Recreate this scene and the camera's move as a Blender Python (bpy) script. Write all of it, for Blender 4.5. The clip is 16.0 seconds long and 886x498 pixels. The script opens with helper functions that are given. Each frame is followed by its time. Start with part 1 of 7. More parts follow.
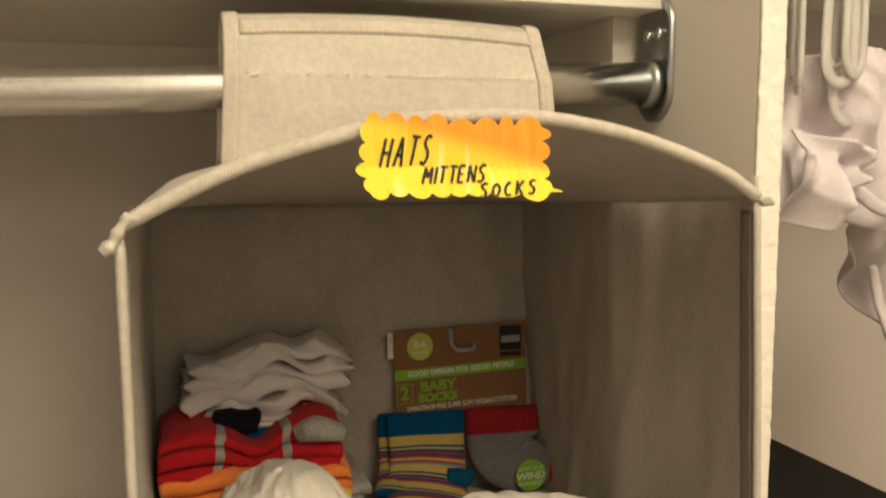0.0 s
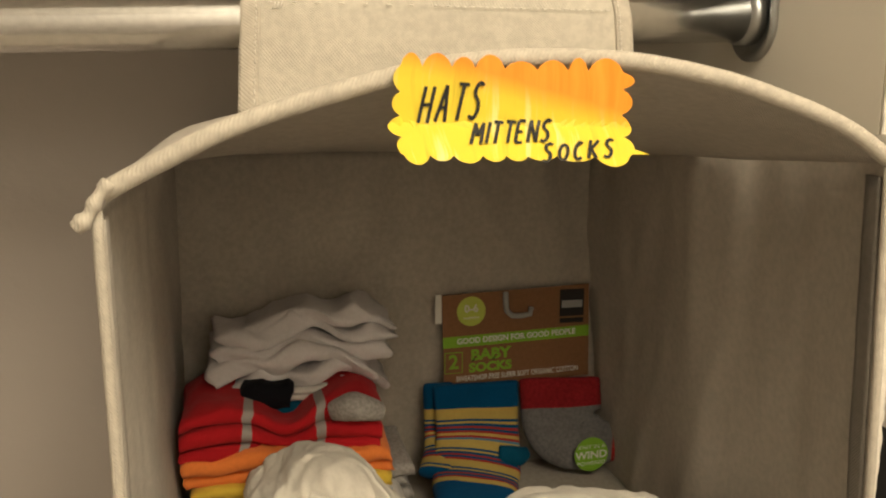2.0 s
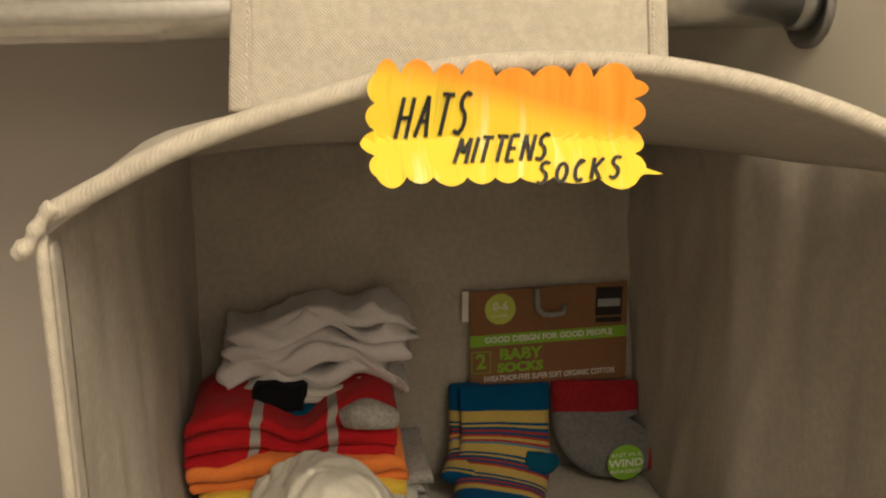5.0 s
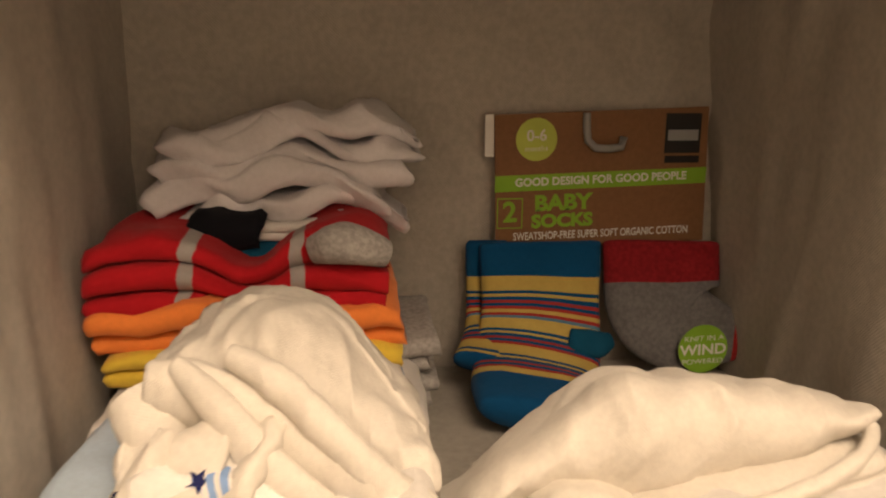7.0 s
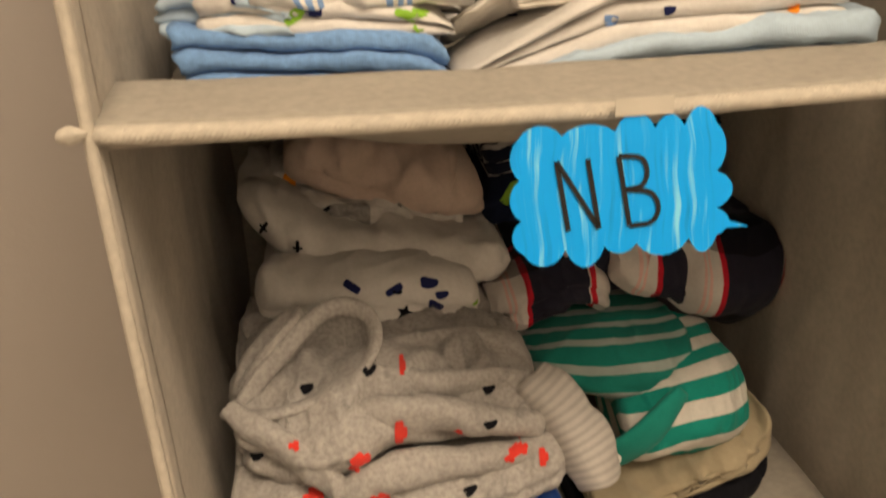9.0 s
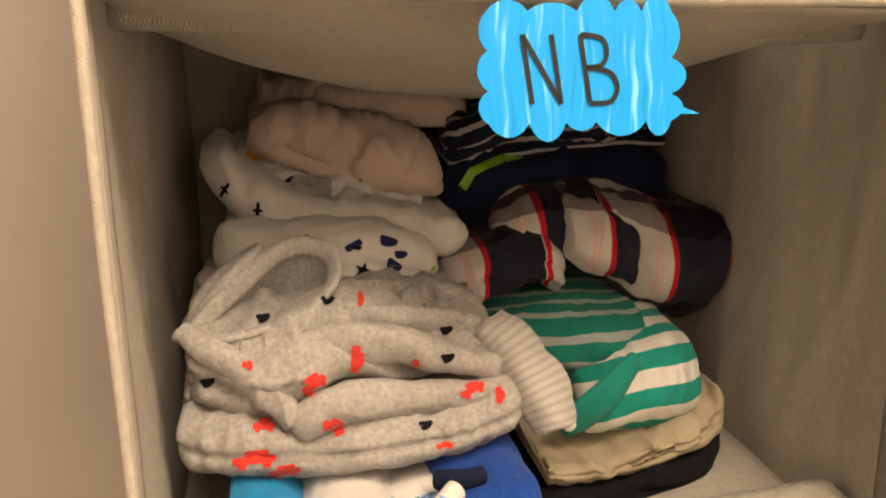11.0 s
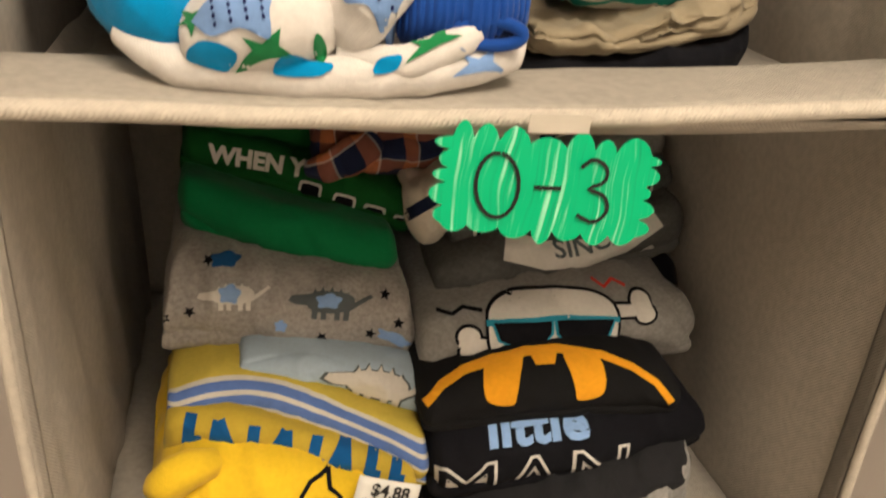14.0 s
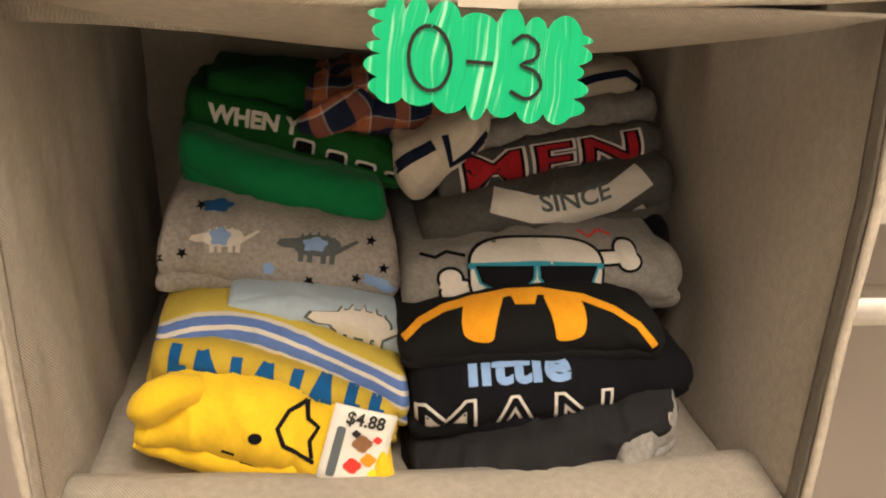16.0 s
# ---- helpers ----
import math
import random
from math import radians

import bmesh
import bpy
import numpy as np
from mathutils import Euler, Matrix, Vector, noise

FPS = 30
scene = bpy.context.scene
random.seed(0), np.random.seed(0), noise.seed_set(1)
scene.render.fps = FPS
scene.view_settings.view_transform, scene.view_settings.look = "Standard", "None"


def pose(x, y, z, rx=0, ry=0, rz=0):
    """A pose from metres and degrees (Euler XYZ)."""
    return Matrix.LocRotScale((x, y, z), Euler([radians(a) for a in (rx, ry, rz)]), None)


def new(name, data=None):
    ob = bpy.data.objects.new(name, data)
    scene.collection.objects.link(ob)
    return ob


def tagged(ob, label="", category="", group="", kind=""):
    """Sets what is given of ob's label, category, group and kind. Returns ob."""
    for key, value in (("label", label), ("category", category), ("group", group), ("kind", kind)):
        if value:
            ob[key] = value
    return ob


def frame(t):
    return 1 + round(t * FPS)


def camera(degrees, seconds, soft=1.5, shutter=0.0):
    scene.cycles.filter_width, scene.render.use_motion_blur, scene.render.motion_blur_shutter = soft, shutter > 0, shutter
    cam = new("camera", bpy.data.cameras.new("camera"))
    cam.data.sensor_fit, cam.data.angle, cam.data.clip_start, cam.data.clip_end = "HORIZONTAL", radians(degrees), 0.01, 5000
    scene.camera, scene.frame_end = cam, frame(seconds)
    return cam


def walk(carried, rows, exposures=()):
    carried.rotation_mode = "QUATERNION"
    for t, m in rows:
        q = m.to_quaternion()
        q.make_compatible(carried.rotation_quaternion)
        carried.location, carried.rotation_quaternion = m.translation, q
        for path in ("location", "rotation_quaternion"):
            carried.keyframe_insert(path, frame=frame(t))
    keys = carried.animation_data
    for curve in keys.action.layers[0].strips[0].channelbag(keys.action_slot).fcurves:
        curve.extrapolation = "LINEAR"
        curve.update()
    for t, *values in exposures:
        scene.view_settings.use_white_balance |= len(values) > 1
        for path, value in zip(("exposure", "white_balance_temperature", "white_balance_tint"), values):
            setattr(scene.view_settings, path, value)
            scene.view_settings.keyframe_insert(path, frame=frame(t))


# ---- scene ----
cam = camera(54.4, 16.0, soft=2.0, shutter=0.4)
METRES, EYE, TILT, LEAN, TURN = 1.1, 1.55, -6.0, 0.0, -17.0
ROWS = [
    (0.0, 0.0, 0.0, 0.0, -0.0, 0.0, -0.0),
    (0.5, 0.0013, 0.0344, -0.0072, 0.15, -2.7, -0.51),
    (1.0, -0.0032, 0.0506, -0.0028, 0.6, -3.93, -0.46),
    (1.5, 0.0009, 0.0612, 0.0043, 1.55, -3.98, -0.14),
    (2.0, 0.0019, 0.0695, 0.0141, 3.89, -4.41, -0.75),
    (2.5, 0.0105, 0.0821, 0.0374, 5.91, -5.71, -0.92),
    (3.0, 0.0183, 0.1255, 0.0583, 7.78, -6.95, -0.6),
    (5.5, 0.0251, 0.1057, 0.009, 8.41, -6.88, -1.08),
    (6.0, 0.0182, 0.1174, -0.0506, 8.85, -5.74, -0.17),
    (6.5, 0.011, 0.1572, -0.0681, 9.52, -6.51, -0.75),
    (7.0, 0.0124, 0.2402, -0.0696, 10.19, -8.27, -1.52),
    (7.5, 0.0083, 0.2781, -0.0704, 11.16, -10.73, -1.63),
    (8.0, 0.015, 0.2221, -0.0908, 11.53, -12.92, -1.14),
    (8.5, 0.0154, 0.1624, -0.1369, 10.63, -15.41, 0.08),
    (9.0, 0.0129, 0.1356, -0.1786, 8.89, -16.99, 0.73),
    (11.5, 0.0113, 0.1128, -0.2653, 5.61, -7.89, -1.8),
    (12.0, 0.008, 0.1353, -0.2753, 4.92, -8.73, -0.72),
    (12.5, 0.0079, 0.1399, -0.2954, 4.6, -10.21, -0.24),
    (13.0, -0.0012, 0.1662, -0.3339, 3.95, -15.35, -3.03),
    (13.5, 0.0084, 0.187, -0.3686, 3.44, -18.78, -5.37),
    (14.0, 0.0148, 0.1812, -0.3923, 4.47, -20.0, -5.65),
    (14.5, 0.03, 0.1768, -0.4135, 6.82, -18.34, -4.04),
    (15.0, 0.0549, 0.1604, -0.4162, 8.35, -15.0, -3.65),
    (15.5, 0.0588, 0.1558, -0.4361, 8.38, -15.36, -3.82),
    (16.0, 0.0594, 0.1586, -0.4426, 8.41, -15.57, -4.29),
]
walk(cam, [(t, pose(0, 0, EYE, TILT, LEAN, TURN) @ pose(METRES * x, METRES * y, METRES * z, 90 + pitch, roll, yaw)) for t, x, y, z, yaw, pitch, roll in ROWS],
     [(0.0, -0.38, 6050, -1), (0.5, -0.55, 6050, 0), (1.0, -0.48, 6050, -1), (2.0, -0.36, 5950, -1), (2.5, -0.25, 5850, -1), (3.2, -0.45, 5850, -1), (5.5, -0.5, 5950, 1), (6.0, -0.2, 6600, 12), (7.0, -0.07, 6600, 12), (8.0, -0.15, 6600, 14), (8.5, -0.2, 6300, 8), (9.0, -0.22, 6300, 6), (11.3, 0.4, 6450, 9), (12.5, 0.4, 6300, 11), (13.0, 0.4, 6200, 8), (14.0, 0.32, 5750, 5), (16.0, 0.58, 5800, 7)])

# ---------------------------------------------------------------- world and light
world = bpy.data.worlds.new("world")
scene.world = world
world.use_nodes = True
world.node_tree.nodes["Background"].inputs["Color"].default_value = (0.55, 0.42, 0.30, 1)
world.node_tree.nodes["Background"].inputs["Strength"].default_value = 0.05


WARM = (1.0, 0.785, 0.575)
bulb = bpy.data.lights.new("ceiling_bulb", "POINT")
bulb.shadow_soft_size, bulb.energy, bulb.color = 0.30, 52.0, WARM
new("ceiling_bulb", bulb).location = (0.27, -0.32, 2.26)

# ---------------------------------------------------------------- materials


def colour4(c):
    return (c[0], c[1], c[2], 1.0)


def nodes_of(name, rough=0.8, sheen=0.0, metal=0.0, spec=0.5):
    m = bpy.data.materials.new(name)
    m.use_nodes = True
    nt = m.node_tree
    b = nt.nodes["Principled BSDF"]
    b.inputs["Roughness"].default_value = rough
    b.inputs["Metallic"].default_value = metal
    b.inputs["Specular IOR Level"].default_value = spec
    if sheen:
        b.inputs["Sheen Weight"].default_value = sheen
        b.inputs["Sheen Roughness"].default_value = 0.5
    return m, nt, b


def add_noise(nt, scale, detail=4.0, coord="Object", rough=0.55):
    tc = nt.nodes.new("ShaderNodeTexCoord")
    n = nt.nodes.new("ShaderNodeTexNoise")
    n.inputs["Scale"].default_value = scale
    n.inputs["Detail"].default_value = detail
    n.inputs["Roughness"].default_value = rough
    nt.links.new(tc.outputs[coord], n.inputs["Vector"])
    return n.outputs["Fac"]


def ramp(nt, fac, stops, mode="LINEAR"):
    r = nt.nodes.new("ShaderNodeValToRGB")
    r.color_ramp.interpolation = mode
    els = r.color_ramp.elements
    while len(els) < len(stops):
        els.new(0.5)
    for e, (p, c) in zip(els, stops):
        e.position = p
    for e, (p, c) in zip(els, stops):
        e.color = colour4(c)
    nt.links.new(fac, r.inputs["Fac"])
    return r.outputs["Color"]


def mixed(nt, a, b, fac, mode="MIX"):
    m = nt.nodes.new("ShaderNodeMix")
    m.data_type, m.blend_type = "RGBA", mode
    for sock, v in ((m.inputs[0], fac), (m.inputs[6], a), (m.inputs[7], b)):
        if hasattr(v, "is_linked"):
            nt.links.new(v, sock)
        elif isinstance(v, (tuple, list)):
            sock.default_value = colour4(v)
        else:
            sock.default_value = v
    return m.outputs[2]


def maths(nt, op, a, b=None):
    m = nt.nodes.new("ShaderNodeMath")
    m.operation = op
    for i, v in enumerate((a, b)):
        if v is None:
            continue
        if hasattr(v, "is_linked"):
            nt.links.new(v, m.inputs[i])
        else:
            m.inputs[i].default_value = v
    return m.outputs[0]


def bump(nt, b, heights):
    last = None
    for h, strength, dist in heights:
        n = nt.nodes.new("ShaderNodeBump")
        n.inputs["Strength"].default_value = strength
        n.inputs["Distance"].default_value = dist
        nt.links.new(h, n.inputs["Height"])
        if last:
            nt.links.new(last, n.inputs["Normal"])
        last = n.outputs["Normal"]
    nt.links.new(last, b.inputs["Normal"])


def weave(nt, scale):
    tc = nt.nodes.new("ShaderNodeTexCoord")
    sep = nt.nodes.new("ShaderNodeSeparateXYZ")
    nt.links.new(tc.outputs["UV"], sep.inputs[0])
    u = maths(nt, "SINE", maths(nt, "MULTIPLY", sep.outputs[0], scale))
    v = maths(nt, "SINE", maths(nt, "MULTIPLY", sep.outputs[1], scale))
    return maths(nt, "MULTIPLY", u, v)


def uv_axis(nt, axis):
    tc = nt.nodes.new("ShaderNodeTexCoord")
    sep = nt.nodes.new("ShaderNodeSeparateXYZ")
    nt.links.new(tc.outputs["UV"], sep.inputs[0])
    return sep.outputs[axis]


def bands(nt, axis, period, stops, shift=0.0):
    f = maths(nt, "FRACT", maths(nt, "ADD", maths(nt, "DIVIDE", uv_axis(nt, axis), period), shift))
    return ramp(nt, f, stops, "CONSTANT")


def cloth_finish(nt, b, col, knit=5600.0, fuzz=1.0, heather=0.0):
    """Grain, faint stains, knit relief on a cloth colour."""
    n1 = add_noise(nt, 34.0, 5.0)
    n2 = add_noise(nt, 420.0, 3.0)
    c = mixed(nt, col, ramp(nt, n1, [(0.3, (0.90, 0.89, 0.88)), (0.7, (1.04, 1.04, 1.04))]), 1.0, "MULTIPLY")
    lo = 0.965 - heather
    c = mixed(nt, c, ramp(nt, n2, [(0.35, (lo, lo, lo)), (0.65, (1.03 + heather * 0.4,) * 3)]), 1.0, "MULTIPLY")
    nt.links.new(c, b.inputs["Base Color"])
    bump(nt, b, [(weave(nt, knit), 0.16 * fuzz, 0.0004), (n2, 0.25 * fuzz, 0.0008), (add_noise(nt, 90.0, 3.0), 0.25, 0.0025)])


def cloth(name, c, heather=0.0, knit=5600.0, rough=0.92):
    m, nt, b = nodes_of(name, rough, 0.12 if max(c) > 0.15 else 0.02, spec=0.15 if max(c) > 0.15 else 0.08)
    rgb = nt.nodes.new("ShaderNodeRGB")
    rgb.outputs[0].default_value = colour4(c)
    cloth_finish(nt, b, rgb.outputs[0], knit, 1.0, heather)
    return m


def striped(name, axis, period, stops, shift=0.0, heather=0.0):
    m, nt, b = nodes_of(name, 0.92, 0.05, spec=0.12)
    cloth_finish(nt, b, bands(nt, axis, period, stops, shift), 5600.0, 1.0, heather)
    return m


def plaid(name, period, su, sv, fac=0.5, shift=(0.0, 0.0), mode="MIX"):
    m, nt, b = nodes_of(name, 0.92, 0.05, spec=0.12)
    c = mixed(nt, bands(nt, 0, period, su, shift[0]), bands(nt, 1, period, sv, shift[1]), fac, mode)
    cloth_finish(nt, b, c)
    return m


def plain(name, c, rough=0.5, metal=0.0, spec=0.4, bumpy=0.0, scale=60.0):
    m, nt, b = nodes_of(name, rough, 0, metal, spec)
    n = add_noise(nt, scale, 5.0)
    d = tuple(v * 0.86 for v in c)
    nt.links.new(ramp(nt, n, [(0.3, d), (0.7, c)]), b.inputs["Base Color"])
    if bumpy:
        bump(nt, b, [(n, bumpy, 0.001)])
    return m


def marker(name, c, light, axis_scale=170.0, shaded_pen=None):
    """Felt-pen colouring on card: streaks along one way, paler between them."""
    m, nt, b = nodes_of(name, 0.55, 0, 0, 0.35)
    tc = nt.nodes.new("ShaderNodeTexCoord")
    wave = nt.nodes.new("ShaderNodeTexNoise")
    wave.inputs["Scale"].default_value = 26.0
    nt.links.new(tc.outputs["UV"], wave.inputs["Vector"])
    bent = nt.nodes.new("ShaderNodeVectorMath")
    bent.operation = "MULTIPLY_ADD"
    nt.links.new(wave.outputs["Color"], bent.inputs[0])
    bent.inputs[1].default_value = (0.010, 0.004, 0.0)
    nt.links.new(tc.outputs["UV"], bent.inputs[2])
    mp = nt.nodes.new("ShaderNodeMapping")
    mp.inputs["Scale"].default_value = (axis_scale, 13.0, 9.0)
    mp.inputs["Rotation"].default_value = (0, 0, 0.16)
    n = nt.nodes.new("ShaderNodeTexNoise")
    n.inputs["Scale"].default_value = 1.0
    n.inputs["Detail"].default_value = 4.0
    n.inputs["Roughness"].default_value = 0.6
    nt.links.new(bent.outputs[0], mp.inputs[0])
    nt.links.new(mp.outputs[0], n.inputs["Vector"])
    deep = tuple(v * 0.72 for v in c)
    col = ramp(nt, n.outputs["Fac"], [(0.30, deep), (0.42, c), (0.55, c), (0.64, light)])
    soft = add_noise(nt, 30.0, 2.0, "UV")
    col = mixed(nt, col, c, ramp(nt, soft, [(0.40, (0.0, 0.0, 0.0)), (0.62, (0.8, 0.8, 0.8))]))
    # Deeper colour above a slanting line: pen colouring with a shadow painted in.
    if shaded_pen:
        diag = maths(nt, "ADD", maths(nt, "MULTIPLY", uv_axis(nt, 0), 0.25), uv_axis(nt, 1))
        diag = maths(nt, "ADD", diag, maths(nt, "MULTIPLY", n.outputs["Fac"], 0.006))
        k = ramp(nt, diag, [(shaded_pen[1], (0, 0, 0)), (shaded_pen[1] + 0.008, (1, 1, 1))])
        col2 = ramp(nt, n.outputs["Fac"], [(0.35, shaded_pen[0]), (0.75, tuple(min(1, v * 1.25 + 0.02) for v in shaded_pen[0]))])
        col = mixed(nt, col, col2, k)
    nt.links.new(col, b.inputs["Base Color"])
    return m


def wall_paint(name, c, relief=0.35, scale=70.0):
    m, nt, b = nodes_of(name, 0.6, 0, 0, 0.3)
    n = add_noise(nt, scale, 4.0)
    v = add_noise(nt, 2.2, 3.0)
    d = tuple(x * 0.93 for x in c)
    nt.links.new(ramp(nt, v, [(0.3, d), (0.7, c)]), b.inputs["Base Color"])
    bump(nt, b, [(n, relief, 0.002), (add_noise(nt, 330.0, 3.0), relief * 0.5, 0.0006)])
    return m


M = {}
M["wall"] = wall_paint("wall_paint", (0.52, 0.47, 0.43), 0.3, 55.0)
# Paint of the unseen room walls, kept very pale to bounce light.
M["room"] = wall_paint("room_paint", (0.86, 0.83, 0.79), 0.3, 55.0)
M["white"] = wall_paint("white_trim_paint", (0.74, 0.70, 0.62), 0.25, 30.0)
M["ceiling"] = wall_paint("ceiling_paint", (0.78, 0.75, 0.70))
# Carpet out of view, kept pale to bounce light upwards.
M["carpet"] = plain("carpet_fibre", (0.66, 0.61, 0.53), 0.95, 0, 0.1, 0.8, 300.0)
M["chrome"] = plain("brushed_chrome", (0.92, 0.91, 0.89), 0.20, 1.0, 0.5, 0.03, 200.0)
M["steel"] = plain("zinc_steel", (0.42, 0.43, 0.43), 0.34, 1.0, 0.5, 0.08, 120.0)
M["dark"] = plain("black_board", (0.012, 0.011, 0.010), 0.7, 0, 0.15, 0.1)


def felt(name, c, rough=0.88, spec=0.2):
    """Non-woven polypropylene: dimpled grain, soft blotches."""
    m, nt, b = nodes_of(name, rough, 0.1, spec=spec)
    n1 = add_noise(nt, 16.0, 5.0)
    n2 = add_noise(nt, 240.0, 4.0)
    d = tuple(v * 0.90 for v in c)
    col = ramp(nt, n1, [(0.32, d), (0.68, c)])
    col = mixed(nt, col, ramp(nt, n2, [(0.35, (0.90, 0.90, 0.90)), (0.65, (1.05, 1.05, 1.05))]), 1.0, "MULTIPLY")
    nt.links.new(col, b.inputs["Base Color"])
    bump(nt, b, [(weave(nt, 3600.0), 0.4, 0.0006), (n2, 0.3, 0.0008)])
    return m


def crinkled(m, depth=0.0035):
    """Long soft upright creases pressed into hanging fabric."""
    nt = m.node_tree
    tc, mp = nt.nodes.new("ShaderNodeTexCoord"), nt.nodes.new("ShaderNodeMapping")
    mp.inputs["Scale"].default_value = (1.0, 1.0, 0.55)
    nt.links.new(tc.outputs["Object"], mp.inputs["Vector"])
    prev = [l.from_socket for l in nt.links if l.to_node.bl_idname == "ShaderNodeBsdfPrincipled" and l.to_socket.name == "Normal"][0]
    for sc, dist, st in ((11.0, depth * 2.2, 0.35), (40.0, depth, 0.04)):
        n = nt.nodes.new("ShaderNodeTexNoise")
        n.inputs["Scale"].default_value, n.inputs["Detail"].default_value, n.inputs["Distortion"].default_value = sc, 3.0, 0.8
        nt.links.new(mp.outputs["Vector"], n.inputs["Vector"])
        bp = nt.nodes.new("ShaderNodeBump")
        bp.inputs["Strength"].default_value, bp.inputs["Distance"].default_value = st, dist
        nt.links.new(n.outputs["Fac"], bp.inputs["Height"])
        nt.links.new(prev, bp.inputs["Normal"])
        prev = bp.outputs["Normal"]
    nt.links.new(prev, nt.nodes["Principled BSDF"].inputs["Normal"])
    return m


M["felt"] = felt("beige_nonwoven", (0.43, 0.392, 0.33))
# Same fabric as the shelves; light reaching the panels is added as paler colour.
M["felt_in"] = crinkled(felt("taupe_nonwoven", (0.485, 0.437, 0.37)))
# Shinier strap felt; the strap's stronger light is put into its paler colour.
M["lit_strap_felt"] = felt("cream_strap_nonwoven", (0.60, 0.55, 0.46), 0.58, 0.45)
# Darker hem colour, used along the right side only.
M["dark_hem"] = felt("taupe_tape", (0.24, 0.215, 0.185))
M["binding"] = felt("cream_binding", (0.57, 0.515, 0.43))
tw = M["binding"].node_tree
rib = maths(tw, "SINE", maths(tw, "ADD", maths(tw, "MULTIPLY", uv_axis(tw, 0), 2600.0), maths(tw, "MULTIPLY", uv_axis(tw, 1), 3600.0)))
bump(tw, tw.nodes["Principled BSDF"], [(rib, 0.30, 0.0004), (add_noise(tw, 240.0, 4.0), 0.3, 0.0008)])
M["stitch"] = cloth("cream_thread", (0.72, 0.68, 0.60))

# ---------------------------------------------------------------- mesh tools


def finish(name, bm, mat, smooth=True):
    bmesh.ops.recalc_face_normals(bm, faces=bm.faces)
    me = bpy.data.meshes.new(name)
    bm.to_mesh(me)
    bm.free()
    me.materials.append(mat)
    if smooth:
        me.polygons.foreach_set("use_smooth", [True] * len(me.polygons))
    return new(name, me)


def part(name, bm, mat, parent, label="", smooth=True):
    ob = finish(name, bm, mat, smooth)
    ob.parent = parent
    if label:
        ob["label"] = label
    return ob


def thing(name, at=(0, 0, 0), label="", category="", group="", kind=""):
    e = new(name)
    e.matrix_world = Matrix.Translation(at)
    e.empty_display_size = 0.02
    return tagged(e, label, category, group, kind)


def box_bm(x0, x1, y0, y1, z0, z1, bev=0.0):
    bm = bmesh.new()
    bmesh.ops.create_cube(bm, size=1.0)
    for v in bm.verts:
        v.co = Vector(((x0 + x1) / 2 + v.co.x * (x1 - x0), (y0 + y1) / 2 + v.co.y * (y1 - y0), (z0 + z1) / 2 + v.co.z * (z1 - z0)))
    if bev:
        bmesh.ops.bevel(bm, geom=bm.edges[:], offset=bev, segments=2, profile=0.7, affect="EDGES")
    return bm


def box(name, lim, mat, bev=0.0, **tags):
    ob = finish(name, box_bm(*lim, bev), mat, False)
    return tagged(ob, **tags)


def sheet(fn, nu, nv, th, su=1.0, sv=1.0):
    """A cloth panel fn(u, v) of thickness th, its outside and inside joined all round."""
    bm = bmesh.new()
    uv = bm.loops.layers.uv.new("UVMap")
    P = [[Vector(fn(i / nu, j / nv)) for j in range(nv + 1)] for i in range(nu + 1)]
    A, B = [], []
    for i in range(nu + 1):
        ra, rb = [], []
        for j in range(nv + 1):
            du = P[min(i + 1, nu)][j] - P[max(i - 1, 0)][j]
            dv = P[i][min(j + 1, nv)] - P[i][max(j - 1, 0)]
            n = du.cross(dv)
            n = n.normalized() if n.length > 1e-12 else Vector((0, 0, 1))
            ra.append(bm.verts.new(P[i][j] + n * th / 2))
            rb.append(bm.verts.new(P[i][j] - n * th / 2))
        A.append(ra)
        B.append(rb)

    def face(vs, uvs):
        f = bm.faces.new(vs)
        for l, c in zip(f.loops, uvs):
            l[uv].uv = c
    for i in range(nu):
        for j in range(nv):
            c = [(i / nu * su, j / nv * sv), ((i + 1) / nu * su, j / nv * sv), ((i + 1) / nu * su, (j + 1) / nv * sv), (i / nu * su, (j + 1) / nv * sv)]
            face([A[i][j], A[i + 1][j], A[i + 1][j + 1], A[i][j + 1]], c)
            face([B[i][j + 1], B[i + 1][j + 1], B[i + 1][j], B[i][j]], [c[3], c[2], c[1], c[0]])
    for i in range(nu):
        for j in (0, nv):
            face([A[i][j], B[i][j], B[i + 1][j], A[i + 1][j]], [(i / nu * su, j / nv * sv)] * 4)
    for j in range(nv):
        for i in (0, nu):
            face([A[i][j], A[i][j + 1], B[i][j + 1], B[i][j]], [(i / nu * su, j / nv * sv)] * 4)
    return bm


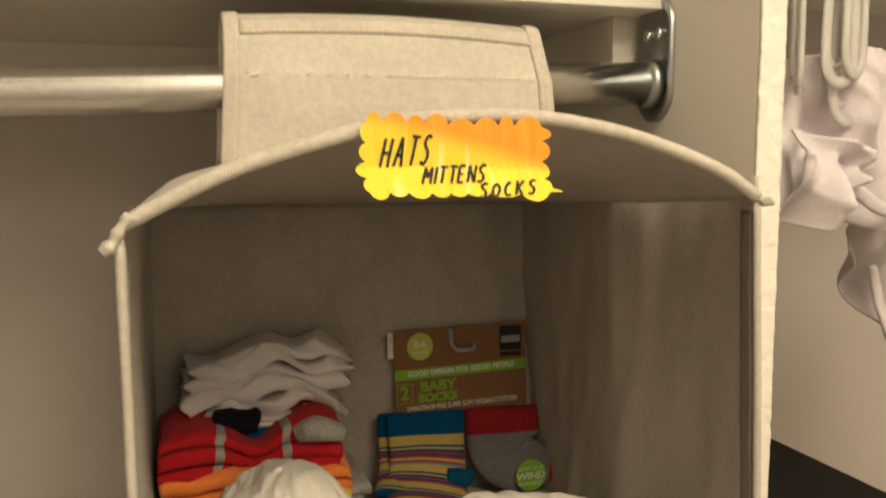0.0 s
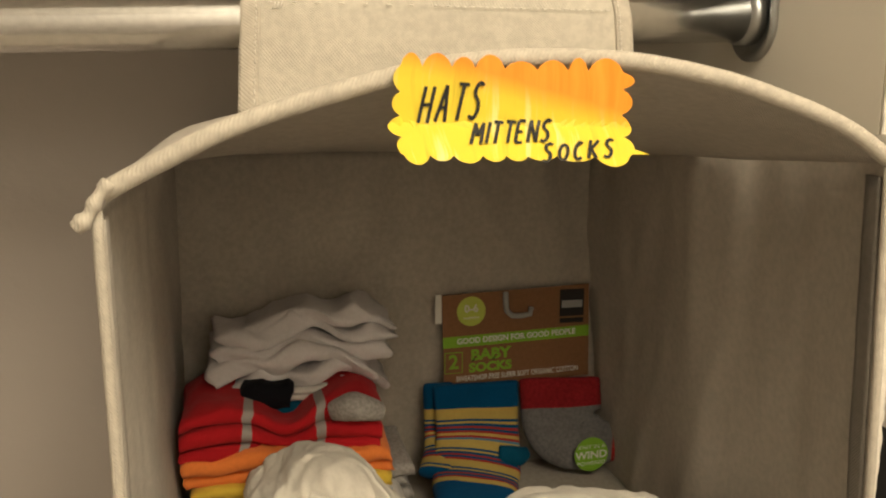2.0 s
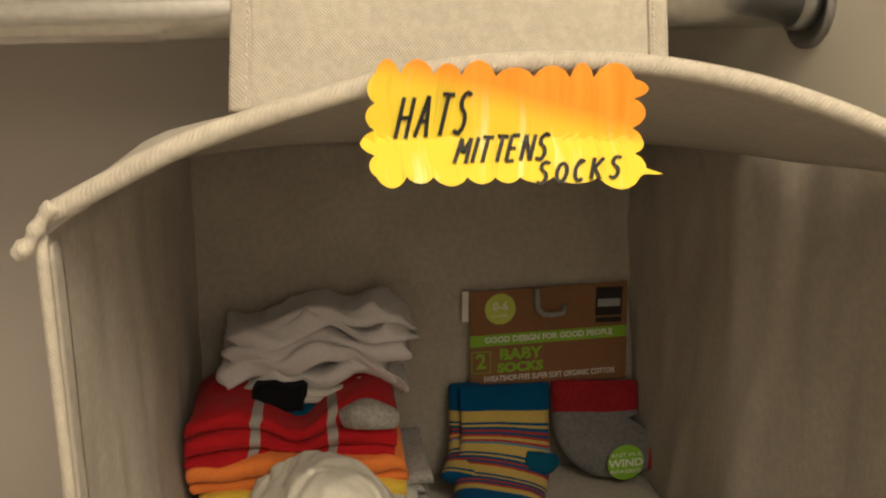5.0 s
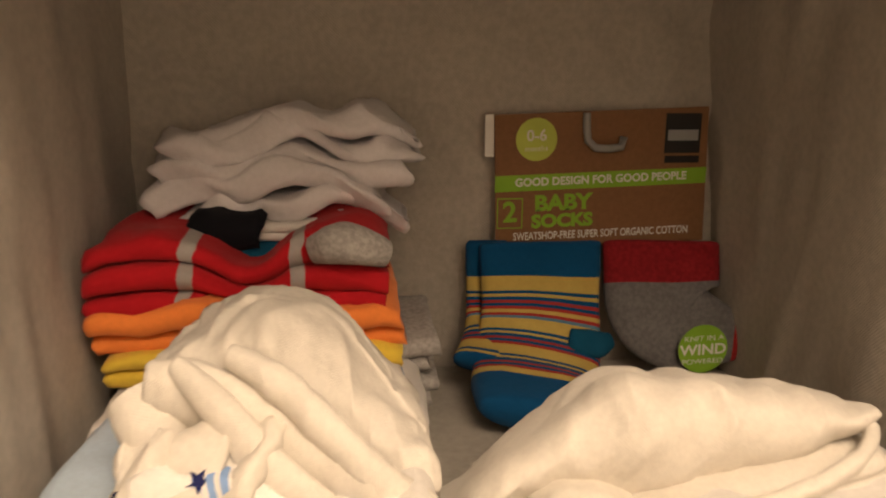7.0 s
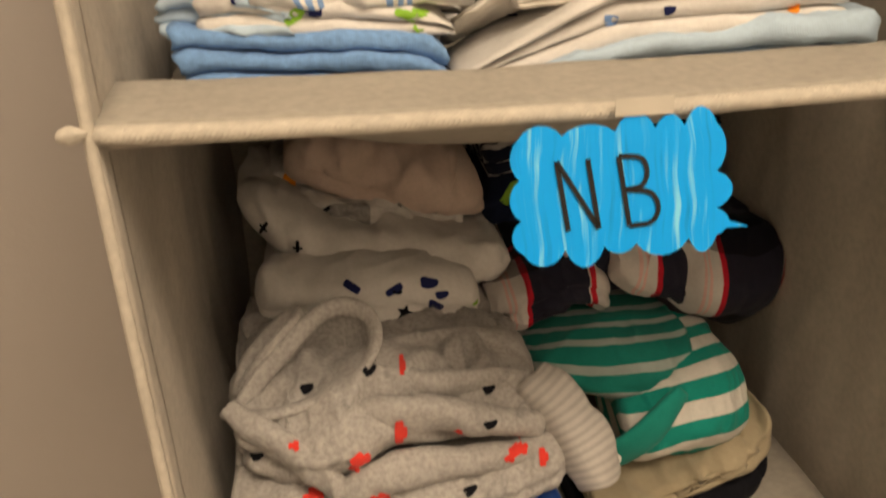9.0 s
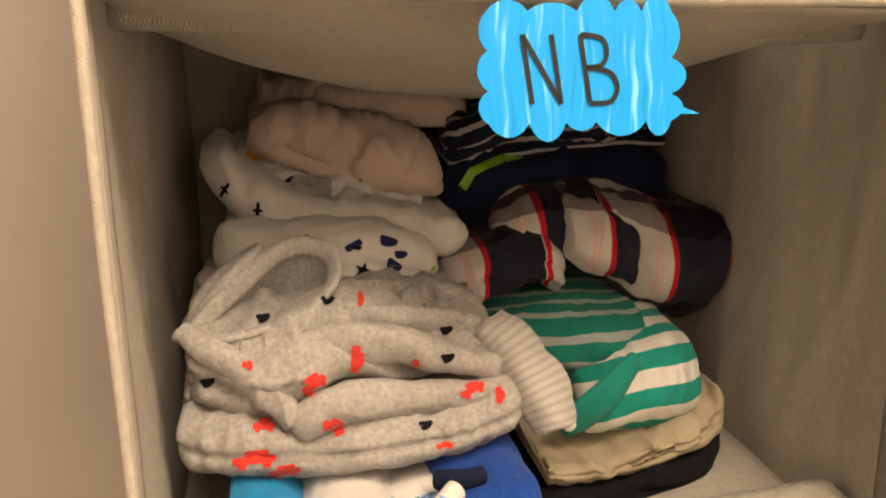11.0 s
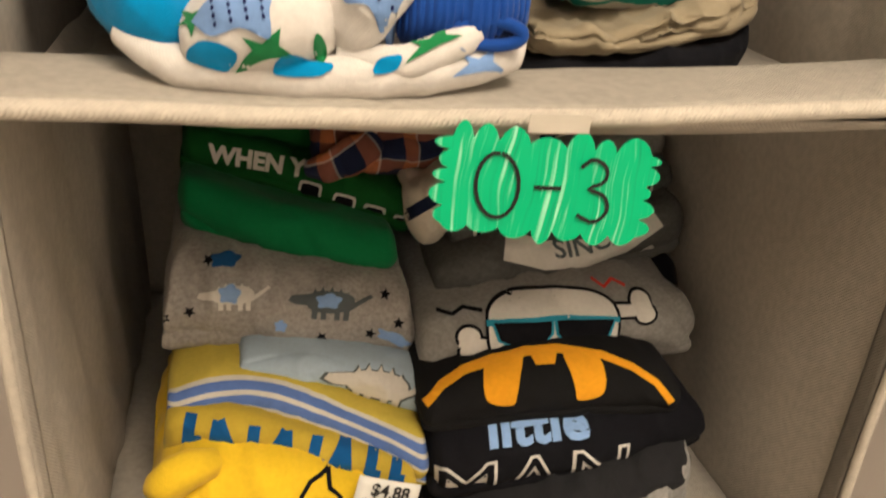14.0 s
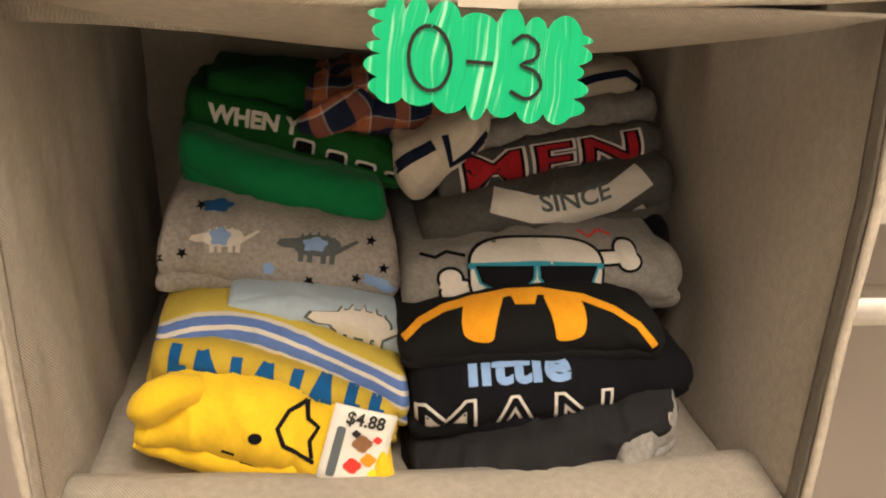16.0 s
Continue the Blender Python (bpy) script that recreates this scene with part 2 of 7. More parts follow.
def tube(points, r, seg=8, closed=False, squash=1.0, bm=None):
    """A round cord along points; r a number or a list."""
    bm = bm or bmesh.new()
    uv = bm.loops.layers.uv.verify()
    pts = [Vector(p) for p in points]
    n = len(pts)
    rings, up, run = [], Vector((0, 0, 1)), 0.0
    side = None
    for i, p in enumerate(pts):
        a = pts[(i - 1) % n] if closed else pts[max(i - 1, 0)]
        c = pts[(i + 1) % n] if closed else pts[min(i + 1, n - 1)]
        t = (c - a).normalized()
        if side is None:
            side = t.cross(up)
            if side.length < 0.05:
                side = t.cross(Vector((0, 1, 0)))
        side = (side - t * side.dot(t)).normalized()
        other = t.cross(side)
        rad = r[i] if isinstance(r, (list, tuple)) else r
        rings.append([bm.verts.new(p + side * rad * math.cos(k * math.tau / seg) + other * rad * squash * math.sin(k * math.tau / seg)) for k in range(seg)])
    for i in range(n if closed else n - 1):
        step = (pts[(i + 1) % n] - pts[i]).length
        for k in range(seg):
            k2 = (k + 1) % seg
            f = bm.faces.new([rings[i][k], rings[i][k2], rings[(i + 1) % n][k2], rings[(i + 1) % n][k]])
            for l, c in zip(f.loops, ((k, run), (k + 1, run), (k + 1, run + step), (k, run + step))):
                l[uv].uv = (c[0] / seg * 0.02, c[1])
        run += step
    if not closed:
        bm.faces.new(rings[0])
        bm.faces.new(rings[-1])
    return bm


def wob(p, freq, amp, seed=0.0):
    """Soft noise displacement of a point."""
    return noise.noise_vector(Vector(p) * freq + Vector((seed * 7.3, seed * 3.1, seed * 11.7))) * amp


def crease(p, freq, amp, seed, way=(1.0, 0.3, 0.6)):
    """Sharp-topped folds running across the way given."""
    ang = 0.9 * math.sin(seed * 2.7) + 0.5
    a = p[0] * math.cos(ang) + (p[2] - 0.5 * p[1]) * math.sin(ang)
    b = -p[0] * math.sin(ang) + (p[2] - 0.5 * p[1]) * math.cos(ang)
    q = Vector((a * freq, b * freq * 0.3, p[1] * freq * 0.25)) + Vector((seed * 5.1, seed * 9.7, seed * 2.3))
    r = 1 - abs(noise.noise(q)) * 2.6
    return (r * abs(r) if r > 0 else r * 0.6) * amp


def spline(ctrl, n):
    """Catmull-Rom through rows of numbers."""
    out = []
    m = len(ctrl)
    for i in range(n + 1):
        s = i / n * (m - 1)
        k = min(int(s), m - 2)
        f = s - k
        p0, p1, p2, p3 = ctrl[max(k - 1, 0)], ctrl[k], ctrl[k + 1], ctrl[min(k + 2, m - 1)]
        out.append([0.5 * (2 * b + (c - a) * f + (2 * a - 5 * b + 4 * c - d) * f * f + (3 * b - a - 3 * c + d) * f ** 3) for a, b, c, d in zip(p0, p1, p2, p3)])
    return out


def lerp_table(table, z):
    if z <= table[0][0]:
        return table[0][1]
    for (a, va), (b, vb) in zip(table, table[1:]):
        if z <= b:
            return va + (vb - va) * (z - a) / (b - a)
    return table[-1][1]

# ---------------------------------------------------------------- closet
PX0, PX1, PY0 = 0.324, 0.341, 0.434        # partition: faces and front end
WALL_Y = 0.86
box("floor", (-1.6, 1.3, -0.85, 1.0, -0.05, 0.0), M["carpet"], kind="structure")
box("ceiling", (-1.6, 1.3, -0.85, 1.0, 2.44, 2.5), M["ceiling"], kind="structure")
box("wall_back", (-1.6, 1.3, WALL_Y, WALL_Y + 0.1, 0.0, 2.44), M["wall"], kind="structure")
box("wall_left", (-1.7, -1.6, -0.85, 1.0, 0.0, 2.44), M["room"], kind="structure")
box("wall_right", (1.3, 1.4, -0.85, 1.0, 0.0, 2.44), M["room"], kind="structure")
# Unseen wall, added close behind the camera to bounce light into the cubbies.
box("wall_front", (-1.6, 1.3, -0.95, -0.85, 0.0, 2.44), M["room"], kind="structure")


def partition():
    bm = box_bm(PX0, PX1, PY0, WALL_Y, 0.0, 2.43, 0.0012)
    p = tagged(finish("partition_wall", bm, M["white"], False), kind="structure", label="cream painted closet partition with rough front edge")
    # the rough painted front edge: a finely pitted strip
    def edge(u, v):
        x, z = PX0 + u * (PX1 - PX0), 0.9 + v * 0.85
        k = noise.noise(Vector((x * 260, z * 260, 0.5)))
        k2 = noise.noise(Vector((x * 120, z * 120, 3.5)))
        return (x, PY0 - 0.0016 - 0.0011 * max(0.0, k + 0.1) - 0.0008 * k2, z)
    part("rough_edge", sheet(edge, 10, 420, 0.002), M["edge_paint"], p, "bumpy cream paint on the panel's edge")
    return p


M["edge_paint"] = wall_paint("edge_paint", (0.80, 0.75, 0.66), 0.5, 240.0)
partition()
SHELF_Z = 1.652
box("shelf_upper", (-1.6, PX0, 0.535, WALL_Y, SHELF_Z, SHELF_Z + 0.018), M["white"], 0.001, kind="structure", label="cream painted closet shelf above the rod")
box("shelf_upper_right", (PX1, 1.3, 0.535, WALL_Y, SHELF_Z + 0.07, SHELF_Z + 0.088), M["white"], 0.001, kind="structure", label="cream painted closet shelf")
box("cleat_back", (-1.6, PX0 - 0.02, WALL_Y - 0.019, WALL_Y, SHELF_Z - 0.05, SHELF_Z), M["white"], 0.001, kind="structure", label="painted cleat under the closet shelf")
box("cleat_side", (PX0 - 0.019, PX0, 0.575, WALL_Y, SHELF_Z - 0.042, SHELF_Z), M["edge_paint"], 0.001, kind="structure", label="painted cleat on the partition")
box("shelf_lower_right", (PX1, 1.3, 0.60, WALL_Y, 0.866, 0.886), M["white"], 0.001, kind="structure", label="cream painted lower closet shelf")
box("shelf_middle_right", (PX1, 1.3, 0.47, WALL_Y, 1.078, 1.096), M["white"], 0.001, kind="structure", label="cream painted middle closet shelf")

ROD_Y, ROD_Z, ROD_R = 0.545, 1.592, 0.0150


def closet_rod(x0, x1, y, z, bracket_x=None, way=1, slant=0.0, skew=0.0):
    rod = thing("closet_rod", ((x0 + x1) / 2, y, z), "polished chrome closet rod fixed under the shelf", "closet rod", "closet rods")
    inv = Matrix.Translation((-(x0 + x1) / 2, -y, -z))
    bm = tube([(x0 + (x1 - x0) * i / 12, y + skew * (x0 + (x1 - x0) * i / 12 - bracket_x), z + slant * (x0 + (x1 - x0) * i / 12 - bracket_x)) for i in range(13)], ROD_R, 32)
    bm.transform(inv)
    part("pipe", bm, M["chrome"], rod)
    if bracket_x is not None:
        # plate: an oval flange, screws above, cup round the rod's end
        bm = bmesh.new()
        prof, hz, hy = [], 0.028, 0.0225
        for k in range(40):
            a = k * math.tau / 40
            zz = math.sin(a)
            prof.append((math.cos(a) * hy, zz * hy + (hz if zz > 0 else -0.004) + (0.010 if zz > 0 else 0.0)))
        rings = []
        for off, s in ((0, 1.0), (0.003, 1.0), (0.0045, 0.93), (0.003, 0.86), (0.003, 0.0)):
            rings.append([bm.verts.new((bracket_x - way * off, y + p[0] * s, z + 0.012 + (p[1] - 0.012) * s)) for p in prof])
        for a, b in zip(rings, rings[1:]):
            for k in range(40):
                bm.faces.new([a[k], a[(k + 1) % 40], b[(k + 1) % 40], b[k]])
        bmesh.ops.remove_doubles(bm, verts=bm.verts, dist=1e-6)
        bm.transform(inv)
        flange = part("flange", bm, M["steel"], rod, "zinc flange screwed to the partition")
        bm = tube([(bracket_x - way * 0.002, y, z), (bracket_x - way * 0.012, y, z)], ROD_R + 0.002, 28)
        bm.transform(inv)
        part("cup", bm, M["steel"], flange)
        for sy in (-0.0075, 0.0075):
            bm = bmesh.new()
            bmesh.ops.create_uvsphere(bm, u_segments=14, v_segments=8, radius=0.0042)
            for v in bm.verts:
                v.co = Vector((v.co.x * 0.55 + bracket_x - way * 0.004, v.co.y + y + sy, v.co.z + z + 0.034))
            bm.transform(inv)
            part("screw", bm, M["chrome"], flange)
    return rod


closet_rod(-1.6, PX0 - 0.002, ROD_Y, ROD_Z + 0.010, PX0, 1, 0.027, -0.09)
closet_rod(PX1 + 0.002, 1.3, 0.60, 0.805, PX1, -1)

# ---------------------------------------------------------------- hanging organizer
FRONT, BACK = 0.390, 0.715
SHELVES = [1.271, 1.0262, 0.796]
LEFT = [(0.76, -0.006), (0.89, -0.011), (1.03, -0.0155), (1.27, -0.0225), (1.514, -0.025)]
RIGHT = [(0.76, 0.320), (0.95, 0.318), (1.03, 0.312), (1.27, 0.304), (1.53, 0.2935)]
ARCH_X, ARCH_W = -0.023, 0.3165
ARCH = [(0.0, 1.522), (0.05, 1.5305), (0.14, 1.5445), (0.26, 1.557), (0.38, 1.5665), (0.51, 1.570), (0.65, 1.5680), (0.80, 1.5580), (0.93, 1.5430), (1.0, 1.5295)]


def left_x(z):
    return lerp_table(LEFT, z)


def right_x(z):
    return lerp_table(RIGHT, z)


def arch_fine():
    """The arch rounded between its given heights."""
    out = []
    for k in range(len(ARCH) - 1):
        p = [ARCH[max(0, k - 1)], ARCH[k], ARCH[k + 1], ARCH[min(len(ARCH) - 1, k + 2)]]
        for i in range(6):
            f = i / 6
            out.append(tuple(0.5 * (2 * b + (c - a) * f + (2 * a - 5 * b + 4 * c - d) * f * f + (3 * b - a - 3 * c + d) * f ** 3) for a, b, c, d in zip(*p)))
    return out + [ARCH[-1]]


ARCH_FINE = arch_fine()


def arch_z(s):
    """Height of the top front edge, s from 0 at its left corner to 1 at its right."""
    return lerp_table(ARCH_FINE, s)


def organizer():
    o = thing("hanging_organizer", (0.145, 0.545, 0.79), "beige non-woven fabric hanging closet organizer with open shelves", "closet organizer")
    inv = Matrix.Translation((-0.145, -0.545, -0.79))

    def add(name, bm, mat, parent=None, label="", smooth=True):
        bm.transform(inv if parent is None else Matrix())
        return part(name, bm, mat, parent or o, label, smooth)

    def side(xf, sgn, seed):
        def fn(u, v):
            y, z = FRONT + u * (BACK - FRONT + 0.006), 0.775 + v * (1.515 + (0.0185 * (1 - u) ** 1.4 + 0.007 if sgn > 0 else 0.0) - 0.775)
            cell = ((z - 0.796) % 0.238) / 0.238
            belly = math.sin(math.pi * cell) * math.sin(math.pi * min(1, u * 1.1))
            x = xf(z) + sgn * (0.004 * belly + 0.010 * math.sin(math.pi * min(1, u * 2.0)) * (sgn > 0))
            fold = noise.noise(Vector((y * 15 + z * 2.0, z * 3.2, seed))) * 0.0042 + noise.noise(Vector((y * 60, z * 9, seed + 4))) * 0.0018 - 0.0016 * max(0, 1 - abs(noise.noise(Vector((y * 18 + z * 6, z * 5, seed + 8)))) * 7)
            return (min(x + fold * min(1, u * 6), PX0 - 0.002), y, z)
        return sheet(fn, 50, 110, 0.002, BACK - FRONT, 0.74)
    for xf, sgn, sd in ((left_x, -1, 1.0), (right_x, 1, 7.0)):
        pan = add("side_panel", side(xf, sgn, sd), M["felt_in"])

        def hem(u, v, xf=xf, sgn=sgn):
            z = 0.785 + v * ((1.522 if sgn > 0 else 1.512) - 0.785)
            return (xf(z) + (0.010 * math.sin(math.pi * u * 0.0738) if sgn > 0 else 0.0) - sgn * (0.0014 + 0.0004 * noise.noise(Vector((z * 30, u * 4, sgn)))), FRONT + 0.002 + u * (0.012 + 0.001 * noise.noise(Vector((z * 16, 1, sgn)))), z)
        bm = sheet(hem, 4, 90, 0.0012, 0.012, 0.72)
        bm.transform(inv)
        part("hem", bm, M["dark_hem" if sgn > 0 else "felt_in"], pan, "stitched fabric hem along the front")

    def back(u, v):
        z = 0.775 + v * (1.514 - 0.775)
        x = min(left_x(z) + (u * 1.08 - 0.04) * (right_x(z) - left_x(z)), PX0 - 0.001)
        y = BACK + noise.noise(Vector((x * 22, z * 4, 2.0))) * 0.006 + noise.noise(Vector((x * 50, z * 12, 6.0))) * 0.002 - 0.0035 * max(0, 1 - abs(noise.noise(Vector((x * 16 + z * 7, z * 5, 11.0)))) * 9) - 0.003 * max(0, 1 - abs(noise.noise(Vector((x * 11 - z * 9, z * 4, 21.0)))) * 12)
        return (x, y, z)
    add("back_panel", sheet(back, 60, 100, 0.002, 0.33, 0.74), M["felt_in"])

    def roof(u, v):
        y = FRONT + v * (BACK - FRONT)
        z0 = arch_z(u)
        z = 1.514 + (z0 - 1.514) * (1 - v) ** 1.4
        x = ARCH_X + u * ARCH_W
        bulge = 0.014 * math.sin(math.pi * min(1, v * 1.7)) * (1 - u) ** 2 * min(1, u * 12 + 0.15)
        return (x, y, z + bulge + noise.noise(Vector((x * 16, y * 16, 9))) * 0.002 * v)
    add("roof_panel", sheet(roof, 48, 30, 0.003, 0.33, 0.32), M["felt_in"])
    arch = [(ARCH_X + s * ARCH_W, FRONT - 0.001 + 0.0006 * math.sin(s * 40), arch_z(s)) for s in [i / 60 for i in range(61)]]
    add("arch_binding", tube(arch, 0.0036, 12, squash=1.0), M["binding"], None, "cream fabric binding rolled over the arched edge")

    tail = [(ARCH_X + 0.003, FRONT - 0.002, 1.526), (ARCH_X - 0.0015, FRONT - 0.003, 1.520), (ARCH_X - 0.0045, FRONT - 0.004, 1.5145), (ARCH_X - 0.0085, FRONT - 0.004, 1.5105)]
    add("binding_tail", tube([q[:3] for q in spline(tail, 14)], [0.0036 + 0.0006 * math.sin(i * 1.3) + (0.0008 if i > 10 else 0) for i in range(15)], 12, squash=0.7), M["binding"], None, "frayed loose end of the binding")
    # shelves: stiff strip in front, the floor behind dips
    for k, zs in enumerate(SHELVES):
        def floor_fn(u, v, zs=zs, k=k):
            y = FRONT + v * (BACK - FRONT)
            xl, xr = left_x(zs), right_x(zs)
            x = xl + u * (xr - xl)
            sag = -0.005 * math.sin(math.pi * u) * (1 if k else 0.5)
            dip = -0.021 * min(1, max(0, (y - 0.441) / 0.008))
            tilt = (0.005, 0.001, 0.004)[k] * min(1, (y - FRONT) / 0.045) + (0.010 * (u - 0.5) if k == 1 else 0.0)
            return (x, y, zs + sag + dip + tilt + noise.noise(Vector((x * 25, y * 25, k * 3.0))) * 0.0012)
        sh = add("shelf_panel", sheet(floor_fn, 40, 44, 0.005, 0.33, 0.32), M["felt"])
        lip = [Vector(floor_fn(i / 40, 0.0)) + Vector((0, 0.0005, -0.0005)) for i in range(41)]
        bm = tube(lip, 0.0032, 12)
        bm.transform(inv)
        part("front_binding", bm, M["binding"], sh, "cream binding along the shelf's front edge")
        if k < 2:
            def slack(u, v, zs=zs, k=k):
                y = FRONT + 0.003 + v * (BACK - FRONT - 0.012)
                xl, xr = left_x(zs) + 0.004, right_x(zs) - 0.004
                x = xl + u * (xr - xl)
                drop = (0.036, 0.024)[k] * math.sin(math.pi * u) ** (0.85, 0.4)[k] * math.sin(math.pi * v ** (1.2, 0.7)[k]) + 0.012 * min(1, v * 2.5)
                return (x, y, zs - 0.005 - drop + noise.noise(Vector((x * 14, y * 18, 5.0 + k))) * 0.004 * math.sin(math.pi * v))
            bm = sheet(slack, 40, 36, 0.0015, 0.33, 0.32)
            bm.transform(inv)
            part("slack_underside", bm, M["felt_in"], sh, "loose fabric sagging under the shelf")
    # vertical bindings
    for xf, z1 in ((left_x, 1.516), (right_x, 1.527)):
        pts = [(xf(z) + noise.noise(Vector((z * 9, 0, xf(z)))) * 0.0012, FRONT - 0.001 + noise.noise(Vector((z * 14, 3, 0))) * 0.001, z) for z in [0.785 + (z1 - 0.785) * i / 80 for i in range(81)]]
        add("edge_binding", tube(pts, 0.0021, 10), M["binding"])
    # knotted corners where the bindings meet
    for xf, sgn, zz in ((left_x, -1, 1.272), (left_x, -1, 1.0215), (right_x, 1, 1.5275), (right_x, 1, 1.272), (right_x, 1, 1.0315)):
        bm = bmesh.new()
        bmesh.ops.create_icosphere(bm, subdivisions=3, radius=0.0036)
        for v in bm.verts:
            p = v.co.copy()
            v.co = Vector((xf(zz) + sgn * 0.004 + p.x * 1.35, FRONT - 0.003 + p.y * 0.9, zz + p.z * 0.8 - sgn * p.x * 0.25)) + wob(p, 300, 0.0013, zz + sgn)
        add("corner_knot", bm, M["binding"])

    # strap over the rod
    x0, x1 = 0.0235, 0.2350

    def strap(u, v):
        # v runs up in front, over the rod, down behind
        path = [(0.516, 1.546), (0.518, 1.566), (0.519, 1.584), (0.5205, 1.5975), (0.5265, 1.609), (0.5335, 1.6215), (0.5405, 1.6325), (0.549, 1.6355), (0.560, 1.630), (0.567, 1.605), (0.570, 1.575), (0.575, 1.545)]
        s = v * (len(path) - 1)
        i = min(int(s), len(path) - 2)
        f = s - i
        f = f * f * (3 - 2 * f) * 0.4 + f * 0.6
        y = path[i][0] + (path[i + 1][0] - path[i][0]) * f
        z = path[i][1] + (path[i + 1][1] - path[i][1]) * f
        pinch = 0.004 * math.sin(math.pi * v)
        x = x0 + pinch + u * (x1 - x0 - 2 * pinch)
        return (x, y + noise.noise(Vector((x * 18, z * 30, 2))) * 0.0012, z + 0.004 * math.sin(math.pi * u) * (v > 0.3) * (v < 0.7))
    st = add("strap", sheet(strap, 50, 50, 0.003, 0.21, 0.2), M["lit_strap_felt"], None, "wide fabric strap sewn over the closet rod")
    LINE, CREST = 3.0 / 11, 5.6 / 11

    def lifted(u, v, d=0.0022):
        a, b = Vector(strap(u, min(1, v + 0.01))), Vector(strap(u, max(0, v - 0.01)))
        t = (a - b).normalized()
        return Vector(strap(u, v)) + Vector((0, -t.z, t.y)) * d
    for u0, u1 in ((0.0, 0.046), (0.954, 1.0)):
        bm = sheet(lambda u, v, u0=u0, u1=u1: lifted(u0 + (u1 - u0) * u, v * 0.62, 0.0021 + 0.0006 * math.sin(math.pi * u)), 6, 50, 0.0012, 0.01, 0.12)
        bm.transform(inv)
        part("side_binding", bm, M["binding"], st, "twill tape sewn along the strap's edge")
    bm = sheet(lambda u, v: lifted(0.046 + 0.908 * u, CREST - 0.055 + 0.075 * v, 0.0021 + 0.0007 * math.sin(math.pi * v)), 60, 6, 0.0012, 0.19, 0.01)
    bm.transform(inv)
    part("top_binding", bm, M["binding"], st, "twill tape sewn along the strap's top")
    bm = bmesh.new()
    for i in range(46):
        u = 0.06 + i * 0.0192
        for v, keep in ((LINE + 0.012, i % 3 == 0 or i > 20), (CREST - 0.046, True)):
            if keep:
                tube([lifted(u, v, 0.0033), lifted(u + 0.0125, v, 0.0033)], 0.00035, 5, bm=bm)
    for i in range(26):
        for u in (0.036, 0.964):
            v = 0.02 + i * 0.0185
            tube([lifted(u, v, 0.0033), lifted(u, v + 0.012, 0.0033)], 0.00035, 5, bm=bm)
    for u, v in ((0.075, 0.262), (0.083, 0.262), (0.092, 0.266)):
        tube([lifted(u, v, 0.0026), lifted(u + 0.006, v + 0.028, 0.0028)], 0.0004, 5, bm=bm)
    bm.transform(inv)
    part("stitching", bm, M["stitch"], st, "pale running stitches")
    return o


organizer()

# ---------------------------------------------------------------- garments


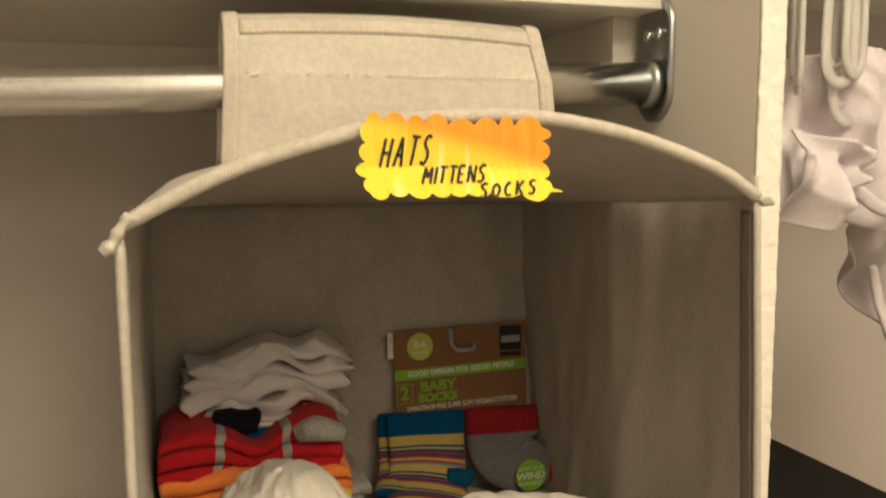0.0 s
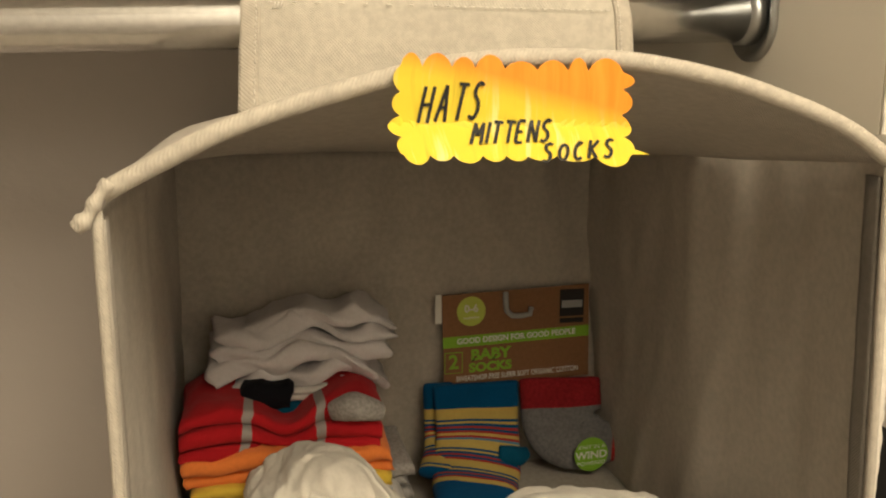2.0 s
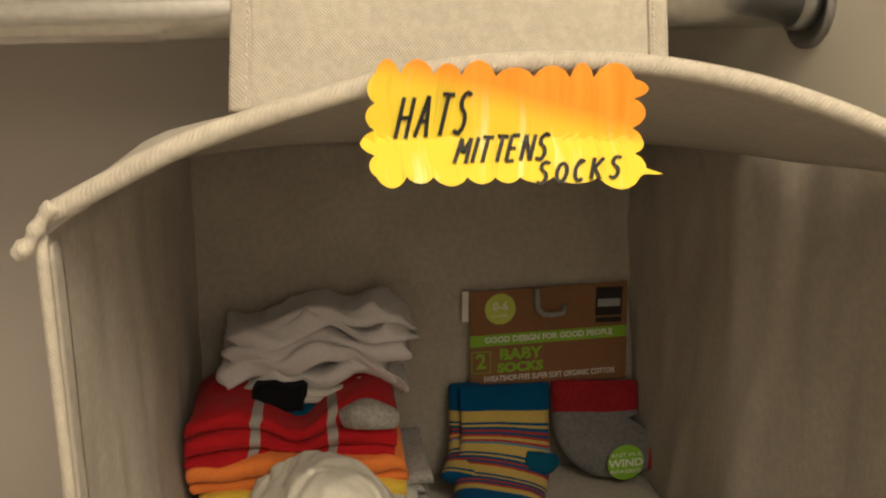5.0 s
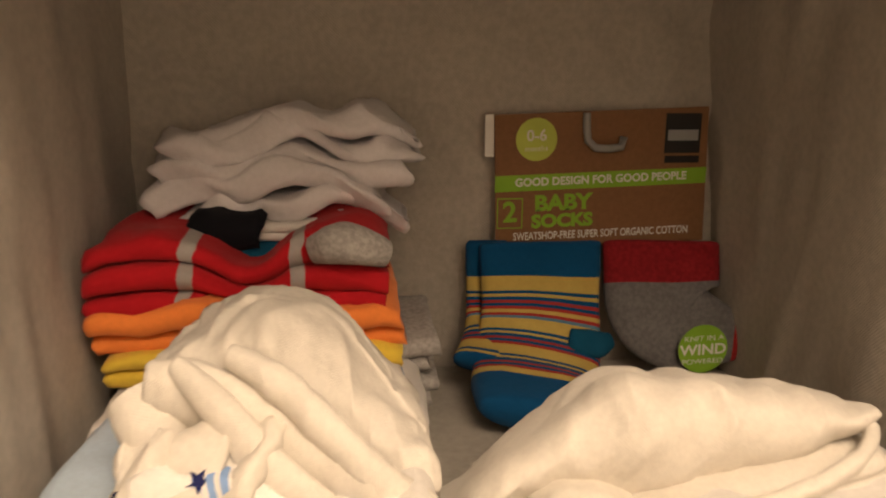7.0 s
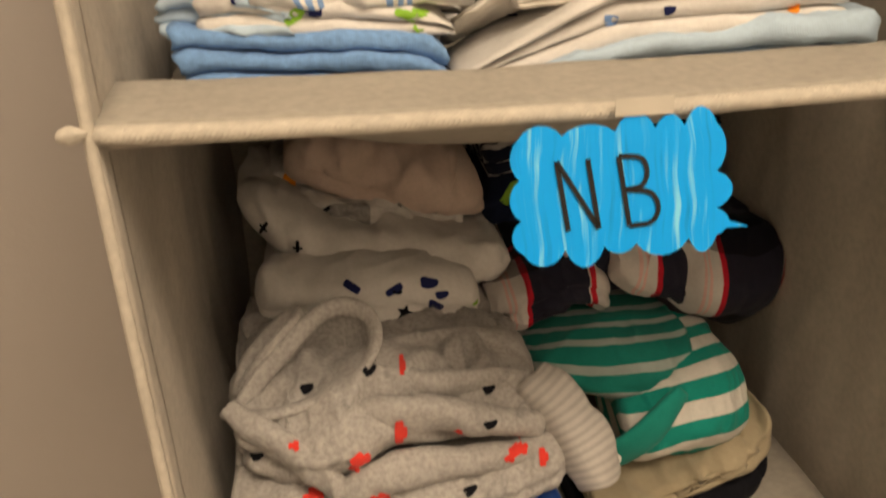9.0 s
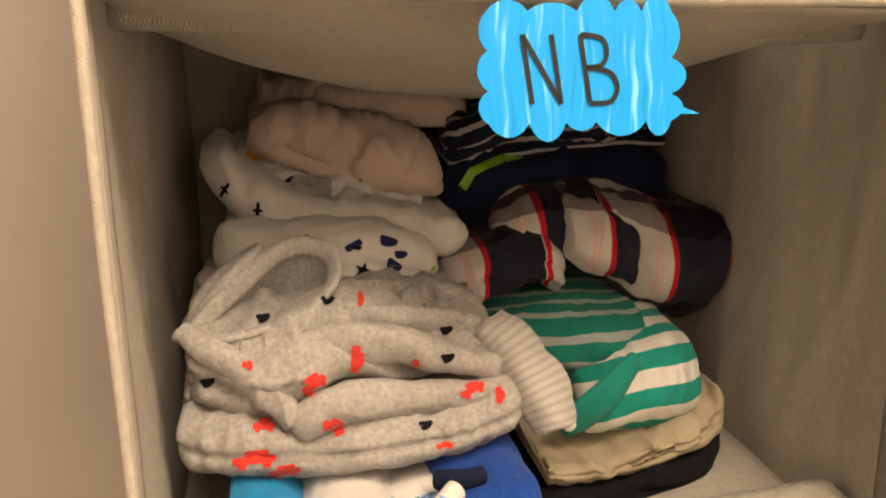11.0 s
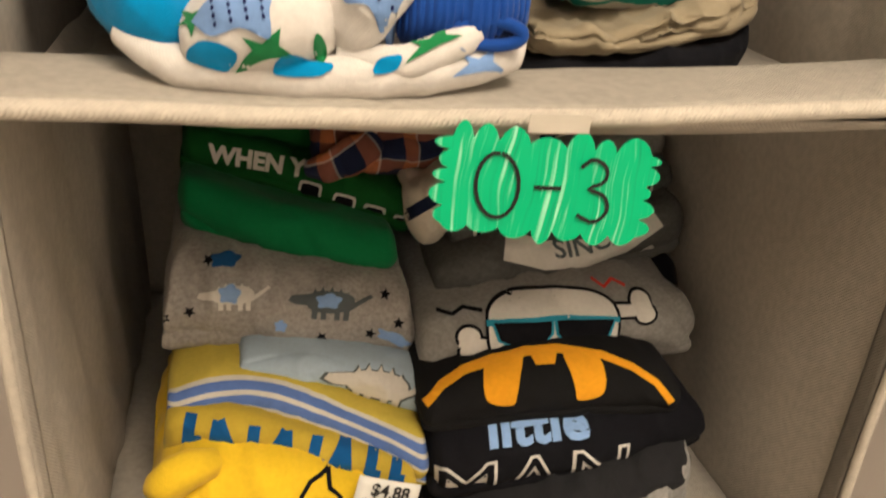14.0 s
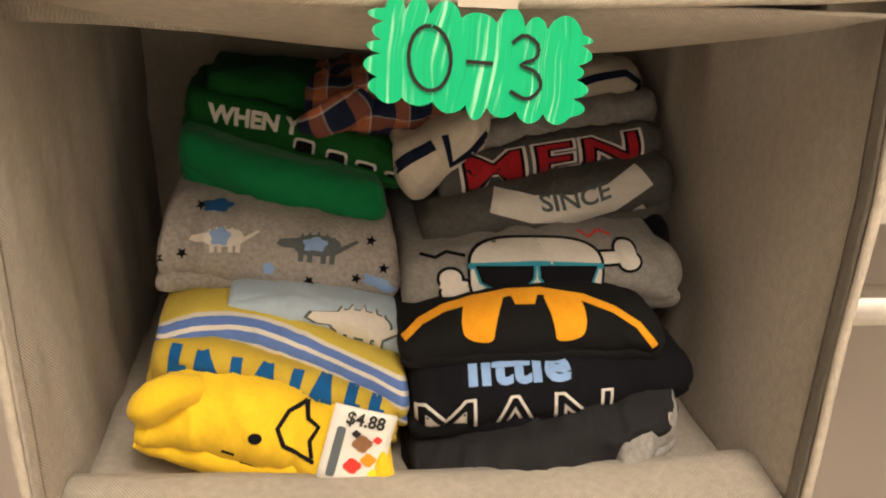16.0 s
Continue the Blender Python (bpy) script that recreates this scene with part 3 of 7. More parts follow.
def folded(name, lim, n, mat, label, category, seed=0, group="", sway=0.004, rough=0.0018, lean=0.0, tilt=0.0, twist=0.0, droop=0.0, puff=0.0, warp=None, stations=34, flip=False, fill=0.46, back=True):
    """A garment folded n times, its folds towards the front of lim = (x0, x1, y0, y1, z0, z1)."""
    x0, x1, y0, y1, z0, z1 = lim
    L, D, H = x1 - x0, y1 - y0, z1 - z0
    step = H / n
    h = step * fill
    # the way of the cloth through its folds, seen from the side
    path = []
    for k in range(n):
        zc = (k + 0.5) * step
        rng = random.Random(seed * 31 + k // 2)
        f0 = step * 0.5 + rng.uniform(0, 0.006) * (n > 2)
        row = [(f0 + (D - f0 - step * 0.5) * i / 9, zc) for i in range(10)]
        fwd = (k % 2 == 1)
        if flip:
            fwd = not fwd
        if not fwd:
            row = row[::-1]
        path += row
        if k < n - 1:
            yy, zz = row[-1][0], zc + step / 2
            sg = -1 if not fwd else 1
            for i in range(1, 8):
                a = -math.pi / 2 + math.pi * i / 8
                path.append((yy + sg * math.cos(a) * step / 2, zz + math.sin(a) * step / 2))
    m = len(path)
    nrm, run, arc = [], 0.0, []
    for i in range(m):
        a, b = path[max(i - 1, 0)], path[min(i + 1, m - 1)]
        ty, tz = b[0] - a[0], b[1] - a[1]
        l = math.hypot(ty, tz) or 1
        nrm.append((-tz / l, ty / l))
        if i:
            run += math.hypot(path[i][0] - path[i - 1][0], path[i][1] - path[i - 1][1])
        arc.append(run)
    loop = [(p[0] + q[0] * h, p[1] + q[1] * h, s) for p, q, s in zip(path, nrm, arc)]
    loop += [(path[-1][0] + (path[-1][0] - path[-2][0]) / (math.hypot(path[-1][0] - path[-2][0], path[-1][1] - path[-2][1]) or 1) * h * 0.8, path[-1][1], run)]
    loop += [(p[0] - q[0] * h, p[1] - q[1] * h, s) for p, q, s in reversed(list(zip(path, nrm, arc)))]
    loop += [(path[0][0] + h * 0.8 * (1 if path[0][0] > path[1][0] else -1), path[0][1], 0)]
    bm = bmesh.new()
    uv = bm.loops.layers.uv.new("UVMap")
    base = Vector(((x0 + x1) / 2, (y0 + y1) / 2, z0))

    def place(x, y, z):
        c = (x - 0.5 * L) / (0.5 * L)
        endround = 1 - 0.5 * max(0.0, abs(c) - 0.86) / 0.14 * (0.35)
        zz = z * endround
        p = Vector((x0 + x, y0 + y, z0 + zz))
        hz = z / H
        s1 = wob((p.x, p.y * 0.7, p.z * 1.5), 16, sway, seed)
        s2 = crease(p, 36, rough * 1.5, seed)
        p += Vector((s1.x * 0.7 * (0.3 + hz), s1.y * 0.9, s1.z * (0.15 + 0.85 * hz)))
        p.z += s2 * hz
        p.y -= s2 * 0.8
        s3 = wob(p, 120, rough * 0.35, seed + 3)
        p += s3
        layer = noise.noise(Vector((hz * n * 0.8, seed * 3.3, 0)))
        p.x += layer * 0.004
        p.z += tilt * c * L * 0.5 * (0.2 + 0.8 * hz) - droop * c * c * hz + puff * (1 - c * c) * hz
        p.y += lean * (z)
        p.y += twist * c * L * 0.5
        if warp:
            p = Vector(warp(p, c, hz))
        return p
    rows_ = []
    for i in range(stations + 1):
        x = L * i / stations
        rows_.append([bm.verts.new(place(x, y, z)) for y, z, s in loop])
    k = len(loop)
    for i in range(stations):
        for j in range(k):
            j2 = (j + 1) % k
            f = bm.faces.new([rows_[i][j], rows_[i + 1][j], rows_[i + 1][j2], rows_[i][j2]])
            ua, ub = L * i / stations, L * (i + 1) / stations
            for l, c in zip(f.loops, ((ua, loop[j][2]), (ub, loop[j][2]), (ub, loop[j2][2] if j2 else loop[j][2]), (ua, loop[j2][2] if j2 else loop[j][2]))):
                l[uv].uv = c
    # close the ends strip by strip
    for i in (0, stations):
        for j in range(m - 1):
            a, b, c2, d = rows_[i][j], rows_[i][j + 1], rows_[i][2 * m - 1 - j], rows_[i][2 * m - j]
            f = bm.faces.new([a, b, c2, d])
            for l in f.loops:
                l[uv].uv = (L * i / stations, arc[j])
    bmesh.ops.recalc_face_normals(bm, faces=bm.faces)
    crumple(bm, min(rough * 1.2, h * 0.7), 40, seed)
    bm.transform(Matrix.Translation(-base))
    ob = finish(name, bm, mat)
    ob.location = base
    bpy.context.view_layer.update()
    return tagged(ob, label, category, group)


def bolster_bm(ctrl, depth, seed=0, layers=0, groove=0.003, sway=0.003, rough=0.0016, nose=1.0, rise=0.0, stations=76, rib=0.0, fine=0.0):
    """A soft folded pad: ctrl rows (x, y, z, half height) give its front edge; it runs back by depth."""
    st = spline(ctrl, stations)
    bm = bmesh.new()
    uv = bm.loops.layers.uv.new("UVMap")
    rings, us, run = [], [], 0.0
    for i, (x, y, z, h) in enumerate(st):
        if i:
            run += math.dist(st[i - 1][:3], (x, y, z))
        us.append(run)
    ring_v = None
    for i, (x, y, z, h) in enumerate(st):
        t = us[i] / run * 2 - 1
        e = max(0.0, abs(t) - 0.90) / 0.10
        hh = max(0.0008, h * (0.45 + 0.55 * math.sqrt(max(0.0, 1 - e * e))))
        yb = y + 0.35 * h * e * e
        r = min(hh * nose, depth * 0.45)
        prof = []
        for k in range(5):
            prof.append((depth - (depth - r) * k / 5, -1.0))
        for k in range(27):
            a = -math.pi / 2 - math.pi * k / 26
            prof.append((r + math.cos(a) * r, math.sin(a)))
        for k in range(1, 25):
            prof.append((r + (depth - r) * k / 24, 1.0))
        ring, vs, s = [], [], 0.0
        last = None
        for (py, pz) in prof:
            g = groove * (abs(math.sin(math.pi * layers * (pz + 1) / 2)) ** 0.5 - 1) if layers and py < r * 2.2 else 0.0
            p = Vector((x, yb + py - g, z + pz * hh + rise * py))
            near = 1.0
            w = wob((p.x, p.y, p.z), 20, sway, seed)
            w.x *= 0.5
            p += w * near
            c = crease(p, 34, rough * 1.7, seed) + crease(p, 75, rough * 0.95, seed + 5) + crease(p, 120, rough * 0.35, seed + 9)
            p += Vector((0, -c * 0.7, c * (0.7 if pz > -0.9 else 0.0)))
            if rib:
                p.y -= rib * math.sin(us[i] * 2400)
            if fine:
                p += wob(p, 140, fine, seed + 2)
            v = bm.verts.new(p)
            if last is not None:
                s += math.hypot(py - last[0], (pz - last[1]) * hh)
            last = (py, pz)
            ring.append(v)
            vs.append(s)
        mid = vs[5 + 13]
        rings.append((ring, [a - mid for a in vs]))
    k = len(rings[0][0])
    for i in range(stations):
        (a, va), (b, vb) = rings[i], rings[i + 1]
        for j in range(k):
            j2 = (j + 1) % k
            f = bm.faces.new([a[j], b[j], b[j2], a[j2]])
            w2a, w2b = (va[j2], vb[j2]) if j2 else (va[j], vb[j])
            for l, c in zip(f.loops, ((us[i], va[j]), (us[i + 1], vb[j]), (us[i + 1], w2b), (us[i], w2a))):
                l[uv].uv = c
    for ring, vs in (rings[0], rings[-1]):
        for j in range(k // 2):
            quad = [ring[j], ring[j + 1], ring[k - 2 - j], ring[k - 1 - j]]
            quad = list(dict.fromkeys(quad))
            if len(quad) >= 3 and bm.faces.get(quad) is None:
                f = bm.faces.new(quad)
                for l in f.loops:
                    l[uv].uv = (0.0, vs[j])
    if rough:
        bmesh.ops.recalc_face_normals(bm, faces=bm.faces)
        crumple(bm, rough * 2.6, 30, seed)
    return bm


def crumple(bm, amp, freq, seed, stretch=0.4):
    """Billowing folds with pinched creases between them, along the surface's normals."""
    bm.normal_update()
    ang = 0.9 * math.sin(seed * 2.7) + 0.5
    ca, sa = math.cos(ang), math.sin(ang)
    off = Vector((seed * 3.7, seed * 1.9, seed * 6.1))
    moved = []
    for v in bm.verts:
        p = v.co + wob(v.co, 14, 0.022, seed + 1)
        a, b = p.x * ca + p.z * sa, -p.x * sa + p.z * ca
        q = Vector((a * freq, b * freq * stretch, p.y * freq * 0.6)) + off
        f = abs(noise.noise(q)) ** 0.7 + 0.45 * abs(noise.noise(q * 2.1 + off)) ** 0.7 + 0.15 * noise.noise(q * 5.0)
        moved.append(v.co + v.normal * amp * (f - 0.55))
    for v, c in zip(bm.verts, moved):
        v.co = c


def garment(name, at, label, category, group=""):
    return thing(name, at, label, category, group)


def add_bm(name, bm, mat, owner, label="", smooth=True):
    """A part whose mesh was made in world places."""
    bpy.context.view_layer.update()
    bm.transform(owner.matrix_world.inverted())
    ob = part(name, bm, mat, owner, label, smooth)
    bpy.context.view_layer.update()
    return ob


def pad(name, ctrl, depth, mat, label, category, seed=0, group="", lip="", **kw):
    """One garment that is a single soft pad."""
    bm = bolster_bm(ctrl, depth, seed, **kw)
    base = Vector((sum(c[0] for c in ctrl) / len(ctrl), ctrl[0][1] + depth / 2, min(c[2] - c[3] for c in ctrl)))
    bm.transform(Matrix.Translation(-base))
    ob = finish(name, bm, mat)
    ob.location = base
    bpy.context.view_layer.update()
    if lip:
        low = [(x, y + 0.0025, z - h * 0.62, h * 0.36) for x, y, z, h in spline(ctrl, 8)]
        bm = bolster_bm(low, depth * 0.9, seed + 500, sway=0.002, rough=0.001, stations=44)
        bm.transform(Matrix.Translation(-ob.location))
        part(lip, bm, mat, ob)
    return tagged(ob, label, category, group)


def sweep_bm(ctrl, side=(1, 0, 0), stations=40, seg=20, sway=0.0015, rough=0.0012, seed=0, power=0.8):
    """A flat soft body along rows (x, y, z, half width, half thickness); side is the way of its width."""
    st = spline(ctrl, stations)
    bm = bmesh.new()
    uv = bm.loops.layers.uv.new("UVMap")
    rings, run = [], 0.0
    side = Vector(side)
    for i, row in enumerate(st):
        p = Vector(row[:3])
        a, b = Vector(st[max(i - 1, 0)][:3]), Vector(st[min(i + 1, stations)][:3])
        t = (b - a).normalized()
        s = (side - t * side.dot(t)).normalized()
        n = t.cross(s)
        if i:
            run += (p - Vector(st[i - 1][:3])).length
        e = max(0.0, abs(i / stations * 2 - 1) - 0.9) / 0.1
        k = 0.25 + 0.75 * math.sqrt(max(0, 1 - e * e))
        ring = []
        for j in range(seg):
            g = j * math.tau / seg
            cx, cy = math.cos(g), math.sin(g)
            q = p + s * (abs(cx) ** power * (1 if cx > 0 else -1)) * row[3] * (0.8 + 0.2 * k) + n * (abs(cy) ** power * (1 if cy > 0 else -1)) * row[4] * k
            q += wob(q, 25, sway, seed) + n * crease(q, 60, rough, seed)
            ring.append(bm.verts.new(q))
        rings.append((ring, run, row[3]))
    for i in range(stations):
        (a, ra, wa), (b, rb, wb) = rings[i], rings[i + 1]
        for j in range(seg):
            j2 = (j + 1) % seg
            f = bm.faces.new([a[j], a[j2], b[j2], b[j]])
            for l, c in zip(f.loops, ((math.cos(j * math.tau / seg) * wa, ra), (math.cos((j + 1) * math.tau / seg) * wa, ra), (math.cos((j + 1) * math.tau / seg) * wb, rb), (math.cos(j * math.tau / seg) * wb, rb))):
                l[uv].uv = c
    for ring in (rings[0][0], rings[-1][0]):
        bm.faces.new(ring)
    if rough > 0.0015:
        bmesh.ops.recalc_face_normals(bm, faces=bm.faces)
        crumple(bm, rough * 1.6, 45, seed)
    return bm


# ---- prints laid on cloth
from mathutils.bvhtree import BVHTree


def rounded(w, h, r=0.3, n=24, wave=0.0, k=5):
    out = []
    for i in range(n):
        a = i * math.tau / n
        c, s = math.cos(a), math.sin(a)
        f = 1 + wave * math.sin(k * a + 0.7)
        out.append((w / 2 * abs(c) ** r * (1 if c > 0 else -1) * f, h / 2 * abs(s) ** r * (1 if s > 0 else -1) * f))
    return out


def star(r, points=5, inner=0.45):
    return [((r if i % 2 == 0 else r * inner) * math.sin(i * math.pi / points), (r if i % 2 == 0 else r * inner) * math.cos(i * math.pi / points)) for i in range(points * 2)]


def stroke(points, w):
    """The outline of a pen stroke."""
    pts = [Vector((*p, 0)) for p in points]
    a, b = [], []
    for i, p in enumerate(pts):
        t = (pts[min(i + 1, len(pts) - 1)] - pts[max(i - 1, 0)]).normalized()
        n = Vector((-t.y, t.x, 0)) * w / 2
        a.append(p + n)
        b.append(p - n)
    return [(v.x, v.y) for v in a + b[::-1]]


def flat_bm(polys, cut=0.004):
    bm = bmesh.new()
    for poly in polys:
        f = bm.faces.new([bm.verts.new((p[0], p[1], 0)) for p in poly])
        f.normal_update()
    bmesh.ops.triangulate(bm, faces=bm.faces[:], ngon_method="EAR_CLIP")
    for _ in range(4):
        long = [e for e in bm.edges if e.calc_length() > cut]
        if not long:
            break
        bmesh.ops.subdivide_edges(bm, edges=long, cuts=1)
        bmesh.ops.triangulate(bm, faces=bm.faces[:])
    return bm


def text_bm(body, size, cut=0.004, bold=0.0, squeeze=1.0, shear=0.0, spacing=1.0):
    cu = bpy.data.curves.new("lettering", "FONT")
    cu.body, cu.size, cu.align_x, cu.align_y, cu.offset, cu.shear, cu.space_character = body, size, "CENTER", "CENTER", bold, shear, spacing
    cu.resolution_u = 3
    ob = bpy.data.objects.new("lettering", cu)
    scene.collection.objects.link(ob)
    dg = bpy.context.evaluated_depsgraph_get()
    me = bpy.data.meshes.new_from_object(ob.evaluated_get(dg))
    bm = bmesh.new()
    bm.from_mesh(me)
    bpy.data.objects.remove(ob)
    bpy.data.meshes.remove(me)
    bpy.data.curves.remove(cu)
    for v in bm.verts:
        v.co.x *= squeeze
    bmesh.ops.triangulate(bm, faces=bm.faces[:])
    for _ in range(3):
        long = [e for e in bm.edges if e.calc_length() > cut]
        if not long:
            break
        bmesh.ops.subdivide_edges(bm, edges=long, cuts=1)
        bmesh.ops.triangulate(bm, faces=bm.faces[:])
    return bm


TREES = {}


def printed(owner, name, bm, at, mat, spin=0.0, way=(0.12, 0.93, -0.36), label="", lift=0.0007, arc=0.0, target=None):
    """A print laid on the cloth of owner (a mesh): the flat mesh bm is set round the place at and cast along way."""
    targets = target if isinstance(target, list) else [target or owner]
    key = " ".join(t.name for t in targets)
    if key not in TREES:
        places, faces = [], []
        for t in targets:
            base = len(places)
            places += [t.matrix_world @ v.co for v in t.data.vertices]
            faces += [tuple(base + i for i in p.vertices) for p in t.data.polygons]
        TREES[key] = BVHTree.FromPolygons(places, faces)
    tree = TREES[key]
    w = Vector(way).normalized()
    u = Vector((1, 0, 0))
    u = (u - w * u.dot(w)).normalized()
    v = w.cross(u) * -1
    if v.z < 0:
        v = -v
    c, s = math.cos(radians(spin)), math.sin(radians(spin))
    at = Vector(at)
    lost = []
    for vert in bm.verts:
        a, b = vert.co.x, vert.co.y
        b -= arc * a * a
        o = at + u * (a * c - b * s) + v * (a * s + b * c) - w * 0.06
        hit, n, _, _ = tree.ray_cast(o, w, 0.14)
        if hit is None:
            lost.append(vert)
        else:
            vert.co = hit - w * lift
    if lost:
        bmesh.ops.delete(bm, geom=lost, context="VERTS")
    if not bm.faces:
        bm.free()
        return None
    bm.transform(owner.matrix_world.inverted())
    return part(name, bm, mat, owner, label)

# ---------------------------------------------------------------- cloth colours
WHITE, CREAM = (0.70, 0.67, 0.635), (0.71, 0.665, 0.585)
M["white_cotton"] = cloth("white_cotton", WHITE)
M["cream_cotton"] = cloth("cream_cotton", CREAM)
M["sock_white"] = cloth("greyish_white_cotton", (0.66, 0.63, 0.64))
M["sock_grey"] = cloth("grey_marl", (0.36, 0.34, 0.32), 0.2)
M["red_knit"] = striped("red_knit", 0, 0.048, [(0.0, (0.44, 0.012, 0.018)), (0.80, (0.36, 0.33, 0.31)), (0.92, (0.44, 0.012, 0.018))], 0.05)
M["red_plain"] = cloth("red_cotton", (0.50, 0.02, 0.02))
M["orange_knit"] = cloth("orange_knit", (0.85, 0.24, 0.05))
M["yellow_knit"] = cloth("yellow_knit", (0.74, 0.52, 0.06))
M["black_cotton"] = cloth("black_cotton", (0.009, 0.009, 0.012))
M["teal_knit"] = cloth("teal_knit", (0.008, 0.075, 0.14))
M["blue_terry"] = cloth("blue_terry", (0.19, 0.34, 0.62), 0.1)
M["sky_cotton"] = cloth("pale_blue_cotton", (0.48, 0.60, 0.72))
M["navy_cotton"] = cloth("navy_cotton", (0.012, 0.017, 0.042))
M["navy_print"] = cloth("navy_print_ink", (0.02, 0.025, 0.10))
M["grey_marl"] = cloth("pale_grey_marl", (0.40, 0.375, 0.35), 0.16)
M["blue_print"] = cloth("blue_print_ink", (0.20, 0.33, 0.62))
M["green_print"] = cloth("green_print_ink", (0.02, 0.20, 0.06))
M["orange_print"] = cloth("orange_print_ink", (0.85, 0.30, 0.02))
M["white_print"] = cloth("white_print_ink", (0.74, 0.71, 0.66))
M["red_print"] = cloth("red_print_ink", (0.72, 0.05, 0.035))
M["black_ink"] = plain("black_pen_ink", (0.012, 0.011, 0.010), 0.5)
M["kraft"] = plain("brown_kraft_card", (0.25, 0.125, 0.06), 0.8, 0, 0.2, 0.15, 400.0)
M["lime"] = plain("lime_green_ink", (0.25, 0.48, 0.03), 0.7)
M["lime_pale"] = plain("yellow_green_ink", (0.52, 0.60, 0.10), 0.7)
M["paper"] = plain("white_paper", (0.80, 0.78, 0.72), 0.6)
M["grey_plastic"] = plain("grey_plastic", (0.32, 0.32, 0.31), 0.4)
M["stripe_cloth"] = striped("white_cloth_blue_stripes", 0, 0.034, [(0.0, (0.78, 0.75, 0.70)), (0.50, (0.24, 0.38, 0.66)), (0.57, (0.78, 0.75, 0.70)), (0.62, (0.24, 0.38, 0.66)), (0.69, (0.78, 0.75, 0.70)), (0.74, (0.24, 0.38, 0.66)), (0.81, (0.78, 0.75, 0.70))])
BL, YE, RE, DB = (0.004, 0.065, 0.17), (0.50, 0.37, 0.10), (0.34, 0.035, 0.03), (0.10, 0.22, 0.32)
M["sock_stripes"] = striped("striped_sock_knit", 1, 0.120, [
    (0.0, BL), (0.165, YE), (0.235, BL), (0.253, YE), (0.268, BL), (0.288, RE), (0.302, BL), (0.318, RE), (0.335, YE), (0.352, RE), (0.368, DB),
    (0.385, YE), (0.455, BL), (0.475, YE), (0.49, BL), (0.515, RE), (0.53, BL), (0.55, RE), (0.57, YE), (0.64, BL), (0.66, YE), (0.675, BL), (0.70, RE), (0.715, BL), (0.735, RE), (0.755, YE), (0.80, BL)])
M["sock_redgrey"] = striped("red_and_grey_sock_knit", 1, 0.115, [(0.0, (0.26, 0.015, 0.02)), (0.20, (0.17, 0.165, 0.165)), (0.70, (0.32, 0.02, 0.02))], 0.0, 0.15)


def scatter(owner, n, mats, size, lim, seed, shapes=None, target=None, way=(0.12, 0.93, -0.36)):
    """Small prints strewn over a garment inside lim = (x0, x1, y, z0, z1)."""
    rng = random.Random(seed)
    for i in range(n):
        s = size * rng.uniform(0.7, 1.3)
        kind = rng.choice(shapes or ["star", "blob", "bar"])
        poly = star(s * 0.6) if kind == "star" else rounded(s, s * 0.62, 0.7, 18, 0.12, 3) if kind == "blob" else rounded(s * 1.25, s * 0.5, 0.4, 16)
        at = (rng.uniform(lim[0], lim[1]), lim[2], rng.uniform(lim[3], lim[4]))
        printed(owner, "print", flat_bm([poly], 0.003), at, rng.choice(mats), rng.uniform(-40, 40), way, target=target)


# ---------------------------------------------------------------- top cubby: the small-clothes pile
b = folded("washcloth", (0.002, 0.102, 0.462, 0.66, 1.258, 1.266), 2, M["navy_cotton"], "navy washcloth folded flat on the shelf", "washcloth", 11, "washcloths", 0.002)
folded("washcloth", (-0.002, 0.101, 0.459, 0.66, 1.264, 1.287), 6, M["blue_terry"], "blue terry washcloth folded in layers", "washcloth", 12, "washcloths", 0.005, 0.003, tilt=-0.14)
b = folded("burp_cloth", (0.006, 0.104, 0.462, 0.66, 1.285, 1.299), 4, M["white_cotton"], "white printed burp cloth folded on blue washcloths", "burp cloth", 13, "burp cloths", 0.003, 0.0016, tilt=-0.14)
scatter(b, 12, [M["orange_print"], M["lime"], M["navy_print"], M["navy_print"]], 0.006, (0.012, 0.10, 0.47, 1.280, 1.299), 3)
folded("burp_cloth", (0.026, 0.111, 0.461, 0.66, 1.296, 1.316), 4, M["stripe_cloth"], "white burp cloth with thin blue stripes, folded", "burp cloth", 14, "burp cloths", 0.006, 0.004, tilt=-0.17)
folded("bib", (-0.008, 0.040, 0.463, 0.56, 1.287, 1.303), 6, M["sky_cotton"], "pale blue cotton bib scrunched under a hat", "bib", 15, "", 0.005, 0.003, tilt=-0.10)
folded("undershirt", (-0.010, 0.121, 0.556, 0.68, 1.272, 1.299), 6, M["white_cotton"], "white cotton undershirt folded in a pile", "undershirt", 16, "", 0.004, 0.002)
for lim, mk, lab, n, sd in (((-0.014, 0.111, 0.588, 0.68, 1.297, 1.314), "yellow_knit", "yellow knitted baby socks folded in a pile", 4, 17),
                            ((-0.019, 0.113, 0.592, 0.68, 1.311, 1.332), "orange_knit", "bright orange knitted baby socks folded in a pile", 4, 18)):
    folded("baby_socks", lim, n, M[mk], lab, "socks", sd, "socks in the pile", 0.004, 0.002)


def dip(depth, mid=0.05):
    def w(p, c, hz):
        return p + Vector((0, 0, -depth * math.exp(-((c - mid) / 0.30) ** 2) * hz))
    return w


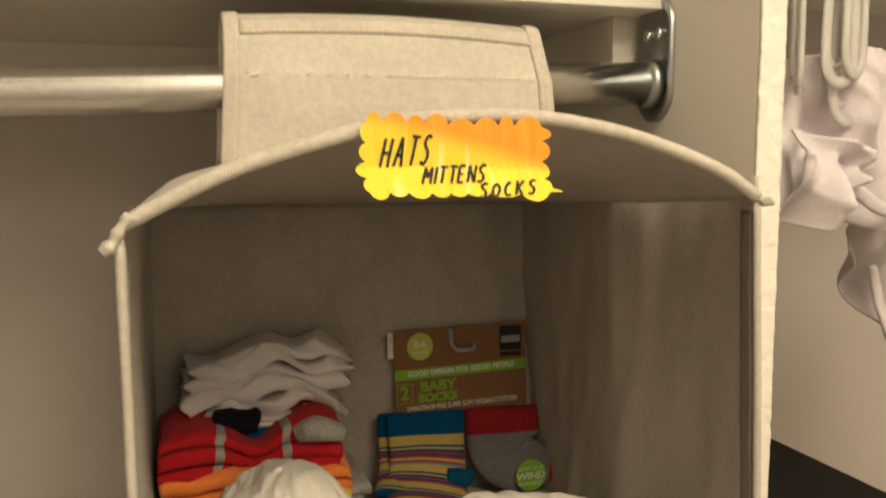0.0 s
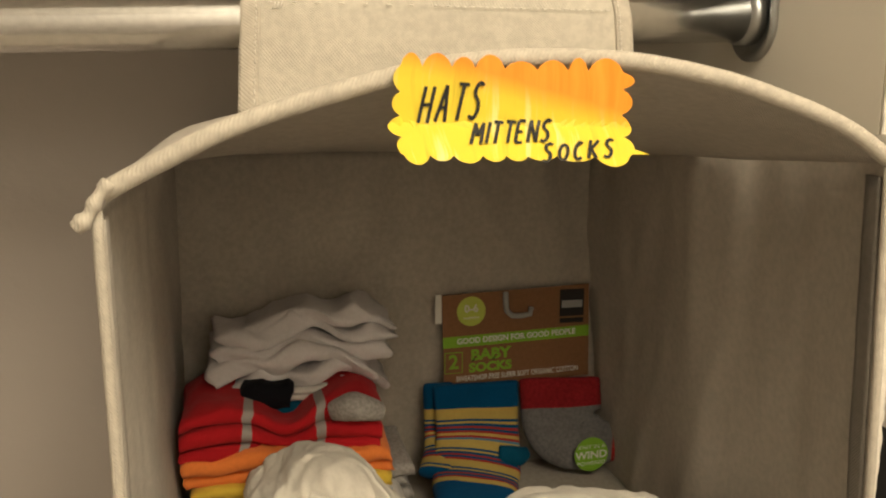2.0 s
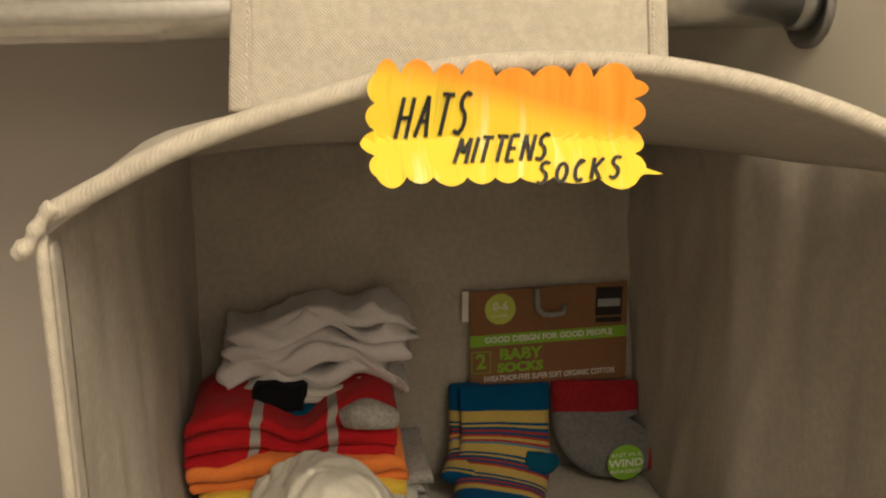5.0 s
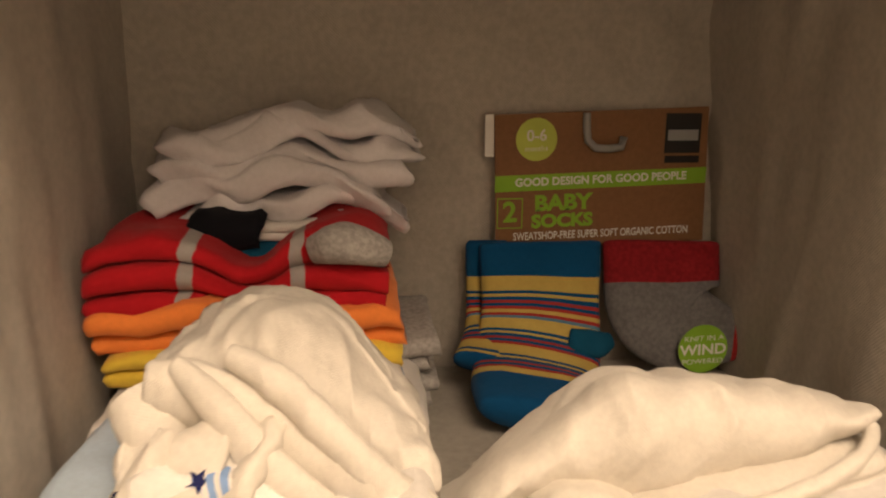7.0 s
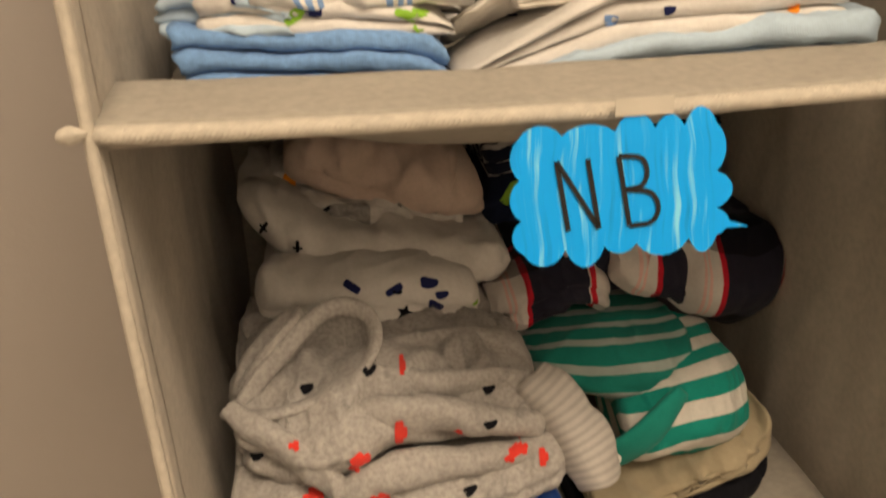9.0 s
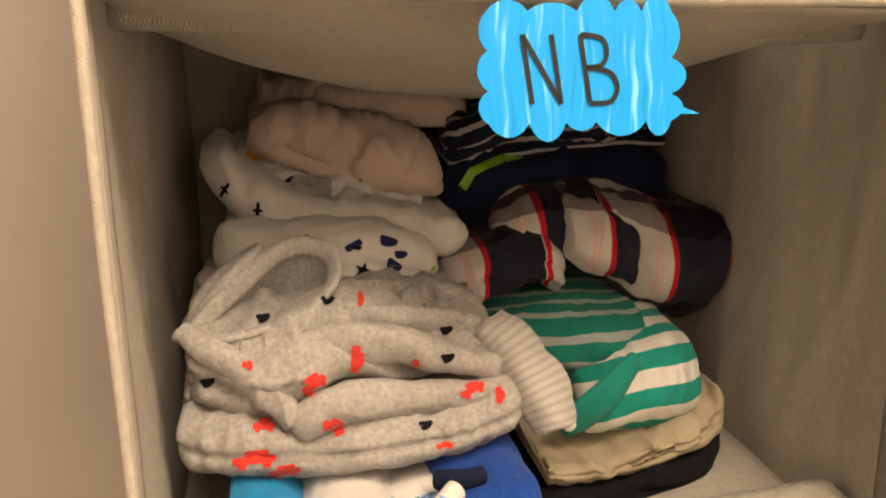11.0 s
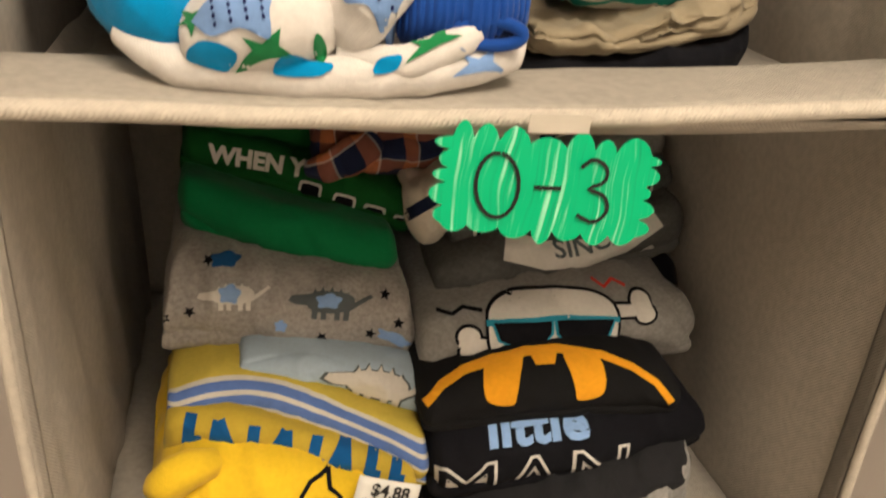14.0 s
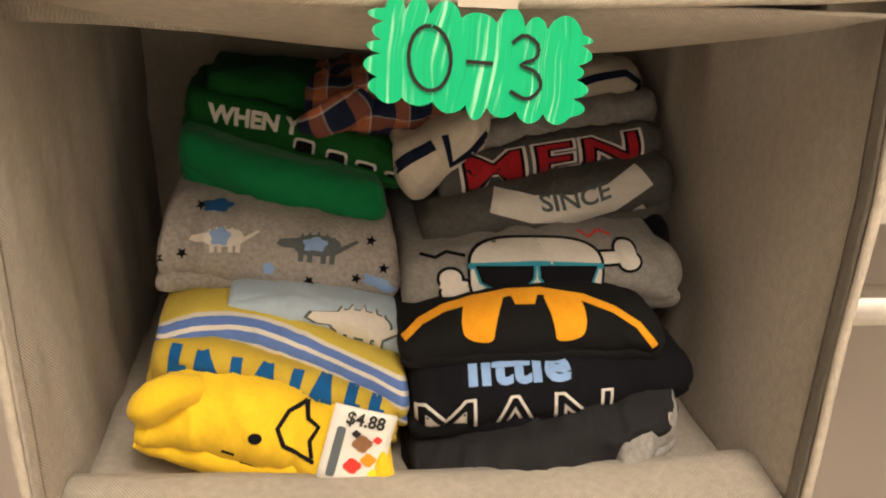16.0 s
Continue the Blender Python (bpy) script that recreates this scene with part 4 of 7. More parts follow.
b = folded("baby_socks", (-0.019, 0.106, 0.598, 0.68, 1.326, 1.362), 6, M["red_knit"], "red baby socks with grey bands folded in a pile", "socks", 19, "socks in the pile", 0.005, 0.0025, warp=dip(0.017))
add_bm("heel", sweep_bm([(0.074, 0.600, 1.355, 0.006, 0.006), (0.088, 0.594, 1.359, 0.009, 0.010), (0.104, 0.600, 1.353, 0.006, 0.008)], (0, 0, 1), 24, 16, 0.002), M["sock_grey"], b, "grey heel patch")
folded("baby_socks", (0.030, 0.100, 0.632, 0.69, 1.340, 1.352), 2, M["teal_knit"], "teal knitted baby socks folded under white ones", "socks", 20, "socks in the pile")
folded("baby_socks", (0.018, 0.052, 0.628, 0.68, 1.348, 1.364), 2, M["black_cotton"], "black baby socks tucked among white ones", "socks", 21, "socks in the pile", 0.004)
folded("baby_socks", (0.048, 0.100, 0.632, 0.69, 1.351, 1.361), 4, M["white_cotton"], "small white socks folded thin", "socks", 22, "socks in the pile")


def heap(seed):
    rng = random.Random(seed)
    mid, up, off = rng.uniform(-0.5, 0.4), rng.uniform(0.003, 0.009), rng.uniform(-0.006, 0.006)

    def w(p, c, hz):
        return p + Vector((off + 0.004 * math.sin(hz * 5), 0.004 * math.sin(c * 5 + seed), up * math.exp(-((c - mid) / 0.25) ** 2) + 0.0025 * math.sin(c * 6 + seed) - 0.006 * c * c))
    return w


for lim, sd in (((0.006, 0.112, 0.640, 0.695, 1.358, 1.370), 23), ((0.002, 0.110, 0.643, 0.70, 1.367, 1.380), 24), ((0.004, 0.122, 0.647, 0.70, 1.377, 1.390), 26), ((0.000, 0.116, 0.650, 0.70, 1.387, 1.399), 27), ((0.022, 0.118, 0.654, 0.70, 1.396, 1.407), 29)):
    folded("baby_socks", lim, 2, M["sock_white"], "washed white cotton baby socks laid in a loose pile", "socks", sd, "white socks on the pile", 0.006, 0.003, warp=heap(sd), fill=0.40)
for j in range(4):
    folded("mitten", (0.092, 0.128 + 0.004 * (j % 2), 0.618, 0.69, 1.271 + 0.009 * j, 1.280 + 0.009 * j), 2, M["sock_grey"], "grey marl scratch mitten lying in a stack", "mitten", 40 + j, "mittens", 0.003, 0.0015)

# crumpled white hat with stars on top of the front pile
hat = garment("baby_hat", (0.06, 0.53, 1.31), "crumpled cream cotton baby hat with navy stars", "hat", "hats")
crown = add_bm("crown", bolster_bm([(0.020, 0.508, 1.322, 0.012), (0.036, 0.503, 1.330, 0.019), (0.056, 0.500, 1.330, 0.026), (0.080, 0.494, 1.325, 0.025), (0.100, 0.487, 1.314, 0.018), (0.116, 0.484, 1.305, 0.010)], 0.075, 56, 0, 0.003, 0.005, 0.0025, 1.6, -0.12, 110, 0.0, 0.0), M["cream_cotton"], hat)
for c0, sd in (([(0.026, 0.497, 1.340, 0.008, 0.006), (0.045, 0.494, 1.336, 0.011, 0.007), (0.070, 0.484, 1.326, 0.011, 0.007), (0.094, 0.476, 1.312, 0.010, 0.006), (0.112, 0.476, 1.303, 0.006, 0.005)], 55),
               ([(0.022, 0.500, 1.334, 0.009, 0.008), (0.028, 0.494, 1.326, 0.010, 0.009), (0.036, 0.490, 1.316, 0.007, 0.006)], 57),
               ([(0.052, 0.494, 1.350, 0.004, 0.004), (0.070, 0.484, 1.342, 0.006, 0.005), (0.088, 0.475, 1.326, 0.006, 0.005), (0.106, 0.472, 1.308, 0.005, 0.004)], 58),
               ([(0.036, 0.494, 1.346, 0.004, 0.004), (0.050, 0.482, 1.337, 0.006, 0.005), (0.066, 0.472, 1.322, 0.006, 0.005), (0.082, 0.468, 1.310, 0.004, 0.004)], 59)):
    add_bm("fold", sweep_bm(c0, (0.45, -0.2, 0.85), 50, 20, 0.002, 0.0014, sd, 0.95), M["cream_cotton"], hat)
knot = add_bm("brim", bolster_bm([(0.016, 0.480, 1.314, 0.008), (0.028, 0.472, 1.315, 0.013), (0.046, 0.468, 1.315, 0.013), (0.066, 0.472, 1.312, 0.008)], 0.06, 53, 0, 0.004, 0.005, 0.0035, 1.2, 0.0, 60, 0.0, 0.0003), M["cream_cotton"], hat, "gathered star-print brim")
for x, k, sd in ((0.024, 0.7, 61), (0.039, 1.25, 62), (0.057, 0.85, 64)):
    add_bm("gather", sweep_bm([(x + 0.012, 0.484, 1.330, 0.006 * k, 0.004), (x + 0.004, 0.470, 1.322, 0.008 * k, 0.005), (x, 0.464, 1.312, 0.008 * k, 0.004), (x + 0.001 * k, 0.467, 1.305, 0.005 * k, 0.003)], (1, 0, 0.25), 30, 18, 0.004, 0.004, sd, 1.0), M["cream_cotton"], hat)
add_bm("band", bolster_bm([(0.050, 0.478, 1.318, 0.006), (0.076, 0.474, 1.312, 0.006), (0.100, 0.474, 1.305, 0.005), (0.113, 0.478, 1.301, 0.004)], 0.05, 54, 0, 0.004, 0.002, 0.0015, 1.2, 0.0, 70), M["cream_cotton"], hat)
bits = [o for o in hat.children]
for at in ((0.034, 0.47, 1.309), (0.056, 0.47, 1.312), (0.022, 0.47, 1.317), (0.046, 0.47, 1.321)):
    printed(knot, "star", flat_bm([star(0.0038)], 0.002), at, M["navy_print"], at[0] * 900, target=bits, lift=0.0009)
for at in ((0.080, 0.48, 1.318), (0.098, 0.48, 1.312)):
    printed(crown, "star", flat_bm([star(0.0025)], 0.002), at, M["sock_grey"], at[0] * 900)

# folded white things in front of the sock pack


def taper(p, c, hz):
    k = 0.25 + 0.75 * min(1.0, (c + 1.0) / 0.8)
    return Vector((p.x, p.y, 1.258 + (p.z - 1.258) * k))


folded("washcloth", (0.112, 0.262, 0.462, 0.52, 1.2535, 1.2615), 2, M["navy_cotton"], "navy washcloth lying flat under white clothes", "washcloth", 31, "washcloths", 0.002)
folded("swaddle_cloth", (0.106, 0.284, 0.458, 0.522, 1.259, 1.282), 4, M["sky_cotton"], "pale blue cotton cloth folded under white clothes", "swaddle cloth", 32, "", 0.005, 0.002, tilt=0.05, warp=taper)
b = folded("bodysuit", (0.104, 0.272, 0.461, 0.522, 1.276, 1.303), 6, M["white_cotton"], "white printed bodysuit folded into a flat stack", "bodysuit", 33, "bodysuits", 0.004, 0.0012, tilt=0.07, warp=taper)
scatter(b, 7, [M["navy_print"], M["blue_print"], M["orange_print"]], 0.005, (0.115, 0.25, 0.47, 1.283, 1.306), 8, ["blob", "bar"])
hat2 = garment("baby_hat", (0.20, 0.54, 1.30), "soft cream cotton hat folded in half", "hat", "hats")
add_bm("crown", bolster_bm([(0.106, 0.476, 1.288, 0.003), (0.128, 0.477, 1.299, 0.007), (0.150, 0.478, 1.311, 0.013), (0.170, 0.477, 1.3195, 0.0205), (0.182, 0.476, 1.3210, 0.0225), (0.205, 0.475, 1.3210, 0.0185), (0.232, 0.475, 1.3220, 0.0125), (0.250, 0.477, 1.3235, 0.008), (0.261, 0.481, 1.324, 0.0045)], 0.046, 34, 0, 0.005, 0.0026, 0.0018, 2.4, -0.30, 110), M["cream_cotton"], hat2)
add_bm("folded_end", bolster_bm([(0.132, 0.472, 1.293, 0.003), (0.165, 0.469, 1.297, 0.0045), (0.205, 0.468, 1.3005, 0.006), (0.242, 0.468, 1.3075, 0.008), (0.264, 0.475, 1.3090, 0.007)], 0.045, 36, 2, 0.0025, 0.0015, 0.0006, 1.2, 0.0, 80), M["cream_cotton"], hat2)
add_bm("turned_edge", bolster_bm([(0.144, 0.471, 1.2995, 0.003), (0.152, 0.468, 1.3030, 0.0055), (0.164, 0.467, 1.3020, 0.0058), (0.178, 0.469, 1.2995, 0.003)], 0.03, 35, 0, 0.003, 0.001, 0.0005, 1.2, 0.0, 50), M["cream_cotton"], hat2, "gathered turned-up edge")
add_bm("rolled_hem", sweep_bm([(0.166, 0.4655, 1.3005, 0.0022, 0.0024), (0.190, 0.464, 1.3025, 0.0026, 0.0026), (0.214, 0.4635, 1.3065, 0.0030, 0.0028), (0.238, 0.4665, 1.3130, 0.0032, 0.0028), (0.252, 0.473, 1.3185, 0.0030, 0.0026), (0.258, 0.481, 1.3220, 0.0026, 0.0024)], (0, -0.4, 0.9), 60, 16, 0.0008, 0.0006, 37), M["cream_cotton"], hat2, "rolled hem along the hat's edge")

# sock pack
pack = garment("sock_pack", (0.23, 0.70, 1.27), "pack of two pairs of baby socks on a kraft card", "sock pack")
CY = 0.7005


def card_flat(name, polys, y, mat, owner=pack, label=""):
    bm = bmesh.new()
    for poly in polys:
        f = bm.faces.new([bm.verts.new((p[0], y, p[1])) for p in poly])
        f.normal_update()
    bmesh.ops.triangulate(bm, faces=bm.faces[:])
    return add_bm(name, bm, mat, owner, label, False)


def rect(x0, z0, x1, z1, skew=0.0):
    return [(x0, z0), (x1, z0 + skew), (x1, z1 + skew), (x0, z1)]


def card_text(body, size, at, mat, owner, squeeze=1.0, bold=0.0, spin=2.0, spacing=1.0):
    bm = text_bm(body, size, 0.05, bold, squeeze, 0.0, spacing)
    bm.transform(Matrix.Translation(at) @ pose(0, 0, 0, 90, 0, 0) @ pose(0, 0, 0, 0, 0, spin))
    return add_bm("lettering", bm, mat, owner, "", False)


bm = box_bm(0.170, 0.2905, CY, CY + 0.0012, 1.329, 1.405, 0.0002)
for v in bm.verts:
    v.co.z += (v.co.x - 0.23) * 0.035
    v.co.x += (1.405 - v.co.z) * 0.03
card = add_bm("card", bm, M["kraft"], pack, "brown kraft card with green print", False)
bm = box_bm(0.1655, 0.1705, CY + 0.002, CY + 0.003, 1.380, 1.403)
add_bm("card_flap", bm, M["paper"], pack, "white folded flap of the card", False)
card_flat("green_band", [rect(0.171, 1.3605, 0.2915, 1.3695, 0.004)], CY - 0.0004, M["lime"], card)
card_flat("size_dot", [[(0.1935 + 0.0115 * math.cos(a * math.tau / 40), 1.3895 + 0.0118 * math.sin(a * math.tau / 40)) for a in range(40)]], CY - 0.0004, M["lime_pale"], card)
card_text("0-6", 0.0085, (0.1935, CY - 0.0008, 1.3915), M["paper"], card, 1.0, 0.0002)
card_text("months", 0.0042, (0.1935, CY - 0.0008, 1.3845), M["paper"], card)
card_flat("brand_patch", [rect(0.2660, 1.3815, 0.2865, 1.4035)], CY - 0.0004, M["black_ink"], card)
card_flat("brand_bar", [rect(0.2675, 1.3885, 0.2850, 1.3945)], CY - 0.0008, M["grey_plastic"], card)
card_flat("brand_bar", [rect(0.2665, 1.3760, 0.2865, 1.3800)], CY - 0.0004, M["black_ink"], card)
card_text("GOOD DESIGN FOR GOOD PEOPLE", 0.0062, (0.231, CY - 0.0008, 1.3672), M["paper"], card, 0.98, 0.0002, 1.9)
card_flat("number_box", [rect(0.1725, 1.3400, 0.1870, 1.3405), rect(0.1725, 1.3565, 0.1870, 1.3572), rect(0.1725, 1.34, 0.1731, 1.357), rect(0.1864, 1.34, 0.187, 1.357)], CY - 0.0004, M["lime"], card)
card_text("2", 0.016, (0.1797, CY - 0.0006, 1.3488), M["lime"], card, 1.0, 0.0004)
card_text("BABY", 0.0120, (0.2095, CY - 0.0006, 1.3542), M["lime"], card, 1.12, 0.0005)
card_text("SOCKS", 0.0100, (0.2095, CY - 0.0006, 1.3440), M["lime"], card, 1.12, 0.0005)
card_text("SWEATSHOP-FREE SUPER SOFT ORGANIC COTTON", 0.0062, (0.2325, CY - 0.0008, 1.3365), M["paper"], card, 0.70, 0.0001, 1.6)
add_bm("hanger_hook", tube([(0.2205, CY - 0.002, 1.404), (0.2205, CY - 0.003, 1.396), (0.2215, CY - 0.003, 1.389), (0.226, CY - 0.003, 1.385), (0.233, CY - 0.003, 1.3845), (0.2405, CY - 0.003, 1.3855), (0.2415, CY - 0.003, 1.391)], 0.0022, 10), M["grey_plastic"], pack, "grey plastic hook through the card")
add_bm("sock", sweep_bm([(0.1675, 0.699, 1.334, 0.012, 0.004), (0.167, 0.695, 1.30, 0.012, 0.005), (0.165, 0.68, 1.285, 0.013, 0.006), (0.158, 0.655, 1.278, 0.016, 0.006)], (1, 0, 0), 40, 18, 0.001, 0.001, 60), M["sock_stripes"], pack)
add_bm("sock", sweep_bm([(0.196, 0.693, 1.334, 0.034, 0.0045), (0.196, 0.690, 1.320, 0.034, 0.005), (0.195, 0.682, 1.300, 0.033, 0.006), (0.192, 0.670, 1.285, 0.033, 0.007), (0.186, 0.652, 1.276, 0.032, 0.008), (0.178, 0.630, 1.271, 0.030, 0.009), (0.171, 0.610, 1.269, 0.021, 0.008)], (1, 0, 0), 70, 22, 0.0015, 0.001, 61), M["sock_stripes"], pack, "striped blue, yellow and red sock")
add_bm("heel", sweep_bm([(0.206, 0.664, 1.286, 0.007, 0.004), (0.219, 0.660, 1.285, 0.008, 0.005), (0.230, 0.664, 1.286, 0.004, 0.003)], (0, 0.6, 0.8), 24, 16, 0.001), M["teal_knit"], pack, "dark blue heel patch")
add_bm("sock", sweep_bm([(0.265, 0.694, 1.333, 0.033, 0.0045), (0.265, 0.691, 1.318, 0.033, 0.005), (0.266, 0.686, 1.300, 0.032, 0.006), (0.274, 0.682, 1.288, 0.028, 0.007), (0.292, 0.678, 1.283, 0.020, 0.007), (0.312, 0.674, 1.281, 0.012, 0.006)], (0.8, 0, 0.6), 60, 22, 0.0015, 0.001, 62), M["sock_redgrey"], pack, "grey sock with a dark red cuff")
seal = card_flat("sticker", [[(0.283 + 0.0140 * math.cos(a * math.tau / 40), 1.278 + 0.0140 * math.sin(a * math.tau / 40)) for a in range(40)]], 0.6660, M["lime"], pack, "round green sticker")
card_text("WIND", 0.0085, (0.283, 0.6655, 1.2775), M["paper"], seal, 1.1, 0.0002)
card_text("KNIT IN A", 0.0042, (0.283, 0.6655, 1.2842), M["paper"], seal, 1.2)
card_text("POWERED", 0.0042, (0.283, 0.6655, 1.2708), M["paper"], seal, 1.2)

# ---------------------------------------------------------------- middle cubby: bodysuits and shirts
M["pink_cotton"] = cloth("pale_pink_cotton", (0.68, 0.54, 0.46))
M["navy_stripes"] = striped("navy_white_stripes", 1, 0.0095, [(0.0, (0.012, 0.014, 0.03)), (0.72, (0.42, 0.40, 0.40))])
M["teal_stripes"] = striped("teal_white_stripes", 1, 0.0215, [(0.0, (0.016, 0.245, 0.195)), (0.52, (0.60, 0.575, 0.52))], 0.1)
M["teal_dark"] = striped("teal_marl_stripes", 1, 0.017, [(0.0, (0.015, 0.17, 0.135)), (0.70, (0.30, 0.34, 0.31))], 0.3)
M["teal_plain"] = cloth("teal_pique", (0.016, 0.22, 0.175))
M["khaki"] = cloth("khaki_twill", (0.36, 0.30, 0.20))
M["rib_stripes"] = striped("grey_rib_stripes", 1, 0.0042, [(0.0, (0.47, 0.44, 0.41)), (0.55, (0.38, 0.36, 0.335))])
NV, WH, RD, PK = (0.022, 0.021, 0.034), (0.60, 0.56, 0.53), (0.50, 0.015, 0.03), (0.70, 0.45, 0.41)
M["plaid_navy"] = plaid("navy_red_white_plaid", 0.084, [(0.0, NV), (0.27, WH), (0.285, RD), (0.335, WH), (0.66, PK), (0.68, WH), (0.70, PK), (0.72, WH), (0.80, RD), (0.84, NV)], [(0.0, (1, 1, 1)), (0.42, (0.42, 0.40, 0.40)), (0.64, (0.09, 0.08, 0.10)), (0.82, (1, 1, 1))], 1.0, (0.5, 0.15), "MULTIPLY")
M["royal_knit"] = cloth("royal_blue_rib", (0.012, 0.06, 0.30))
M["cyan_cotton"] = cloth("cyan_cotton", (0.01, 0.26, 0.58))
M["yellow_ink"] = cloth("yellow_print_ink", (0.80, 0.70, 0.02))

# leaf-and-shape print sleepsuit, lowest in front
s = garment("sleepsuit", (0.09, 0.47, 1.035), "white sleepsuit with blue and green shapes, crumpled", "sleepsuit")
body = add_bm("body", bolster_bm([(0.026, 0.422, 1.037, 0.010), (0.06, 0.416, 1.036, 0.012), (0.1, 0.414, 1.037, 0.013), (0.13, 0.416, 1.039, 0.012), (0.152, 0.422, 1.043, 0.010)], 0.12, 71, 3, 0.004, 0.003, 0.0018, 1.3, 0.0, 80), M["white_cotton"], s)
add_bm("sleeve", bolster_bm([(0.014, 0.426, 1.046, 0.008), (0.023, 0.413, 1.045, 0.0125), (0.036, 0.408, 1.043, 0.0130), (0.048, 0.413, 1.039, 0.007)], 0.06, 72, 0, 0.003, 0.002, 0.0014, 1.2), M["cyan_cotton"], s, "cyan sleeve end")
add_bm("foot", bolster_bm([(0.044, 0.403, 1.036, 0.007), (0.054, 0.395, 1.040, 0.0135), (0.068, 0.393, 1.0415, 0.0145), (0.082, 0.397, 1.041, 0.012), (0.090, 0.406, 1.040, 0.006)], 0.06, 73, 0, 0.003, 0.002, 0.0010, 1.3), M["white_cotton"], s, "white padded foot")
cf = add_bm("cuff", bolster_bm([(0.106, 0.415, 1.045, 0.009), (0.119, 0.405, 1.047, 0.0130), (0.137, 0.403, 1.048, 0.0135), (0.151, 0.411, 1.047, 0.010)], 0.07, 74, 0, 0.003, 0.002, 0.0010, 1.2, 0.0, 90, 0.0004), M["royal_knit"], s, "royal blue ribbed cuff")
MOUTH = [(0.136 + 0.0105 * math.cos(k * math.tau / 28), 0.4035 - 0.001 * math.cos(k * math.tau / 28), 1.0440 + 0.0038 * math.sin(k * math.tau / 28)) for k in range(28)]
add_bm("cuff_rim", tube(MOUTH, 0.0022, 10, True), M["royal_knit"], cf, "rolled rim of the cuff")
# A flat navy disc in the cuff's mouth stands for the shade inside.
bm = bmesh.new()
bm.faces.new([bm.verts.new((x, y + 0.0004, z)) for x, y, z in MOUTH])
add_bm("cuff_opening", bm, M["navy_cotton"], cf, "flat navy disc for the cuff's shaded inside")
for c0, mk, sd in (([(0.086, 0.415, 1.040, 0.006, 0.005), (0.096, 0.404, 1.048, 0.010, 0.006), (0.105, 0.405, 1.056, 0.010, 0.006), (0.113, 0.413, 1.062, 0.005, 0.005)], "white_cotton", 75),
                   ([(0.024, 0.418, 1.038, 0.004, 0.004), (0.042, 0.409, 1.0305, 0.006, 0.006), (0.085, 0.404, 1.0285, 0.007, 0.006), (0.122, 0.405, 1.0300, 0.007, 0.006), (0.142, 0.411, 1.035, 0.006, 0.006), (0.150, 0.418, 1.041, 0.004, 0.004)], "white_cotton", 76),
                   ([(0.090, 0.408, 1.034, 0.004, 0.004), (0.108, 0.401, 1.035, 0.005, 0.005), (0.124, 0.402, 1.041, 0.005, 0.004), (0.134, 0.408, 1.046, 0.003, 0.003)], "white_cotton", 79),
                   ([(0.106, 0.424, 1.062, 0.004, 0.004), (0.116, 0.418, 1.064, 0.005, 0.004), (0.126, 0.420, 1.064, 0.004, 0.004)], "navy_cotton", 77)):
    add_bm("fold", sweep_bm(c0, (0.1, -0.35, 0.9), 60, 20, 0.002, 0.0014, sd, 0.95), M[mk], s)
suit = [o for o in s.children if o.name.split(".")[0] in ("body", "foot", "fold", "sleeve")]
LEAF = [(-1.0, -0.5), (-0.3, 0.1), (-0.55, 0.75), (0.05, 0.3), (0.7, 0.9), (0.55, 0.1), (1.0, -0.4), (0.2, -0.35)]
SHELL = [(-1.0, 0.1), (-0.55, 0.6), (0.1, 0.9), (1.0, 0.75), (0.85, -0.1), (0.75, -0.95), (0.1, -0.55), (-0.6, -0.6)]
for x, z, w, h, mk, sp, form in ((0.0585, 1.0425, 0.012, 0.0085, "blue_print", 8, SHELL), (0.099, 1.0535, 0.0105, 0.0120, "blue_print", -20, SHELL), (0.067, 1.0310, 0.009, 0.0050, "green_print", 10, LEAF), (0.118, 1.0370, 0.010, 0.0050, "green_print", 25, LEAF), (0.134, 1.0320, 0.009, 0.0055, "blue_print", 10, LEAF),
                                 (0.046, 1.0420, 0.004, 0.0055, "green_print", 60, LEAF), (0.079, 1.0280, 0.0085, 0.0024, "cyan_cotton", 3, None), (0.105, 1.0295, 0.0045, 0.0022, "cyan_cotton", 20, None), (0.052, 1.0305, 0.007, 0.0026, "cyan_cotton", -12, None), (0.067, 1.0540, 0.0040, 0.0022, "yellow_ink", 0, None),
                                 (0.078, 1.0515, 0.0020, 0.0020, "yellow_ink", 0, None), (0.084, 1.0340, 0.0018, 0.0030, "green_print", 0, None), (0.078, 1.0600, 0.009, 0.0035, "cyan_cotton", 0, LEAF), (0.090, 1.0600, 0.007, 0.0028, "green_print", 0, LEAF)):
    poly = [(w * a, h * b) for a, b in form] if form else rounded(2 * w, 2 * h, 0.7, 22, 0.08, 4)
    ray = (x - 0.043, 0.405 - 0.111, z - 1.211)
    if form is SHELL:
        poly = [tuple(q) for q in spline([list(q) for q in poly + poly[:1]], 40)][:-1]
    printed(body, "print", flat_bm([poly], 0.0022), (x, 0.405, z), M[mk], sp, ray, target=suit, lift=0.0009)
    if form is SHELL:
        dots = [[(w * (-0.45 + 0.38 * i) + a, h * (-0.3 + 0.27 * j) + b) for a, b in rounded(0.0010, 0.0016, 1.0, 8)] for i in range(4) for j in range(4)]
        printed(body, "dots", flat_bm(dots, 0.002), (x, 0.405, z), M["navy_print"], sp, ray, target=suit, lift=0.0014)

